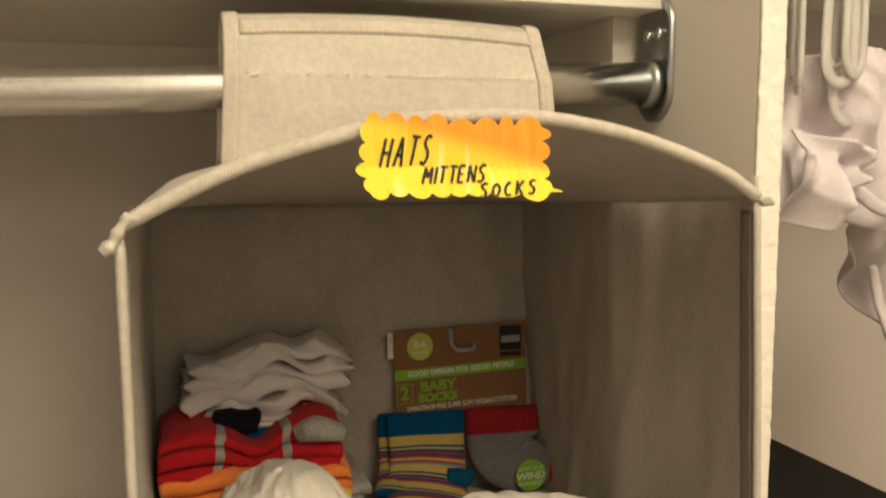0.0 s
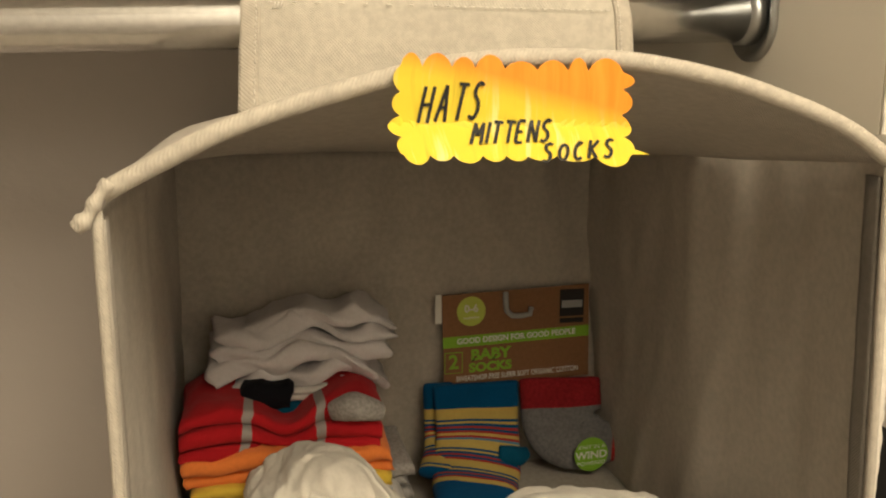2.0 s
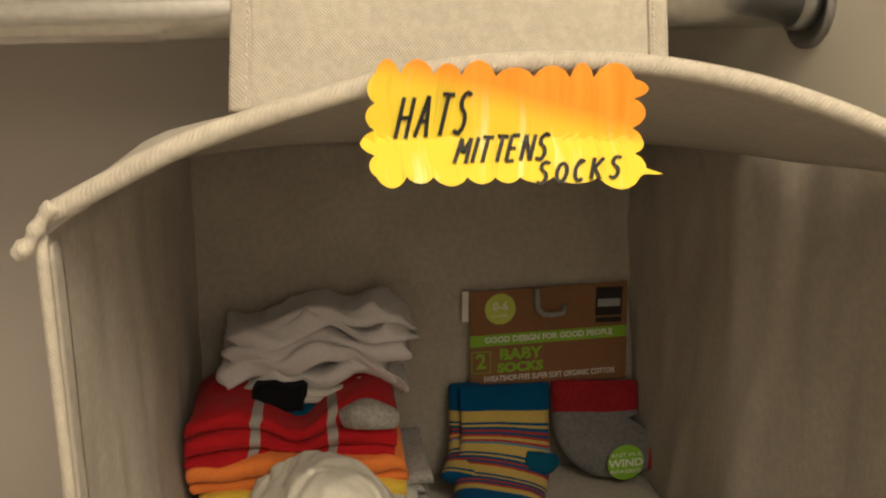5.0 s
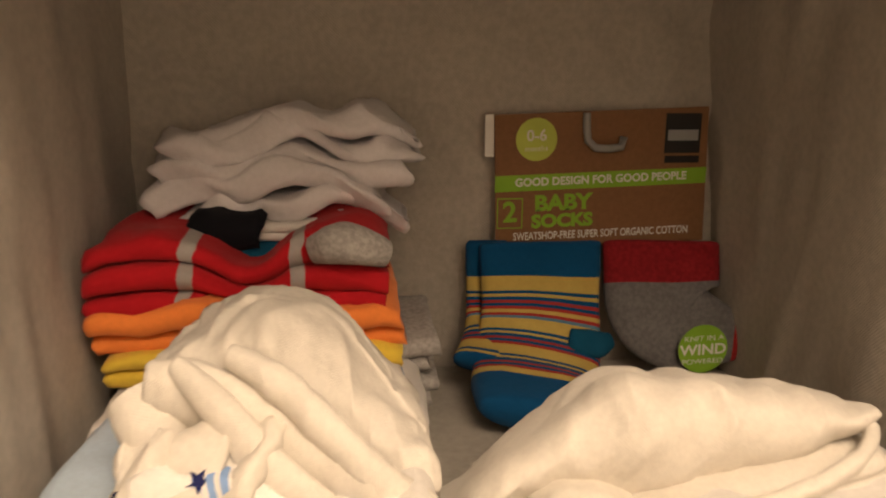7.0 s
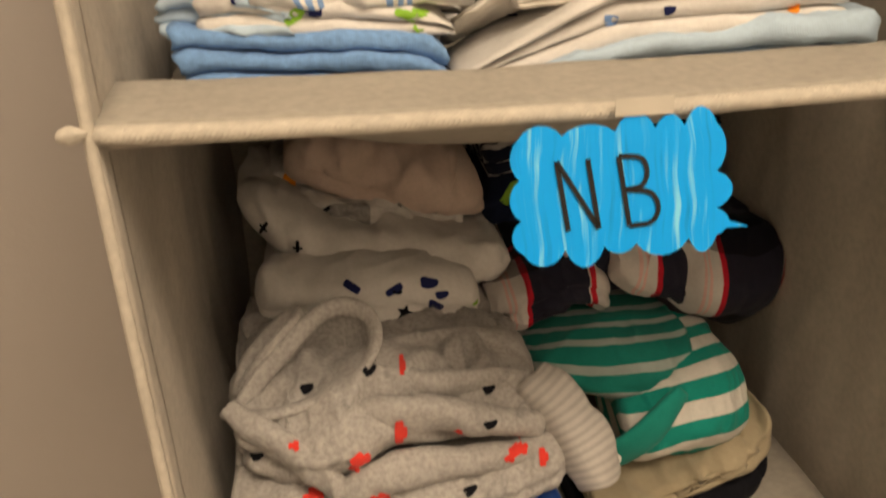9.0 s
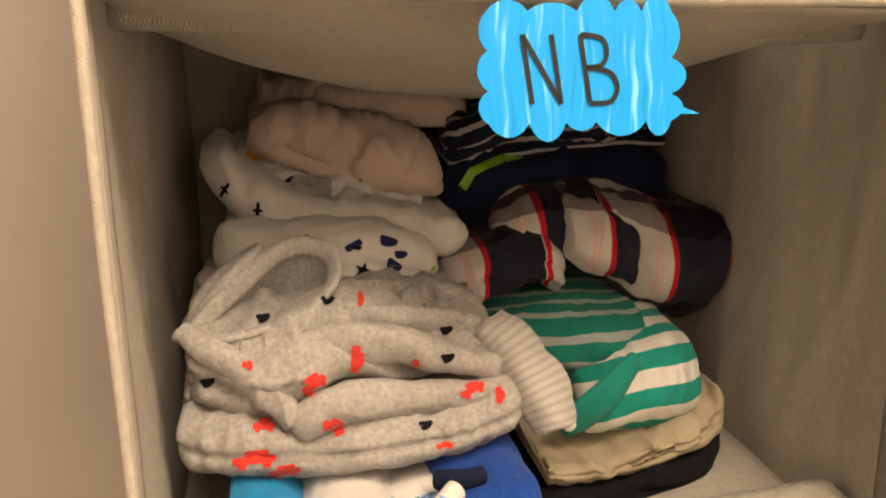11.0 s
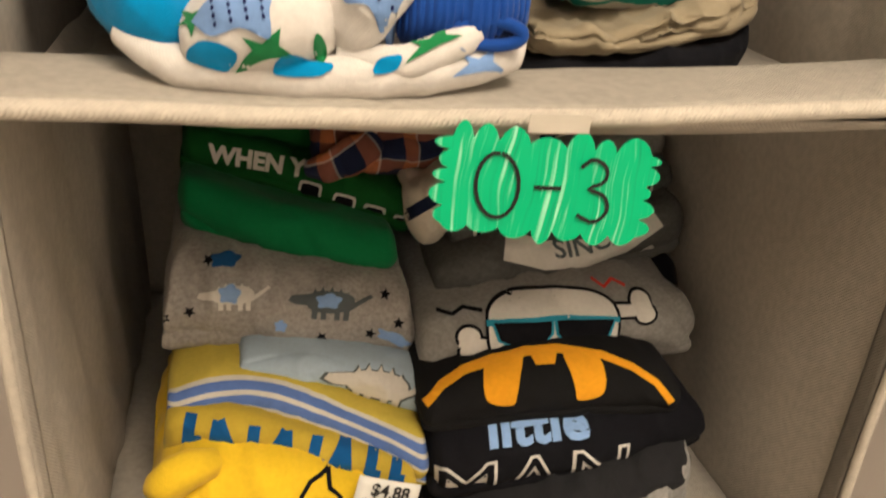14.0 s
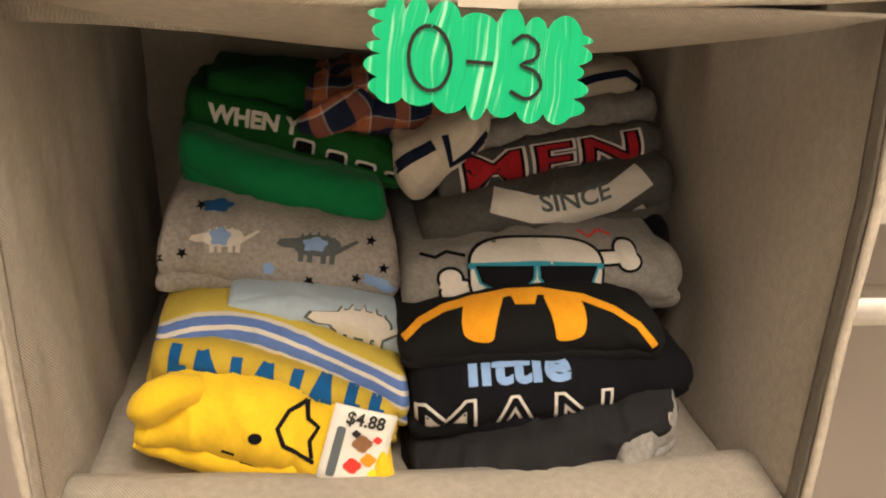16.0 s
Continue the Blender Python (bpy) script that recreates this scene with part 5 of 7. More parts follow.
# grey bodysuit with little red vehicles as plain shapes
g = garment("bodysuit", (0.08, 0.506, 1.064), "crumpled grey marl bodysuit with small red and black prints", "bodysuit", "bodysuits")
hem = add_bm("hem", bolster_bm([(-0.008, 0.441, 1.074, 0.015), (0.03, 0.433, 1.07, 0.016), (0.08, 0.432, 1.071, 0.015), (0.13, 0.436, 1.076, 0.016), (0.152, 0.444, 1.082, 0.013)], 0.12, 81, 2, 0.003, 0.003, 0.0018, 1.2, 0.0, 90, 0.0, 0.0002), M["grey_marl"], g, "doubled hem of the bodysuit")
fold1 = add_bm("front_fold", bolster_bm([(-0.004, 0.456, 1.1, 0.016), (0.02, 0.444, 1.098, 0.019), (0.045, 0.442, 1.098, 0.02), (0.075, 0.452, 1.106, 0.018), (0.11, 0.458, 1.104, 0.017), (0.145, 0.462, 1.098, 0.013)], 0.12, 82, 0, 0.003, 0.008, 0.0042, 1.3, 0.08, 90, 0.0, 0.0002), M["grey_marl"], g)
fold2 = add_bm("torso", bolster_bm([(-0.002, 0.472, 1.110, 0.01), (0.04, 0.464, 1.112, 0.013), (0.09, 0.470, 1.110, 0.012), (0.125, 0.474, 1.106, 0.011), (0.148, 0.478, 1.098, 0.010)], 0.07, 83, 0, 0.003, 0.007, 0.0036, 1.4, 0.04, 90, 0.0, 0.0002), M["grey_marl"], g)
cuff2 = add_bm("ribbed_cuff", sweep_bm([(0.14, 0.478, 1.116, 0.01, 0.012), (0.152, 0.466, 1.104, 0.012, 0.014), (0.163, 0.45, 1.084, 0.012, 0.014), (0.168, 0.442, 1.07, 0.01, 0.01)], (0.5, -0.6, 0.5), 40, 22, 0.003, 0.002, 84), M["rib_stripes"], g, "ribbed grey cuff")
ring = [(x, y, 1.118 + (z - 1.12) * 0.70) for x, y, z in [(-0.001, 0.462, 1.12), (0.018, 0.458, 1.123), (0.038, 0.46, 1.129), (0.054, 0.466, 1.138), (0.064, 0.476, 1.15), (0.064, 0.489, 1.162), (0.054, 0.498, 1.167), (0.042, 0.498, 1.165), (0.032, 0.492, 1.158), (0.022, 0.485, 1.147), (0.01, 0.477, 1.134)]]
sm = [r[:3] for r in spline([list(p) for p in ring + ring[:1]], 66)][:-1]
nb_ = add_bm("neckband", tube(sm, 0.0048, 12, True, 0.5), M["grey_marl"], g, "rolled neckband")
ctr = Vector((0.034, 0.491, 1.124))
bm = bmesh.new()
uvl = bm.loops.layers.uv.new("UVMap")
rings2 = []
for k in range(7):
    f = k / 6
    rings2.append([bm.verts.new(Vector(p) * (1 - f) + (ctr + Vector((0, 0.015, -0.012))) * f + Vector((0, 0.006, -0.008)) * math.sin(f * math.pi)) for p in sm] if k < 6 else None)
tip = bm.verts.new(ctr + Vector((0, 0.015, -0.012)))
for a, b2 in zip(rings2[:5], rings2[1:6]):
    for i in range(len(sm)):
        bm.faces.new([a[i], a[(i + 1) % len(sm)], b2[(i + 1) % len(sm)], b2[i]])
for i in range(len(sm)):
    bm.faces.new([rings2[5][i], rings2[5][(i + 1) % len(sm)], tip])
add_bm("neck_lining", bm, M["sock_grey"], g, "grey inside of the neck")
ring = [(x, y, 1.118 + (z - 1.12) * 0.75) for x, y, z in [(0, 0.48, 1.122), (0.01, 0.483, 1.139), (0.022, 0.489, 1.154), (0.03, 0.498, 1.16), (0.026, 0.506, 1.156), (0.014, 0.5, 1.146), (0.004, 0.491, 1.134)]]
sm2 = [r[:3] for r in spline([list(p) for p in ring + ring[:1]], 40)][:-1]
add_bm("shoulder_band", tube(sm2, 0.0045, 10, True, 0.6), M["grey_marl"], g)
for c0, sd in (([(-0.004, 0.462, 1.122, 0.006, 0.005), (0.014, 0.450, 1.112, 0.009, 0.006), (0.032, 0.441, 1.100, 0.009, 0.006), (0.044, 0.438, 1.088, 0.006, 0.005)], 85),
               ([(0.040, 0.456, 1.112, 0.007, 0.006), (0.066, 0.450, 1.119, 0.011, 0.008), (0.090, 0.452, 1.116, 0.011, 0.008), (0.112, 0.456, 1.106, 0.009, 0.007), (0.146, 0.458, 1.098, 0.007, 0.006)], 86),
               ([(0.044, 0.440, 1.084, 0.006, 0.006), (0.070, 0.441, 1.092, 0.009, 0.008), (0.100, 0.448, 1.090, 0.009, 0.007), (0.130, 0.450, 1.088, 0.008, 0.007), (0.150, 0.452, 1.094, 0.006, 0.006)], 87),
               ([(0.060, 0.474, 1.130, 0.006, 0.005), (0.090, 0.468, 1.122, 0.009, 0.006), (0.120, 0.474, 1.114, 0.009, 0.006), (0.146, 0.480, 1.100, 0.006, 0.005)], 88)):
    add_bm("fold", sweep_bm(c0, (0.1, -0.35, 0.9), 60, 22, 0.005, 0.0016, sd, 0.95), M["grey_marl"], g)
suit = [o for o in g.children if o.name.split(".")[0] in ("hem", "front_fold", "torso", "fold")]
VIEW = Vector((0.042, 0.112, 1.243))
for x, y, z, w, h, sp in ((0.0231, 0.4707, 1.1015, 0.005, 0.004, -30), (0.0537, 0.4659, 1.0918, 0.012, 0.0072, 35), (0.074, 0.4708, 1.1015, 0.0065, 0.0125, -5), (0.1022, 0.4689, 1.0979, 0.005, 0.005, -40),
                          (0.0253, 0.4513, 1.0626, 0.019, 0.0066, 2), (0.0389, 0.4484, 1.0568, 0.014, 0.0050, 4), (0.0301, 0.4581, 1.0762, 0.0095, 0.006, 0), (0.0621, 0.4567, 1.0735, 0.010, 0.0065, -30),
                          (0.1146, 0.4514, 1.0627, 0.008, 0.003, 0), (0.1303, 0.4628, 1.0857, 0.012, 0.006, 25), (0.1432, 0.4613, 1.0826, 0.005, 0.008, 0), (0.0775, 0.4838, 1.1277, 0.0035, 0.007, 0)):
    car = [rounded(w, h * 0.50, 0.35, 22), [(a + w * 0.06, b + h * 0.38) for a, b in rounded(w * 0.55, h * 0.44, 0.4, 16)]]
    car += [[(a + w * k, b - h * 0.30) for a, b in rounded(w * 0.22, w * 0.22, 1.0, 12)] for k in (-0.28, 0.28)]
    body_ = flat_bm(car if w > h else [[(b, a) for a, b in p][::-1] for p in (rounded(h, w * 0.62, 0.4, 22), [(a, b + w * 0.36) for a, b in rounded(h * 0.5, w * 0.4, 0.5, 14)])], 0.0022)
    printed(hem, "print", body_, (x, y, z), M["red_print"], sp, Vector((x, y, z)) - VIEW, target=suit, lift=0.0009)
for x, y, z in ((0.119, 0.476, 1.112), (0.119, 0.470, 1.100), (0.062, 0.484, 1.128), (0.005, 0.468, 1.095), (0.106, 0.456, 1.072), (0.031, 0.481, 1.121)):
    printed(hem, "print", flat_bm([rounded(0.006, 0.004, 0.7, 16, 0.18, 3)], 0.002), (x, y, z), M["black_cotton"], 10, Vector((x, y, z)) - VIEW, target=suit, lift=0.0009)

for x, y, z, w in ((0.012, 0.462, 1.088, 0.010), (0.006, 0.455, 1.078, 0.008), (0.118, 0.452, 1.074, 0.012), (0.100, 0.452, 1.070, 0.008), (0.136, 0.470, 1.104, 0.009), (0.052, 0.478, 1.118, 0.008), (0.128, 0.480, 1.116, 0.007)):
    printed(hem, "faded_print", flat_bm([rounded(w, w * 0.55, 0.5, 18, 0.12, 3)], 0.0022), (x, y, z), M["sock_grey"], x * 300, Vector((x, y, z)) - VIEW, target=suit, lift=0.0008)
for dz in (0.0, 0.0022):
    printed(hem, "seam", flat_bm([stroke([(-0.070 + 0.014 * i, 0.0012 * math.sin(i * 1.1)) for i in range(11)], 0.0006)], 0.003), (0.070, 0.444, 1.066 + dz), M["sock_grey"], 2.0, Vector((0.070, 0.444, 1.066)) - VIEW, target=suit, lift=0.0006)

# white printed bodysuits behind
w1 = pad("bodysuit", [(0.006, 0.548, 1.128, 0.016), (0.05, 0.534, 1.126, 0.021), (0.095, 0.531, 1.124, 0.021), (0.128, 0.538, 1.120, 0.016)], 0.11, M["white_cotton"], "white bodysuit with small navy and green prints", "bodysuit", 91, "bodysuits", layers=2, sway=0.005, rough=0.002)
scatter(w1, 22, [M["navy_print"], M["lime"], M["black_cotton"]], 0.0075, (0.02, 0.125, 0.53, 1.106, 1.146), 4)
w2 = pad("bodysuit", [(-0.004, 0.596, 1.172, 0.011), (0.010, 0.586, 1.166, 0.017), (0.035, 0.574, 1.150, 0.017), (0.07, 0.566, 1.140, 0.014), (0.11, 0.562, 1.136, 0.014), (0.142, 0.566, 1.134, 0.011), (0.151, 0.568, 1.137, 0.006)], 0.09, M["white_cotton"], "white bodysuit sleeve with small black crosses", "bodysuit", 92, "bodysuits", sway=0.005, rough=0.0022)
for at, sp in (((0.010, 0.58, 1.164), 40), ((0.088, 0.56, 1.142), 15), ((0.074, 0.56, 1.146), 60), ((0.115, 0.56, 1.134), 10), ((0.050, 0.57, 1.143), -35), ((0.028, 0.57, 1.154), 80)):
    printed(w2, "print", flat_bm([rounded(0.009, 0.0022, 0.4, 12), [(y * 0.2, x) for x, y in rounded(0.006, 0.008, 0.4, 12)][::-1]], 0.003), at, M["black_cotton"], sp)
w3 = pad("bodysuit", [(0.016, 0.606, 1.160, 0.011), (0.05, 0.600, 1.157, 0.014), (0.09, 0.598, 1.152, 0.014), (0.128, 0.600, 1.145, 0.012)], 0.09, M["white_cotton"], "white bodysuit with a grey sewn-in size label", "bodysuit", 93, "bodysuits", layers=3, sway=0.004, rough=0.003)
printed(w3, "size_label", flat_bm([rounded(0.024, 0.018, 0.25, 20)], 0.003), (0.060, 0.60, 1.158), M["sock_grey"], -4, label="grey woven size label")
scatter(w3, 7, [M["black_cotton"], M["sock_grey"]], 0.005, (0.02, 0.12, 0.60, 1.145, 1.17), 6)
w4 = pad("bodysuit", [(0.012, 0.63, 1.172, 0.010), (0.05, 0.62, 1.17, 0.012), (0.10, 0.62, 1.168, 0.012), (0.14, 0.62, 1.168, 0.010)], 0.07, M["white_cotton"], "white bodysuit with orange and green print, mostly covered", "bodysuit", 94, "bodysuits", layers=3)
printed(w4, "print", flat_bm([rounded(0.008, 0.012, 0.8, 16)], 0.003), (0.024, 0.62, 1.178), M["orange_print"])
printed(w4, "print", flat_bm([rounded(0.014, 0.009, 0.8, 16)], 0.003), (0.014, 0.62, 1.172), M["green_print"])
pad("romper", [(0.026, 0.618, 1.192, 0.012), (0.05, 0.608, 1.186, 0.019), (0.085, 0.602, 1.178, 0.022), (0.115, 0.598, 1.175, 0.022), (0.140, 0.600, 1.166, 0.014)], 0.09, M["pink_cotton"], "plain pale pink romper rolled up", "romper", 95, "rompers", sway=0.007, rough=0.0026, nose=1.2, stations=80, lip="folded_layer")
pad("romper", [(0.064, 0.645, 1.210, 0.008), (0.09, 0.640, 1.207, 0.013), (0.13, 0.636, 1.204, 0.013), (0.162, 0.636, 1.201, 0.011)], 0.06, M["pink_cotton"], "plain pale pink romper folded on another", "romper", 96, "rompers", sway=0.003, rough=0.0015, lip="folded_layer")
pad("romper", [(0.030, 0.655, 1.205, 0.013), (0.05, 0.650, 1.207, 0.013), (0.074, 0.652, 1.214, 0.008)], 0.05, M["pink_cotton"], "pale pink romper rolled at the back", "romper", 97, "rompers", sway=0.004, rough=0.002, lip="folded_layer")
pad("sleepsuit", [(-0.008, 0.52, 1.092, 0.014), (0.0, 0.512, 1.096, 0.018), (0.014, 0.518, 1.10, 0.014)], 0.05, M["white_cotton"], "white sleepsuit with red trim squeezed against the side", "sleepsuit", 98, sway=0.004)

# dark shirts at the back
pad("shirt", [(0.138, 0.600, 1.122, 0.016), (0.18, 0.594, 1.128, 0.020), (0.24, 0.594, 1.130, 0.020), (0.296, 0.60, 1.130, 0.018)], 0.10, M["black_cotton"], "black cotton shirt folded", "shirt", 101, "dark shirts", layers=2, rough=0.002, lip="folded_layer")
nv = pad("shirt", [(0.142, 0.612, 1.150, 0.014), (0.18, 0.606, 1.158, 0.018), (0.24, 0.606, 1.160, 0.018), (0.298, 0.612, 1.162, 0.016)], 0.09, M["navy_cotton"], "navy shirt with a lime green print, folded", "shirt", 102, "dark shirts", layers=2, rough=0.002, lip="folded_layer")
printed(nv, "print", flat_bm([stroke([(-0.022, -0.008), (-0.014, 0.001), (0.0, 0.005), (0.02, 0.008)], 0.006)], 0.003), (0.175, 0.61, 1.168), M["lime"], 8)
pad("shirt", [(0.148, 0.622, 1.178, 0.014), (0.18, 0.616, 1.186, 0.017), (0.24, 0.618, 1.192, 0.016), (0.300, 0.626, 1.192, 0.015)], 0.08, M["navy_stripes"], "navy shirt with thin white stripes, crumpled", "shirt", 103, "dark shirts", sway=0.006, rough=0.005, layers=2, stations=90, lip="folded_layer")
# plaid shirt
ps = garment("plaid_shirt", (0.22, 0.60, 1.08), "navy, white and red plaid shirt, rolled and crumpled", "shirt")
add_bm("body", bolster_bm([(0.168, 0.568, 1.124, 0.022), (0.20, 0.560, 1.132, 0.029), (0.232, 0.556, 1.130, 0.031), (0.262, 0.548, 1.119, 0.035), (0.292, 0.544, 1.112, 0.036), (0.314, 0.552, 1.115, 0.027)], 0.10, 111, 0, 0.003, 0.005, 0.0022, 1.2, 0.0, 90), M["plaid_navy"], ps)
add_bm("sleeve", bolster_bm([(0.133, 0.552, 1.106, 0.010), (0.148, 0.543, 1.110, 0.016), (0.168, 0.544, 1.118, 0.020), (0.190, 0.548, 1.120, 0.018), (0.206, 0.552, 1.112, 0.014)], 0.08, 112, 2, 0.005, 0.006, 0.0032, 1.2, 0.0, 80), M["plaid_navy"], ps, "turned-up plaid sleeve")
add_bm("collar", bolster_bm([(0.206, 0.548, 1.136, 0.012), (0.226, 0.541, 1.132, 0.018), (0.248, 0.540, 1.122, 0.018)], 0.05, 113, 0, 0.003, 0.004, 0.0022, 1.0, 0.2, 50), M["plaid_navy"], ps)
# striped polo and khaki trousers
pad("trousers", [(0.176, 0.474, 1.024, 0.004), (0.22, 0.478, 1.028, 0.005), (0.262, 0.482, 1.037, 0.008), (0.286, 0.495, 1.048, 0.012)], 0.15, M["khaki"], "khaki twill trousers folded under a polo shirt", "trousers", 121, "trousers", layers=2, groove=0.003, sway=0.004, rough=0.003, lip="waistband")
pad("trousers", [(0.172, 0.474, 1.011, 0.006), (0.23, 0.476, 1.013, 0.007), (0.272, 0.484, 1.018, 0.008), (0.288, 0.500, 1.023, 0.008)], 0.15, M["black_cotton"], "black cotton trousers folded flat on the shelf", "trousers", 122, "trousers", lip="waistband")
po = garment("polo_shirt", (0.22, 0.55, 1.038), "teal and white striped polo shirt, folded", "polo shirt")
add_bm("back", bolster_bm([(0.155, 0.528, 1.076, 0.01), (0.19, 0.516, 1.078, 0.016), (0.225, 0.514, 1.078, 0.017), (0.25, 0.52, 1.078, 0.014)], 0.09, 131, 0, 0.003, 0.003, 0.002, 1.4, 0.1, 60), M["teal_dark"], po, "marled teal inside of the shirt")
add_bm("front", bolster_bm([(0.200, 0.494, 1.050, 0.016), (0.216, 0.490, 1.053, 0.021), (0.240, 0.490, 1.057, 0.026), (0.262, 0.496, 1.057, 0.025), (0.276, 0.506, 1.056, 0.018)], 0.08, 132, 0, 0.003, 0.002, 0.0016, 1.2, 0.1, 80), M["teal_stripes"], po)
add_bm("placket", sweep_bm([(0.186, 0.494, 1.045, 0.008, 0.0025), (0.195, 0.490, 1.053, 0.010, 0.003), (0.210, 0.488, 1.066, 0.009, 0.003), (0.230, 0.496, 1.084, 0.005, 0.0025)], (0.8, 0, -0.6), 30, 16, 0.001, 0.001, 133), M["teal_plain"], po, "teal button placket")
bm = bmesh.new()
bmesh.ops.create_uvsphere(bm, u_segments=16, v_segments=8, radius=0.0036)
for v in bm.verts:
    v.co = Vector((v.co.x + 0.190, v.co.y * 0.4 + 0.487, v.co.z + 1.050))
add_bm("button", bm, M["paper"], po, "small clear button")

# ---------------------------------------------------------------- lowest cubby: two stacks of folded shirts
M["green_cotton"] = cloth("green_cotton", (0.012, 0.20, 0.062))
M["green_dark"] = cloth("dark_green_cotton", (0.014, 0.10, 0.02))
M["plaid_orange"] = plaid("navy_orange_plaid", 0.023, [(0.0, (0.016, 0.022, 0.06)), (0.36, (0.55, 0.19, 0.08)), (0.74, (0.60, 0.55, 0.50)), (0.79, (0.016, 0.022, 0.06))], [(0.0, (0.016, 0.022, 0.06)), (0.42, (0.52, 0.18, 0.08)), (0.80, (0.60, 0.55, 0.50)), (0.85, (0.02, 0.03, 0.09))], 0.45)
M["mid_marl"] = cloth("grey_marl_jersey", (0.30, 0.29, 0.275), 0.13)
M["dark_marl"] = cloth("dark_grey_marl", (0.105, 0.105, 0.10), 0.12)
M["sweat_grey"] = cloth("charcoal_sweat_fleece", (0.022, 0.022, 0.024))
M["charcoal"] = cloth("charcoal_fleece", (0.013, 0.013, 0.014))
M["yellow_cotton"] = cloth("yellow_cotton", (0.84, 0.56, 0.015))
YL = (0.72, 0.57, 0.09)
M["yellow_stripe"] = striped("yellow_blue_white_stripes", 1, 0.080, [(0.0, YL), (0.40, (0.72, 0.69, 0.62)), (0.425, (0.13, 0.22, 0.55)), (0.49, (0.72, 0.69, 0.62)), (0.52, (0.13, 0.22, 0.55)), (0.585, (0.72, 0.69, 0.62)), (0.62, YL)], 0.425)
M["mustard"] = cloth("mustard_cotton", (0.55, 0.40, 0.04))
M["bat_orange"] = cloth("amber_print_ink", (0.90, 0.40, 0.01))
M["cream_felt"] = cloth("cream_fleece", (0.66, 0.60, 0.50))
M["blue_letter"] = cloth("pale_blue_letter_ink", (0.28, 0.44, 0.76))
M["deep_blue"] = cloth("deep_blue_letter_ink", (0.012, 0.10, 0.30))
M["cyan_ink"] = cloth("cyan_print_ink", (0.05, 0.35, 0.50))
M["slate_ink"] = cloth("slate_print_ink", (0.12, 0.14, 0.15))
M["red_letter"] = cloth("dark_red_letter_ink", (0.36, 0.012, 0.02))


def slope(z):
    return 0.44 + 1.1 * (z - 0.795)


def stacked(name, pts, mk, label, category="shirt", seed=0, group="folded shirts", depth=0.14, fore=0.0, **kw):
    """A folded shirt in a leaning stack; pts rows (x, z low, z high) of its front; fore shifts it forward."""
    ctrl = [(x, slope((a + b) / 2) + fore, (a + b) / 2 - 0.69 * fore, (b - a) / 2 + 0.0015) for x, a, b in pts]
    kw.setdefault("sway", 0.0025)
    kw.setdefault("rough", 0.0015)
    return pad(name, ctrl, depth, M[mk], label, category, seed, group, "folded_layer", **kw)


def spot(x, z, fore=0.0):
    return (x, slope(z) + fore, z - 0.69 * fore)


# left stack
stacked("shirt", [(0.040, 0.930, 0.952), (0.075, 0.930, 0.951), (0.11, 0.928, 0.948)], "green_dark", "dark green shirt folded at the back of the stack", seed=140, depth=0.07)
gt = stacked("shirt", [(0.028, 0.922, 0.945), (0.06, 0.918, 0.941), (0.10, 0.908, 0.932), (0.15, 0.896, 0.920)], "green_dark", "dark green shirt with white lettering, folded", seed=141, depth=0.08)
printed(gt, "lettering", text_bm("WHEN Y", 0.0130, 0.003, 0.0006, 1.0), spot(0.068, 0.930), M["white_print"], -9)
for x in (0.094, 0.112, 0.128, 0.144):
    printed(gt, "print", flat_bm([rounded(0.013, 0.017, 0.3, 16)], 0.003), spot(x, 0.917 - (x - 0.09) * 0.28), M["white_print"], -14)
    printed(gt, "print", flat_bm([rounded(0.010, 0.014, 0.3, 16)], 0.003), spot(x, 0.917 - (x - 0.09) * 0.28), M["black_cotton"], -14, lift=0.0012)
stacked("shirt", [(0.027, 0.903, 0.926), (0.05, 0.889, 0.921), (0.085, 0.881, 0.913), (0.115, 0.879, 0.907), (0.140, 0.882, 0.902)], "green_cotton", "plain bright green shirt folded and sagging", seed=142, sway=0.002, rough=0.0012, depth=0.11)
pad("plaid_shirt", [(0.093, 0.585, 0.930, 0.014), (0.11, 0.578, 0.935, 0.020), (0.14, 0.580, 0.936, 0.018), (0.18, 0.588, 0.938, 0.014), (0.205, 0.595, 0.940, 0.010)], 0.08, M["plaid_orange"], "navy and orange plaid shirt bunched on the stack", "shirt", 143, "folded shirts", sway=0.005, rough=0.003)
bm = sweep_bm([(0.093, 0.578, 0.930, 0.005, 0.004), (0.103, 0.571, 0.934, 0.009, 0.005), (0.118, 0.570, 0.943, 0.010, 0.005), (0.130, 0.578, 0.950, 0.007, 0.004)], (0.8, 0, -0.5), 30, 18, 0.003, 0.002, 172, 0.95)
bm.transform(Matrix.Translation(-bpy.data.objects["plaid_shirt.001"].location))
part("sleeve", bm, M["plaid_orange"], bpy.data.objects["plaid_shirt.001"])
dn = stacked("shirt", [(0.020, 0.852, 0.882), (0.032, 0.848, 0.895), (0.07, 0.846, 0.893), (0.11, 0.844, 0.887), (0.147, 0.842, 0.881)], "grey_marl", "grey marl shirt with blue and grey shape prints", seed=144, nose=1.3)
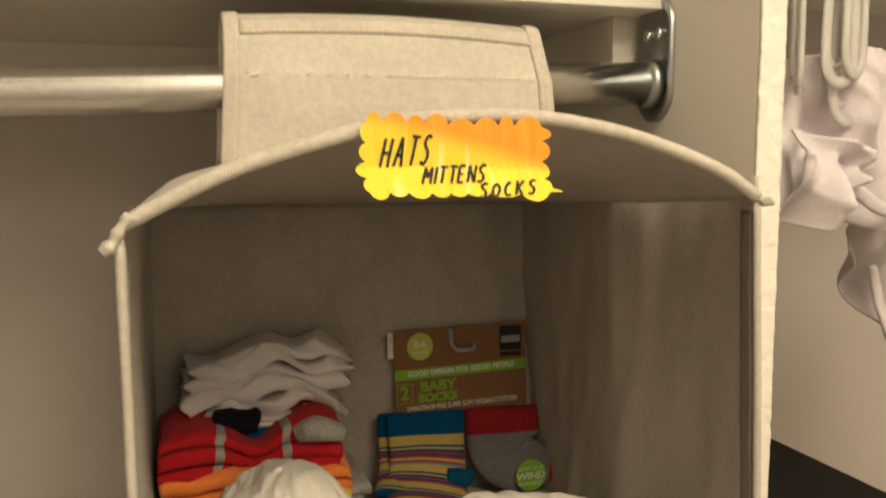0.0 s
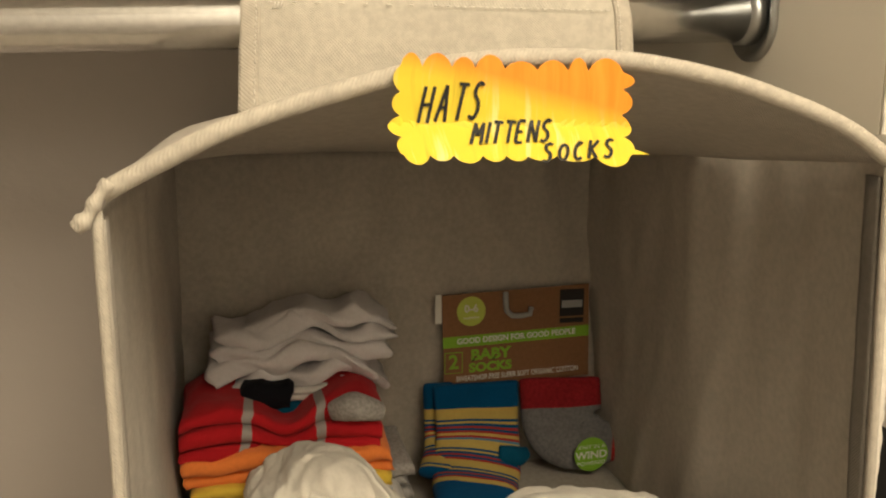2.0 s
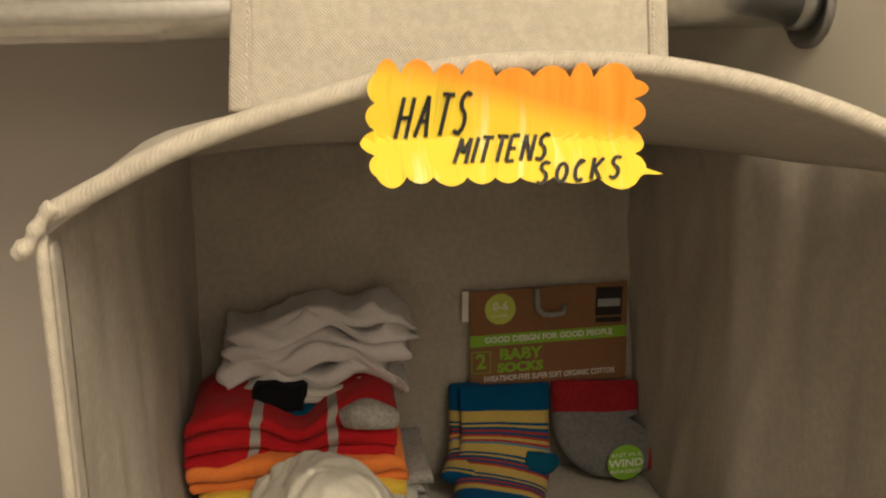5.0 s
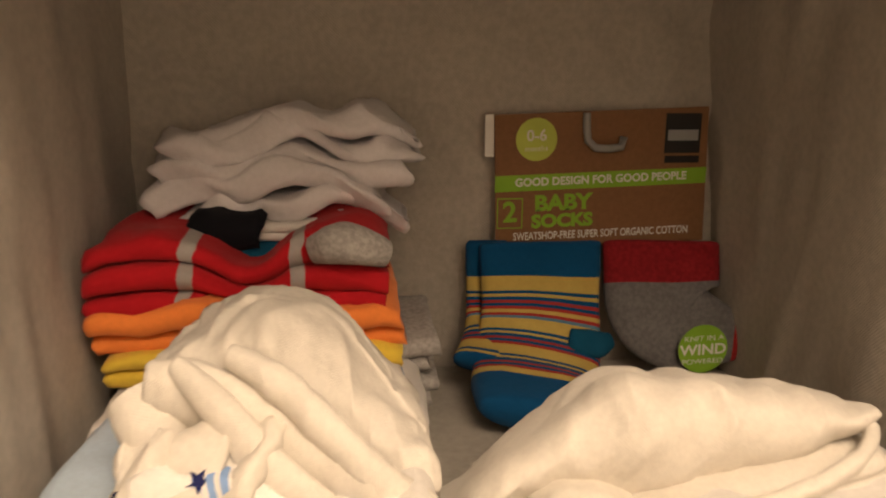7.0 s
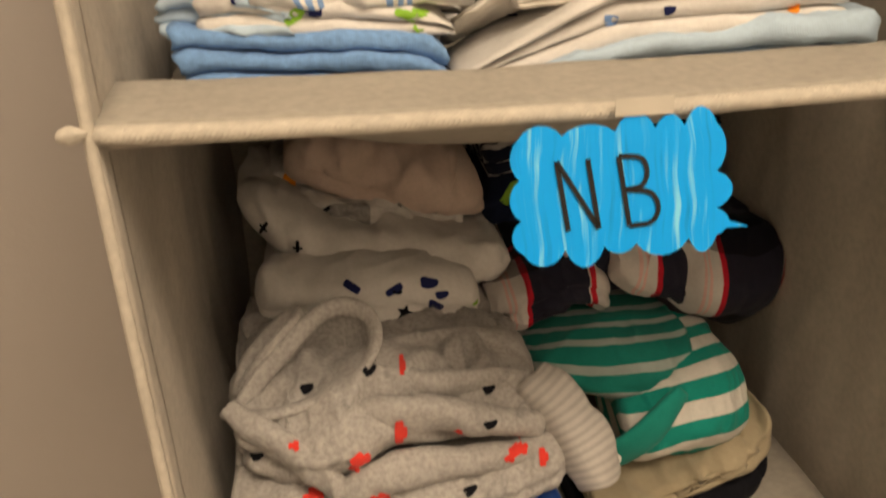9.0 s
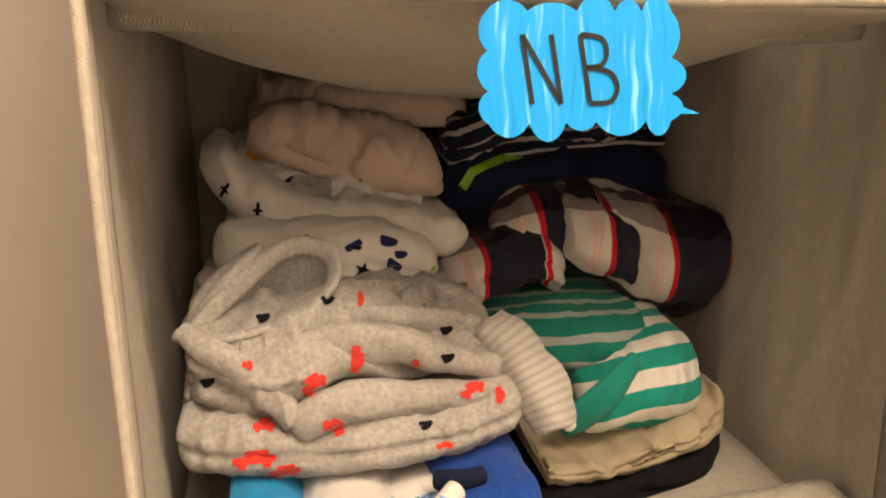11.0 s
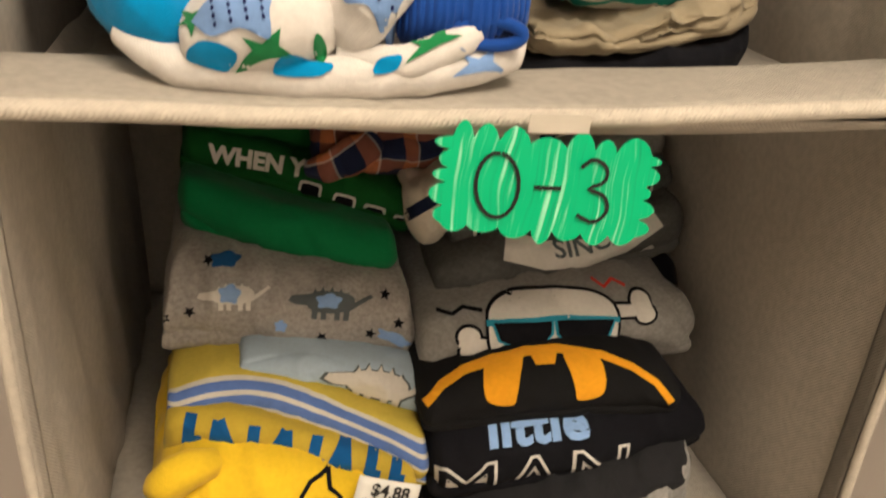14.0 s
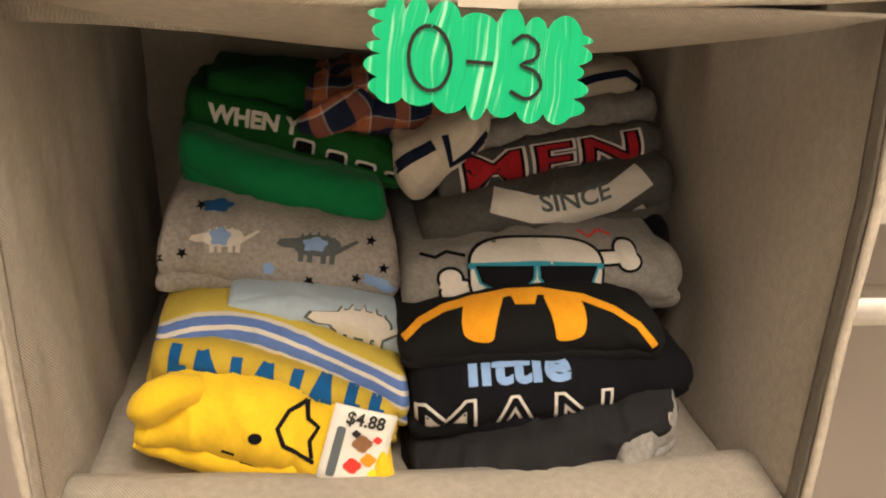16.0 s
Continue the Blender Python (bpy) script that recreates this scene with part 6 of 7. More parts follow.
def long_neck(w):
    """A stegosaur-like silhouette as polygons: body, neck and head, tail, legs, back plates."""
    out = [rounded(w * 0.62, w * 0.30, 0.85, 24, 0.05, 2)]
    out.append([(-w * 0.22, -w * 0.06), (-w * 0.18, w * 0.10), (-w * 0.52, w * 0.04), (-w * 0.56, -w * 0.03), (-w * 0.46, -w * 0.07)])
    out.append([(w * 0.2, -w * 0.06), (w * 0.52, w * 0.13), (w * 0.56, w * 0.10), (w * 0.24, -w * 0.12)][::-1])
    for x in (-0.2, -0.08, 0.1, 0.22):
        out.append([(w * (x - 0.035), -w * 0.24), (w * (x + 0.035), -w * 0.24), (w * (x + 0.04), -w * 0.08), (w * (x - 0.04), -w * 0.08)])
    for x in (-0.22, -0.12, 0.0, 0.12, 0.22):
        b0 = 0.13 - x * x
        out.append([(w * (x - 0.05), w * (b0 - 0.02)), (w * (x + 0.05), w * (b0 - 0.02)), (w * x, w * (b0 + 0.07))])
    return out


for x, z, w, mk, sp in ((0.056, 0.880, 0.032, "white_print", 0), (0.104, 0.877, 0.038, "slate_ink", -6), (0.046, 0.8615, 0.016, "blue_letter", -20)):
    printed(dn, "print", flat_bm(long_neck(w), 0.003), spot(x, z), M[mk], sp)
for x, z, w, h, mk, sp in ( (0.054, 0.8805, 0.010, 0.009, "blue_letter", 0), (0.103, 0.8775, 0.012, 0.007, "blue_letter", 0), (0.078, 0.868, 0.006, 0.006, "blue_letter", 0), (0.135, 0.862, 0.018, 0.006, "blue_letter", -25), (0.052, 0.893, 0.013, 0.007, "deep_blue", 0)):
    printed(dn, "print", flat_bm([rounded(w, h, 0.8, 26, 0.16, 5)], 0.003), spot(x, z), M[mk], sp, lift=0.0012 if w < 0.014 else 0.0007)
for x, z in ((0.034, 0.874), (0.022, 0.872), (0.044, 0.893), (0.098, 0.863), (0.123, 0.864), (0.138, 0.868), (0.132, 0.879)):
    printed(dn, "star", flat_bm([star(0.0032)], 0.003), spot(x, z), M["black_cotton"], x * 1000)
lb = stacked("shirt", [(0.057, 0.849, 0.856), (0.08, 0.842, 0.857), (0.11, 0.836, 0.856), (0.147, 0.828, 0.849)], "sky_cotton", "pale blue shirt with white shapes, folded", seed=145)
printed(lb, "print", flat_bm([[(x * 1.04, y * 1.08) for x, y in p] for p in long_neck(0.050)], 0.003), spot(0.125, 0.8465), M["slate_ink"], -12)
printed(lb, "print", flat_bm(long_neck(0.048), 0.003), spot(0.125, 0.8468), M["white_print"], -12, lift=0.0012)
stacked("shirt", [(0.023, 0.828, 0.848), (0.05, 0.830, 0.853), (0.08, 0.827, 0.850), (0.115, 0.814, 0.840), (0.148, 0.800, 0.831)], "yellow_stripe", "yellow shirt with blue and white stripes, folded", seed=146, sway=0.002, rough=0.001, nose=1.2)
le = stacked("shirt", [(0.022, 0.820, 0.842), (0.06, 0.816, 0.840), (0.10, 0.808, 0.832), (0.142, 0.800, 0.818)], "mustard", "mustard yellow shirt with tall blue letters", seed=147)
for x, w, sp in ((0.034, 0.012, 0), (0.049, 0.016, 12), (0.063, 0.008, 0), (0.076, 0.016, -8), (0.091, 0.011, -6), (0.104, 0.015, -6), (0.118, 0.011, -6), (0.130, 0.010, -6)):
    printed(le, "print", flat_bm([stroke([(-w / 2.4, -0.012), (0.0, 0.012)], 0.0055), stroke([(0.0, 0.012), (w / 2.4, -0.012)], 0.0055)] if sp > 5 or w > 0.013 else [stroke([(0, -0.012), (0, 0.012)], 0.0055), stroke([(0, 0.0), (w / 2, 0.0)], 0.0045)], 0.003), spot(x, 0.833 - (x - 0.03) * 0.17), M["deep_blue"], sp - 8)
ys = stacked("sleepsuit", [(0.016, 0.800, 0.816), (0.026, 0.794, 0.824), (0.042, 0.786, 0.831), (0.075, 0.780, 0.827), (0.105, 0.777, 0.818), (0.138, 0.776, 0.808)], "yellow_cotton", "bright yellow sleepsuit with black stitched lines and price tag", "sleepsuit", 148, depth=0.12, sway=0.003, rough=0.002, nose=1.1)
add_bm("foot", sweep_bm([(0.046, 0.466, 0.827, 0.007, 0.006), (0.035, 0.460, 0.830, 0.009, 0.008), (0.026, 0.459, 0.825, 0.0095, 0.008), (0.021, 0.462, 0.816, 0.007, 0.005)], (0.3, -0.3, 0.9), 40, 22, 0.002, 0.001, 149), M["yellow_cotton"], ys, "yellow sleepsuit foot hanging out")
for pts, at, w in (([(0.0, 0.012), (-0.008, 0.008), (-0.013, 0.0), (-0.010, -0.008), (-0.002, -0.013), (0.004, -0.016)], (0.098, 0.812), 0.0022),
                   ([(0.0, 0.012), (0.001, 0.004), (0.006, 0.0), (0.002, -0.006), (0.003, -0.014)], (0.098, 0.812), 0.0022),
                   ([(-0.02, 0.0), (-0.010, -0.004), (0.0, -0.005), (0.012, -0.010)], (0.085, 0.799), 0.0016), ([(-0.003, 0.001), (0.003, -0.001)], (0.060, 0.803), 0.0015)):
    printed(ys, "stitched_line", flat_bm([stroke(pts, w)], 0.003), spot(*at), M["black_cotton"], 0)
printed(ys, "stitched_dot", flat_bm([rounded(0.0065, 0.0055, 1.0, 20)], 0.003), spot(0.0745, 0.809), M["black_cotton"])
tag = garment("price_tag", (0.124, 0.452, 0.795), "white card price tag pinned to yellow sleepsuit", "price tag")


def tag_point(a, b):
    """On the tag's face: a to its right, b up it."""
    return Vector((0.121, 0.4425, 0.810)) + Vector((0.94, -0.05, -0.24)) * a + Vector((0.26, 0.34, 0.90)) * b + Vector((0, -0.8, 0.3)) * (0.0015 * math.cos(a * 90))


def tag_flat(name, polys, mat, lift, owner):
    bm = flat_bm(polys, 0.006)
    for v in bm.verts:
        v.co = tag_point(v.co.x, v.co.y) + Vector((0, -0.9, 0.4)) * lift
    return add_bm(name, bm, mat, owner, "", False)


face = sheet(lambda u, v: tag_point((u - 0.5) * 0.031, (v - 0.5) * 0.036), 8, 8, 0.0006)
tc = add_bm("tag_card", face, M["paper"], tag, "glossy white card")
bm = text_bm("$4.88", 0.0085, 0.05, 0.0002)
for v in bm.verts:
    v.co = tag_point(v.co.x + 0.001, v.co.y + 0.0125) + Vector((0, -0.9, 0.4)) * 0.0012
add_bm("lettering", bm, M["black_ink"], tc, "", False)
tag_flat("brand_bar", [[(x - 0.0095, y - 0.004) for x, y in rounded(0.0045, 0.024, 0.25, 16)]], M["slate_ink"], 0.0012, tc)
for x, y, w, mk in ((0.002, 0.002, 0.009, "kraft"), (0.009, 0.005, 0.004, "red_print"), (0.007, -0.005, 0.007, "orange_print"), (0.0, -0.009, 0.008, "red_print"), (0.011, -0.011, 0.005, "yellow_ink"), (-0.002, 0.006, 0.004, "black_ink")):
    tag_flat("print", [[(a + x, b + y) for a, b in rounded(w, w * 0.8, 0.8, 18, 0.15, 4)]], M[mk], 0.0012, tc)

# right stack
aa = stacked("jacket", [(0.175, 0.920, 0.940), (0.22, 0.926, 0.954), (0.27, 0.934, 0.962), (0.305, 0.938, 0.964)], "cream_felt", "cream fleece jacket with thick navy trim, folded", "jacket", 150, depth=0.08, sway=0.004)
printed(aa, "trim", flat_bm([stroke([(-0.03, -0.012), (-0.01, -0.002), (0.01, 0.006), (0.03, 0.010), (0.04, 0.004), (0.036, -0.004), (0.02, -0.006)], 0.005)], 0.003), spot(0.262, 0.950), M["navy_cotton"], 0)
co = pad("collar_shirt", [(0.146, 0.558, 0.918, 0.008), (0.158, 0.551, 0.912, 0.016), (0.176, 0.556, 0.920, 0.016), (0.200, 0.572, 0.930, 0.010)], 0.07, M["cream_felt"], "cream shirt with navy and grey collar trim", "shirt", 151, "folded shirts", sway=0.003)
printed(co, "trim", flat_bm([stroke([(-0.02, -0.004), (-0.008, 0.004), (0.006, 0.012)], 0.0065)], 0.003), (0.160, 0.55, 0.916), M["navy_cotton"], 0)
printed(co, "trim", flat_bm([stroke([(0.0, 0.012), (0.004, -0.004), (0.016, 0.004), (0.026, 0.016)], 0.004)], 0.003), (0.172, 0.55, 0.922), M["navy_cotton"], 0)
stacked("shirt", [(0.185, 0.906, 0.926), (0.24, 0.916, 0.938), (0.312, 0.926, 0.950)], "mid_marl", "mid grey marl shirt folded", seed=152, depth=0.09)
mm = stacked("shirt", [(0.172, 0.890, 0.908), (0.22, 0.900, 0.922), (0.27, 0.908, 0.930), (0.312, 0.912, 0.932)], "dark_marl", "dark grey shirt with dark red outlined block letters", seed=153, depth=0.10)
for bold, mk, up in ((0.0022, "white_print", 0.0007), (0.0012, "black_cotton", 0.0012), (0.0002, "red_letter", 0.0017)):
    printed(mm, "lettering", text_bm("MEN", 0.0255, 0.003, bold, 1.98, 0.0, 1.16), spot(0.2400, 0.9140), M[mk], 10.5, lift=up)
si = stacked("shirt", [(0.160, 0.868, 0.890), (0.20, 0.868, 0.898), (0.25, 0.873, 0.908), (0.312, 0.886, 0.918)], "dark_marl", "dark grey marl shirt with pale lettered banner", seed=154, depth=0.11)
printed(si, "banner", flat_bm([stroke([(-0.046, 0.0045), (-0.024, -0.0035), (0.0, -0.0055), (0.024, -0.001), (0.046, 0.011)], 0.016)], 0.003), spot(0.247, 0.897), M["white_print"], 6)
printed(si, "lettering", text_bm("SINCE", 0.0145, 0.003, 0.0003, 1.1), spot(0.249, 0.8965), M["slate_ink"], 12, lift=0.0013, arc=-5.0)
for x, z, w, sp in ((0.196, 0.8785, 0.030, 4), (0.234, 0.8800, 0.013, 30), (0.262, 0.8845, 0.011, 35), (0.288, 0.8905, 0.014, 40)):
    printed(si, "print", flat_bm([rounded(w, 0.008, 0.4, 16)], 0.003), spot(x, z), M["white_print"], sp)
sk = stacked("shirt", [(0.147, 0.8425, 0.8675), (0.18, 0.8405, 0.8725), (0.23, 0.8405, 0.8765), (0.27, 0.8415, 0.8775), (0.300, 0.8445, 0.8735)], "mid_marl", "grey marl shirt with white rounded print and dark glasses shape", seed=155, nose=1.3, sway=0.0015, fore=-0.01)
DOME = [(0.0350 * math.copysign(abs(math.cos(a)) ** 0.62, math.cos(a)), 0.0185 * math.copysign(abs(math.sin(a)) ** 0.62, math.sin(a))) for a in [k * math.tau / 44 for k in range(44)]]
LENS = [(-0.0155, 0.0055), (0.0155, 0.0055), (0.0150, -0.0010), (0.0110, -0.0055), (-0.0060, -0.0060), (-0.0125, -0.0030)]
for bone in ([(0.0, 0.0), (0.013, 0.0010), (0.024, 0.0028)], [(-0.018, 0.0020), (-0.009, -0.0002), (0.0, -0.0015)]):
    at = spot(0.2480, 0.8700, -0.010) if bone[0][0] == 0.0 else spot(0.1840, 0.8595, -0.010)
    ends = ((0.0175, 0.0058), (0.0200, -0.0012)) if bone[0][0] == 0.0 else ((-0.0130, 0.0038), (-0.0120, -0.0032))
    for grow, mk, up in ((0.0032, "black_cotton", 0.0007), (0.0, "white_print", 0.0012)):
        printed(sk, "print", flat_bm([stroke(bone, 0.0062 + grow)], 0.003), at, M[mk], 0, lift=up)
        for ex, ez in ends:
            printed(sk, "print", flat_bm([[(ex + p, ez + q) for p, q in rounded(0.0115 + grow, 0.0092 + grow, 1.0, 22)]], 0.003), at, M[mk], 0, lift=up + 0.0002)
printed(sk, "print", flat_bm([stroke([(-0.020, 0.002), (-0.012, 0.0), (-0.006, 0.003), (0.004, 0.001)], 0.0018)], 0.003), spot(0.1760, 0.8705, -0.01), M["black_cotton"], 0)
printed(sk, "print", flat_bm([stroke([(-0.008, 0.002), (-0.003, -0.002), (0.002, 0.002), (0.008, -0.001)], 0.0016)], 0.003), spot(0.2520, 0.8805, -0.01), M["red_print"], 0)
printed(sk, "print", flat_bm([[(p * 1.045, q * 1.08) for p, q in DOME]], 0.003), spot(0.2170, 0.8645, -0.01), M["black_cotton"], 0, lift=0.0016)
printed(sk, "print", flat_bm([DOME], 0.003), spot(0.2170, 0.8645, -0.01), M["white_print"], 0, lift=0.0021)
printed(sk, "print", flat_bm([stroke([(-0.036, 0.0), (0.0, 0.0012), (0.036, 0.0)], 0.0030)], 0.003), spot(0.2170, 0.8672, -0.01), M["cyan_ink"], 0, lift=0.0025)
for x, flip in ((0.1998, 1), (0.2342, -1)):
    printed(sk, "print", flat_bm([[(flip * p * 1.10, q * 1.18) for p, q in LENS][::flip]], 0.003), spot(x, 0.8632, -0.01), M["cyan_ink"], 0, lift=0.0027)
    printed(sk, "print", flat_bm([[(flip * p, q) for p, q in LENS][::flip]], 0.003), spot(x, 0.8632, -0.01), M["black_cotton"], 0, lift=0.0032)
bt = stacked("shirt", [(0.143, 0.8255, 0.8425), (0.165, 0.8225, 0.8495), (0.20, 0.8215, 0.8545), (0.24, 0.8215, 0.8555), (0.265, 0.8225, 0.8515), (0.279, 0.8265, 0.8445)], "charcoal", "black shirt with amber rounded shapes, folded", seed=157, sway=0.001, rough=0.0006, nose=1.4, fore=-0.018)
top = [(0.1450, 0.8440), (0.1530, 0.8500), (0.1640, 0.8545), (0.180, 0.8580), (0.198, 0.8605), (0.215, 0.8610), (0.2367, 0.8585), (0.2520, 0.8540), (0.2640, 0.8480), (0.2730, 0.8395)]
printed(bt, "print", flat_bm([stroke([(x - 0.215, (z - 0.850) * 1.30) for x, z in top], 0.0037)], 0.003), spot(0.215, 0.8455, -0.018), M["bat_orange"], 0)
WING = [(-0.0100, -0.0010), (-0.0085, -0.0075), (-0.0030, -0.0105), (0.0050, -0.0105), (0.0068, -0.0040), (0.0085, 0.0030), (0.0110, 0.0120), (0.0, 0.0115), (-0.0080, 0.0085)]
for x, flip in ((0.1835, 1), (0.2275, -1)):
    printed(bt, "print", flat_bm([[(flip * p, q) for p, q in [tuple(w) for w in spline([list(w) for w in WING + WING[:1]], 36)][:-1]][::flip]], 0.003), spot(x, 0.8460, -0.018), M["bat_orange"], 0)
printed(bt, "print", flat_bm([[(-0.0080, 0.0070), (-0.0050, 0.0), (0.0050, 0.0), (0.0080, 0.0070)]], 0.003), spot(0.2065, 0.8515, -0.018), M["bat_orange"], 0)
li = stacked("shirt", [(0.148, 0.796, 0.834), (0.19, 0.796, 0.836), (0.24, 0.799, 0.836), (0.28, 0.806, 0.838), (0.298, 0.814, 0.832)], "black_cotton", "black shirt with blue and white lettering, folded", seed=158, nose=1.3, sway=0.0015, fore=-0.004)
printed(li, "lettering", text_bm("little", 0.0225, 0.003, 0.0010, 1.16, 0.0, 1.08), spot(0.2035, 0.8305, -0.004), M["blue_letter"], 2)
printed(li, "lettering", text_bm("MAN", 0.037, 0.003, 0.0010, 1.22, 0.0, 1.12), spot(0.2010, 0.8090, -0.004), M["white_print"], 3)
printed(li, "lettering", text_bm("MAN", 0.037, 0.003, -0.0004, 1.22, 0.0, 1.12), spot(0.2010, 0.8090, -0.004), M["black_cotton"], 3, lift=0.0013)
stacked("sweatshirt", [(0.150, 0.774, 0.790), (0.18, 0.774, 0.797), (0.22, 0.775, 0.803), (0.25, 0.782, 0.812), (0.286, 0.794, 0.826)], "sweat_grey", "charcoal fleece sweatshirt folded in front", "sweatshirt", 159, sway=0.005, rough=0.003, nose=1.5, depth=0.12)
stacked("shirt", [(0.252, 0.778, 0.800), (0.27, 0.784, 0.812), (0.288, 0.792, 0.822)], "mid_marl", "grey shirt hem at the foot of the stack", seed=160, depth=0.08)
pad("shirt", [(0.285, 0.535, 0.845, 0.03), (0.30, 0.530, 0.85, 0.035), (0.308, 0.535, 0.85, 0.03)], 0.10, M["black_cotton"], "black shirt pushed behind the stack", "shirt", 161, "folded shirts")

# ---------------------------------------------------------------- paper signs
# Orange upper part holds both marker colour and a painted shadow.
M["yellow_marker"] = marker("yellow_marker", (0.80, 0.60, 0.03), (0.84, 0.74, 0.26), 260.0, ((0.76, 0.27, 0.008), 0.0535))
M["blue_marker"] = marker("blue_marker", (0.004, 0.36, 0.95), (0.22, 0.66, 0.95), 400.0)
M["green_marker"] = marker("green_marker", (0.012, 0.46, 0.19), (0.36, 0.78, 0.54), 520.0)
M["tape"] = plain("clear_tape", (0.62, 0.57, 0.48), 0.25)


def scallop(w, h, nx, ny, bump_size, seed=0, tip=0.0):
    """A cloud-edged card outline, counter-clockwise from the lower left."""
    rng = random.Random(seed)
    out = []
    sides = [((-w / 2, -h / 2), (w / 2, -h / 2), nx), ((w / 2, -h / 2), (w / 2, h / 2), ny), ((w / 2, h / 2), (-w / 2, h / 2), nx), ((-w / 2, h / 2), (-w / 2, -h / 2), ny)]
    for (x0, y0), (x1, y1), n in sides:
        L = math.hypot(x1 - x0, y1 - y0)
        tx, ty = (x1 - x0) / L, (y1 - y0) / L
        cuts = [0.0]
        for k in range(n):
            cuts.append(cuts[-1] + rng.uniform(0.65, 1.35))
        cuts = [c / cuts[-1] for c in cuts]
        for k in range(n):
            s = bump_size * rng.uniform(0.45, 1.25)
            for j in range(8):
                f = cuts[k] + (cuts[k + 1] - cuts[k]) * j / 8
                b = math.sin(math.pi * j / 8) ** 0.7 * s
                out.append((x0 + tx * f * L + ty * b, y0 + ty * f * L - tx * b))
    if tip:
        i = min(range(len(out)), key=lambda q: -out[q][0] + out[q][1] * 0.6)
        out[i] = (out[i][0] + tip, out[i][1] - tip * 0.2)
    return out


def sign(name, label, outline, place, mat, strokes, pen):
    """A coloured card: place(a, b) gives the point of the card's face."""
    c = place(0, 0)
    s = thing(name, c, label, "paper sign", "paper signs")
    bm = flat_bm([outline], 0.005)
    uv = bm.loops.layers.uv.verify()
    for f in bm.faces:
        for l in f.loops:
            l[uv].uv = (l.vert.co.x + 0.06, l.vert.co.y + 0.03)
    ext = bmesh.ops.extrude_face_region(bm, geom=bm.faces[:])
    new_verts = {g for g in ext["geom"] if isinstance(g, bmesh.types.BMVert)}
    for v in bm.verts:
        back = v not in new_verts
        a, b = v.co.x, v.co.y
        v.co = Vector(place(a, b)) + Vector((0, 0.0006 if back else 0.0, 0))
    card_ = add_bm("card", bm, mat, s, "", False)
    for pts in strokes:
        sb = flat_bm([stroke(pts, pen)], 0.004)
        for v in sb.verts:
            v.co = Vector(place(v.co.x, v.co.y)) + Vector((0, -0.0007, 0.0002))
        add_bm("pen_stroke", sb, M["black_ink"], card_, "", False)
    return s


def letters(word, x, y, size, slant=0.15, rise=0.0, step=0.72, wide=1.0):
    """Hand-drawn capitals as strokes."""
    forms = {"H": [[(0, 0), (0, 1)], [(0.5, 0), (0.5, 1)], [(0, 0.5), (0.5, 0.52)]], "A": [[(0, 0), (0.27, 1)], [(0.27, 1), (0.55, 0)], [(0.1, 0.38), (0.46, 0.4)]],
             "T": [[(0, 1), (0.6, 0.98)], [(0.3, 1), (0.3, 0)]], "S": [[(0.5, 0.92), (0.3, 1.0), (0.1, 0.86), (0.14, 0.65), (0.38, 0.48), (0.44, 0.22), (0.25, 0.0), (0.0, 0.1)]],
             "M": [[(0, 0), (0.05, 1)], [(0.05, 1), (0.3, 0.4)], [(0.3, 0.4), (0.55, 1)], [(0.55, 1), (0.6, 0)]], "I": [[(0.15, 0), (0.15, 1)]],
             "E": [[(0, 0), (0, 1)], [(0, 1), (0.42, 1.0)], [(0, 0.52), (0.36, 0.52)], [(0, 0), (0.42, 0.02)]], "N": [[(0, 0), (0, 1)], [(0, 1), (0.5, 0)], [(0.5, 0), (0.5, 1)]],
             "O": [[(0.28 + 0.26 * math.cos(a * math.tau / 14), 0.45 + 0.42 * math.sin(a * math.tau / 14)) for a in range(15)]], "C": [[(0.45, 0.85), (0.25, 0.95), (0.05, 0.6), (0.08, 0.2), (0.28, 0.0), (0.48, 0.12)]],
             "K": [[(0, 0), (0, 1)], [(0.5, 1), (0.02, 0.45)], [(0.1, 0.52), (0.5, 0)]],
             "B": [[(0, 0), (0, 1)], [(0, 1), (0.35, 0.95), (0.42, 0.75), (0.3, 0.56), (0.02, 0.52)], [(0.02, 0.52), (0.42, 0.45), (0.52, 0.22), (0.36, 0.02), (0, 0)]],
             "0": [[(0.3 + 0.34 * math.cos(a * math.tau / 18 + 1.5) + 0.02 * a / 18, 0.5 + 0.5 * math.sin(a * math.tau / 18 + 1.5)) for a in range(19)]],
             "-": [[(0.1, 0.5), (0.55, 0.52)]], "3": [[(0.05, 0.85), (0.25, 1.0), (0.48, 0.88), (0.46, 0.66), (0.2, 0.53), (0.48, 0.44), (0.56, 0.2), (0.34, 0.0), (0.05, 0.1)]]}
    out = []
    for i, ch in enumerate(word):
        w = step * size * (0.5 if ch == "I" else 1.0)
        for st in forms[ch]:
            pts = [(x + (px * wide + slant * (py - 0.5)) * size, y + py * size) for px, py in st]
            out.append([tuple(q) for q in spline(pts, 20)] if len(pts) > 3 else pts)
        x += w
        y += rise * w
    return out


def lean_place(cx, cz, cy, spin, curl, lift=0.0):
    c, s = math.cos(radians(spin)), math.sin(radians(spin))

    def place(a, b):
        x, z = a * c - b * s, a * s + b * c
        t = max(0.0, -b - 0.002)
        return (cx + x, cy - curl * t + lift * b, cz + z + 0.5 * curl * t)
    return place


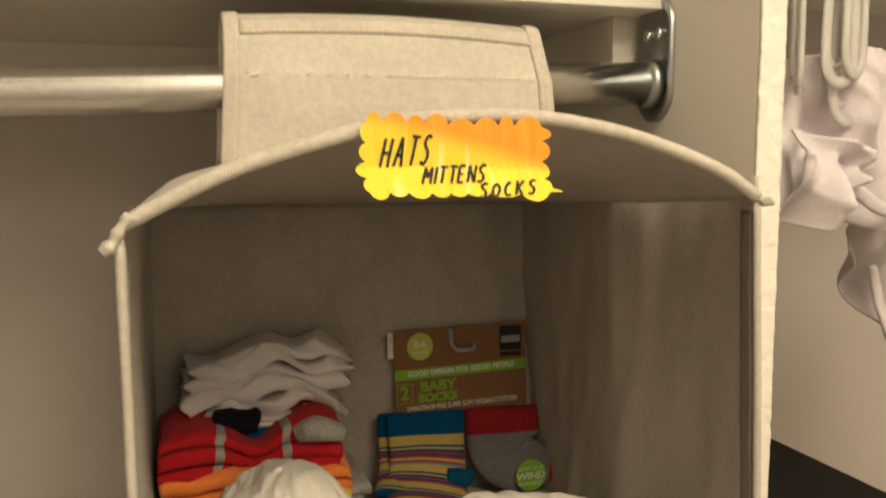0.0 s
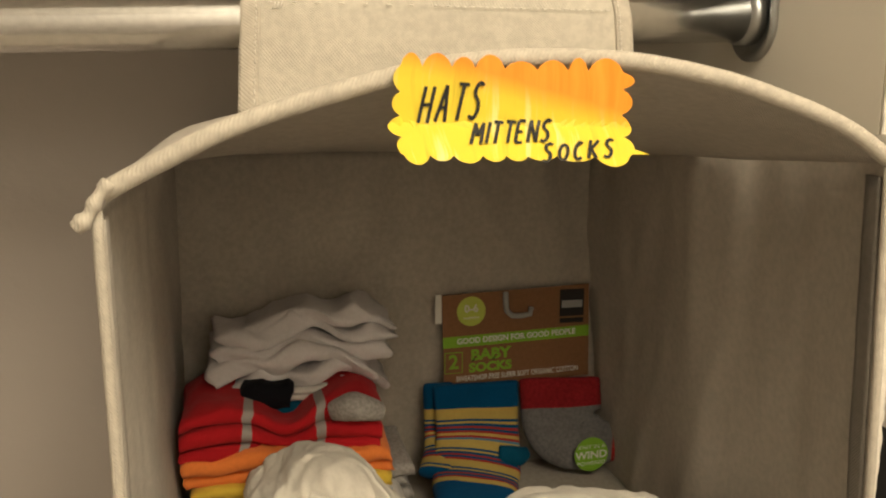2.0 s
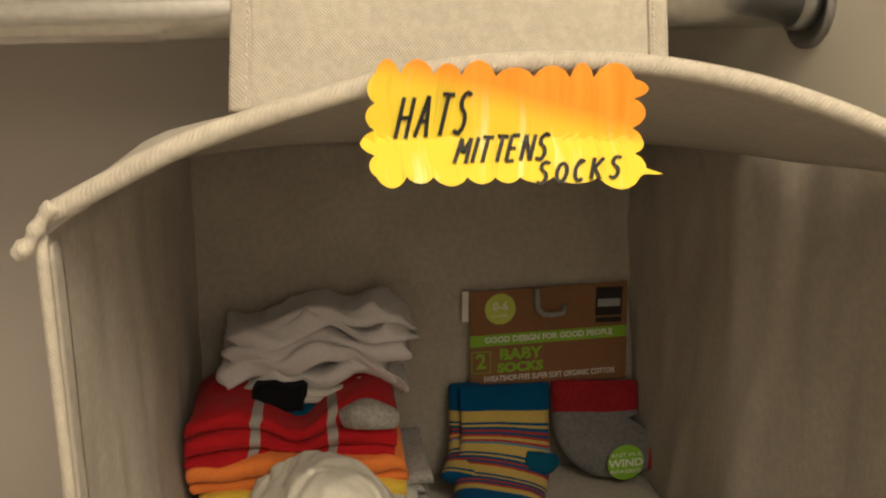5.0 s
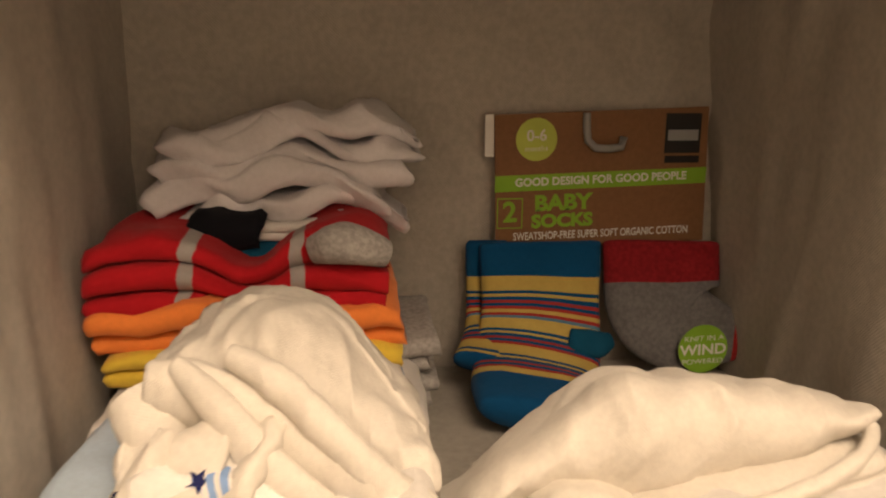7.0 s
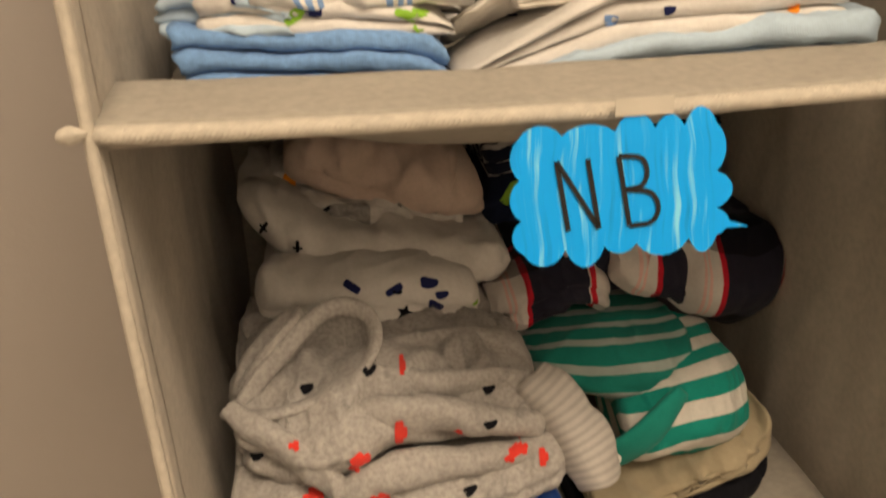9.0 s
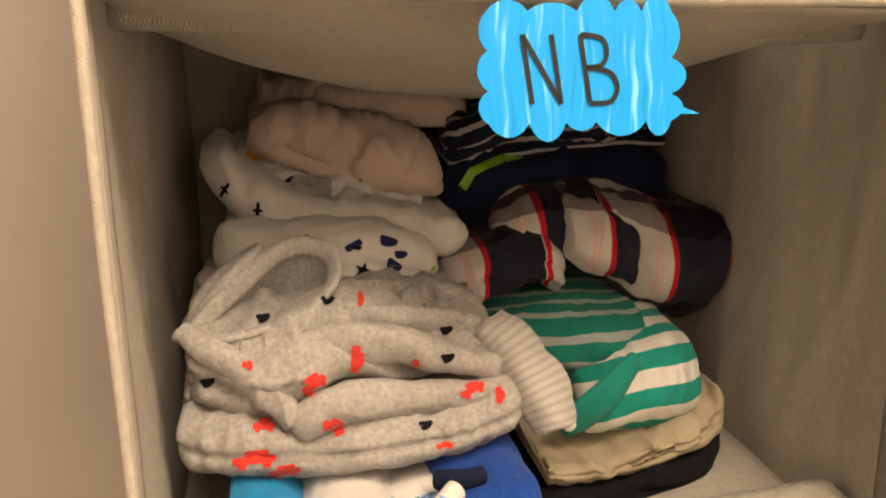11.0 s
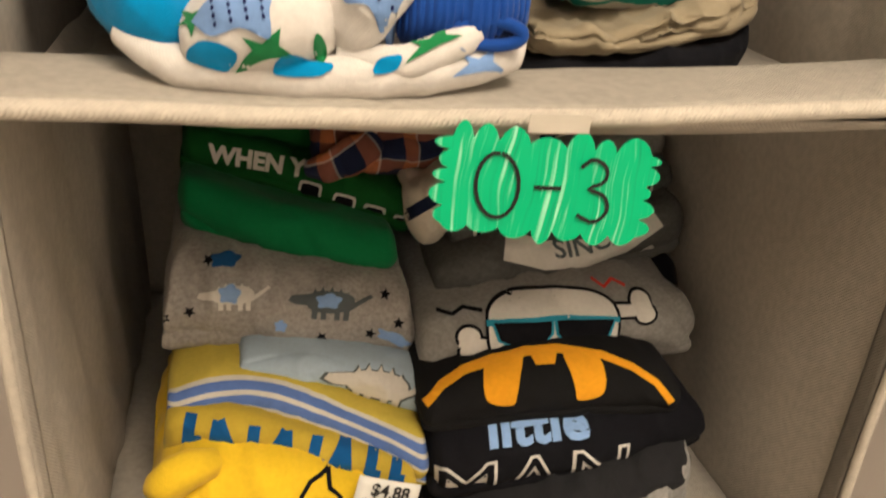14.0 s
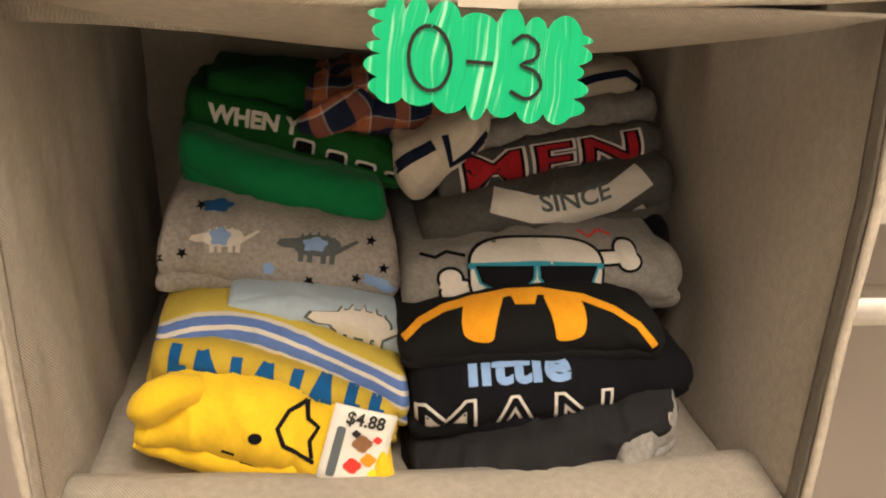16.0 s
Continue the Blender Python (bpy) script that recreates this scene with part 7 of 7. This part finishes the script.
# the card, its orange top part pen and part painted shadow, bends outwards towards its lower edge
LT = letters("HATS", -0.0350, -0.0025, 0.0132, 0.22, 0.10, 0.47, 0.50) + letters("MITTENS", -0.0165, -0.0125, 0.0105, 0.3, 0.06, 0.46, 0.58) + letters("SOCKS", 0.0090, -0.0208, 0.0090, 0.3, 0.10, 0.68, 0.70)
sign("hats_sign", "yellow hand-lettered paper sign with shaded orange top, taped under arched edge", scallop(0.086, 0.036, 8, 4, 0.0042, 4, 0.006), lean_place(0.1235, 1.5475, 0.3830, -1.0, 0.6, 0.02), M["yellow_marker"], LT, 0.0013)
sign("newborn_sign", "bright blue hand-coloured cloud-shaped paper sign with letters", scallop(0.068, 0.038, 5, 3, 0.0056, 9, 0.007), lean_place(0.1460, 1.2435, 0.3805, 1.0, 0.0, 0.16), M["blue_marker"], letters("NB", -0.020, -0.0125, 0.0235, -0.14, 0.0, 0.90, 0.9), 0.0017)
sign("size_sign", "bright green hand-coloured cloud-shaped paper sign with numbers", scallop(0.067, 0.0275, 7, 5, 0.0044, 17), lean_place(0.1545, 1.0005, 0.3815, -5.0, 0.0, 0.12), M["green_marker"], letters("0-3", -0.0235, -0.0105, 0.0205, -0.10, 0.03, 0.80), 0.0013)
for x, z in ((0.154, 1.2715), (0.156, 1.0225)):
    t_ = box("sticky_tape", (x - 0.010, x + 0.010, 0.3835, 0.3841, z - 0.004, z + 0.002), M["tape"], label="strip of clear tape holding a paper sign", category="tape", group="tapes")

# ---------------------------------------------------------------- next closet bay
M["clear_plastic"] = bpy.data.materials.new("milky_clear_plastic")
M["clear_plastic"].use_nodes = True
cb = M["clear_plastic"].node_tree.nodes["Principled BSDF"]
cb.inputs["Base Color"].default_value = (0.86, 0.83, 0.78, 1)
cb.inputs["Roughness"].default_value = 0.25
cb.inputs["Transmission Weight"].default_value = 0.55
cb.inputs["IOR"].default_value = 1.45


def loop_hanger(cx, cy, cz, spin, seed):
    """The looped lower end of a clear plastic child's hanger with its clip."""
    h = thing("plastic_hanger", (cx, cy, cz), "milky clear plastic child's hanger hanging among others", "hanger", "hangers")
    m = Matrix.Translation((cx, cy, cz)) @ pose(0, 0, 0, 0, 0, spin)
    pts = [(0.014 * math.cos(a), 0.0, 0.014 + 0.018 * math.sin(a)) for a in [math.pi + math.pi * k / 20 for k in range(21)]]
    pts = [(-0.012, 0, 0.13), (-0.013, 0, 0.08), (-0.014, 0, 0.03)] + pts + [(0.014, 0, 0.03), (0.013, 0, 0.08), (0.012, 0, 0.13)]
    bm = tube(pts, 0.0042, 12, squash=0.6)
    bm.transform(m)
    add_bm("loop", bm, M["clear_plastic"], h)
    pts = [(0.0075 * math.cos(a), 0.004, 0.018 + 0.010 * math.sin(a)) for a in [math.pi + math.pi * k / 14 for k in range(15)]]
    pts = [(-0.0065, 0.004, 0.10), (-0.0075, 0.004, 0.04)] + pts + [(0.0075, 0.004, 0.04), (0.0065, 0.004, 0.10)]
    bm = tube(pts, 0.0030, 10, squash=0.6)
    bm.transform(m)
    add_bm("inner_loop", bm, M["clear_plastic"], h)
    return h


loop_hanger(0.440, 0.500, 1.606, 10, 1)
loop_hanger(0.456, 0.510, 1.580, 10, 2)
loop_hanger(0.410, 0.505, 1.601, 55, 3)
loop_hanger(0.452, 0.500, 1.612, 25, 4)

M["lilac_white"] = cloth("lilac_white_cotton", (0.68, 0.62, 0.64))


def drape_bm(pts, seed):
    """A hanging cloth: rows (x, y, z top, z bottom)."""
    st = spline(pts, 70)

    def fn(u, v):
        x, y, zt, zb = st[min(70, int(round(u * 70)))]
        z = zt + (zb - zt) * v
        f = math.sin(u * 15 + v * 3.5 + seed) * 0.011 * (0.25 + v) + math.sin(u * 7 - v * 5 + seed * 2) * 0.008
        c = crease((x, y, z), 42, 0.006, seed)
        w = wob((x, y, z), 16, 0.012 * v, seed)
        return (x + w.x * 0.5, y + f + w.y - c, z + w.z)
    return sheet(fn, 70, 44, 0.002, 0.2, 0.2)


shirt = thing("hanging_shirt", (0.49, 0.55, 1.52), "thin lilac-white baby shirt hanging from a rod", "shirt", "hanging clothes")
add_bm("body", drape_bm([(0.400, 0.535, 1.615, 1.520), (0.425, 0.525, 1.622, 1.508), (0.450, 0.520, 1.625, 1.535), (0.475, 0.520, 1.63, 1.512), (0.510, 0.525, 1.63, 1.502), (0.60, 0.55, 1.63, 1.52)], 1.0), M["lilac_white"], shirt)
add_bm("sleeve", drape_bm([(0.405, 0.505, 1.570, 1.512), (0.428, 0.498, 1.566, 1.500), (0.452, 0.500, 1.560, 1.528), (0.470, 0.506, 1.555, 1.530)], 3.0), M["lilac_white"], shirt, "limp sleeve folded across the front")
add_bm("hem", sweep_bm([(0.448, 0.508, 1.536, 0.004, 0.003), (0.470, 0.504, 1.524, 0.005, 0.003), (0.492, 0.508, 1.513, 0.005, 0.003), (0.53, 0.515, 1.508, 0.004, 0.003)], (0, -0.3, 1), 40, 14, 0.002, 0.0012, 4), M["lilac_white"], shirt, "rolled hem")
suit2 = thing("hanging_bodysuit", (0.61, 0.59, 1.41), "white baby bodysuit hanging behind a shirt", "bodysuit", "hanging clothes")
add_bm("body", drape_bm([(0.545, 0.60, 1.50, 1.46), (0.560, 0.59, 1.50, 1.415), (0.585, 0.585, 1.50, 1.385), (0.62, 0.59, 1.50, 1.38), (0.68, 0.60, 1.50, 1.40)], 2.0), M["lilac_white"], suit2)
add_bm("leg_opening", sweep_bm([(0.548, 0.575, 1.462, 0.004, 0.003), (0.556, 0.572, 1.425, 0.005, 0.003), (0.572, 0.572, 1.395, 0.005, 0.003), (0.60, 0.576, 1.382, 0.004, 0.003)], (1, 0, 0), 36, 14, 0.002, 0.001, 5), M["lilac_white"], suit2, "bound edge of the leg")
closet_rod(PX1 + 0.002, 1.3, 0.565, 1.70, PX1, -1)


def storage_box():
    s = thing("storage_box", (0.475, 0.65, 1.096), "black lidded storage box standing on the middle shelf", "storage box")
    add_bm("box", box_bm(0.350, 0.600, 0.475, 0.83, 1.096, 1.232, 0.004), M["dark"], s, "", False)
    add_bm("lid", box_bm(0.346, 0.604, 0.470, 0.835, 1.2322, 1.250, 0.004), M["dark"], s, "", False)


storage_box()
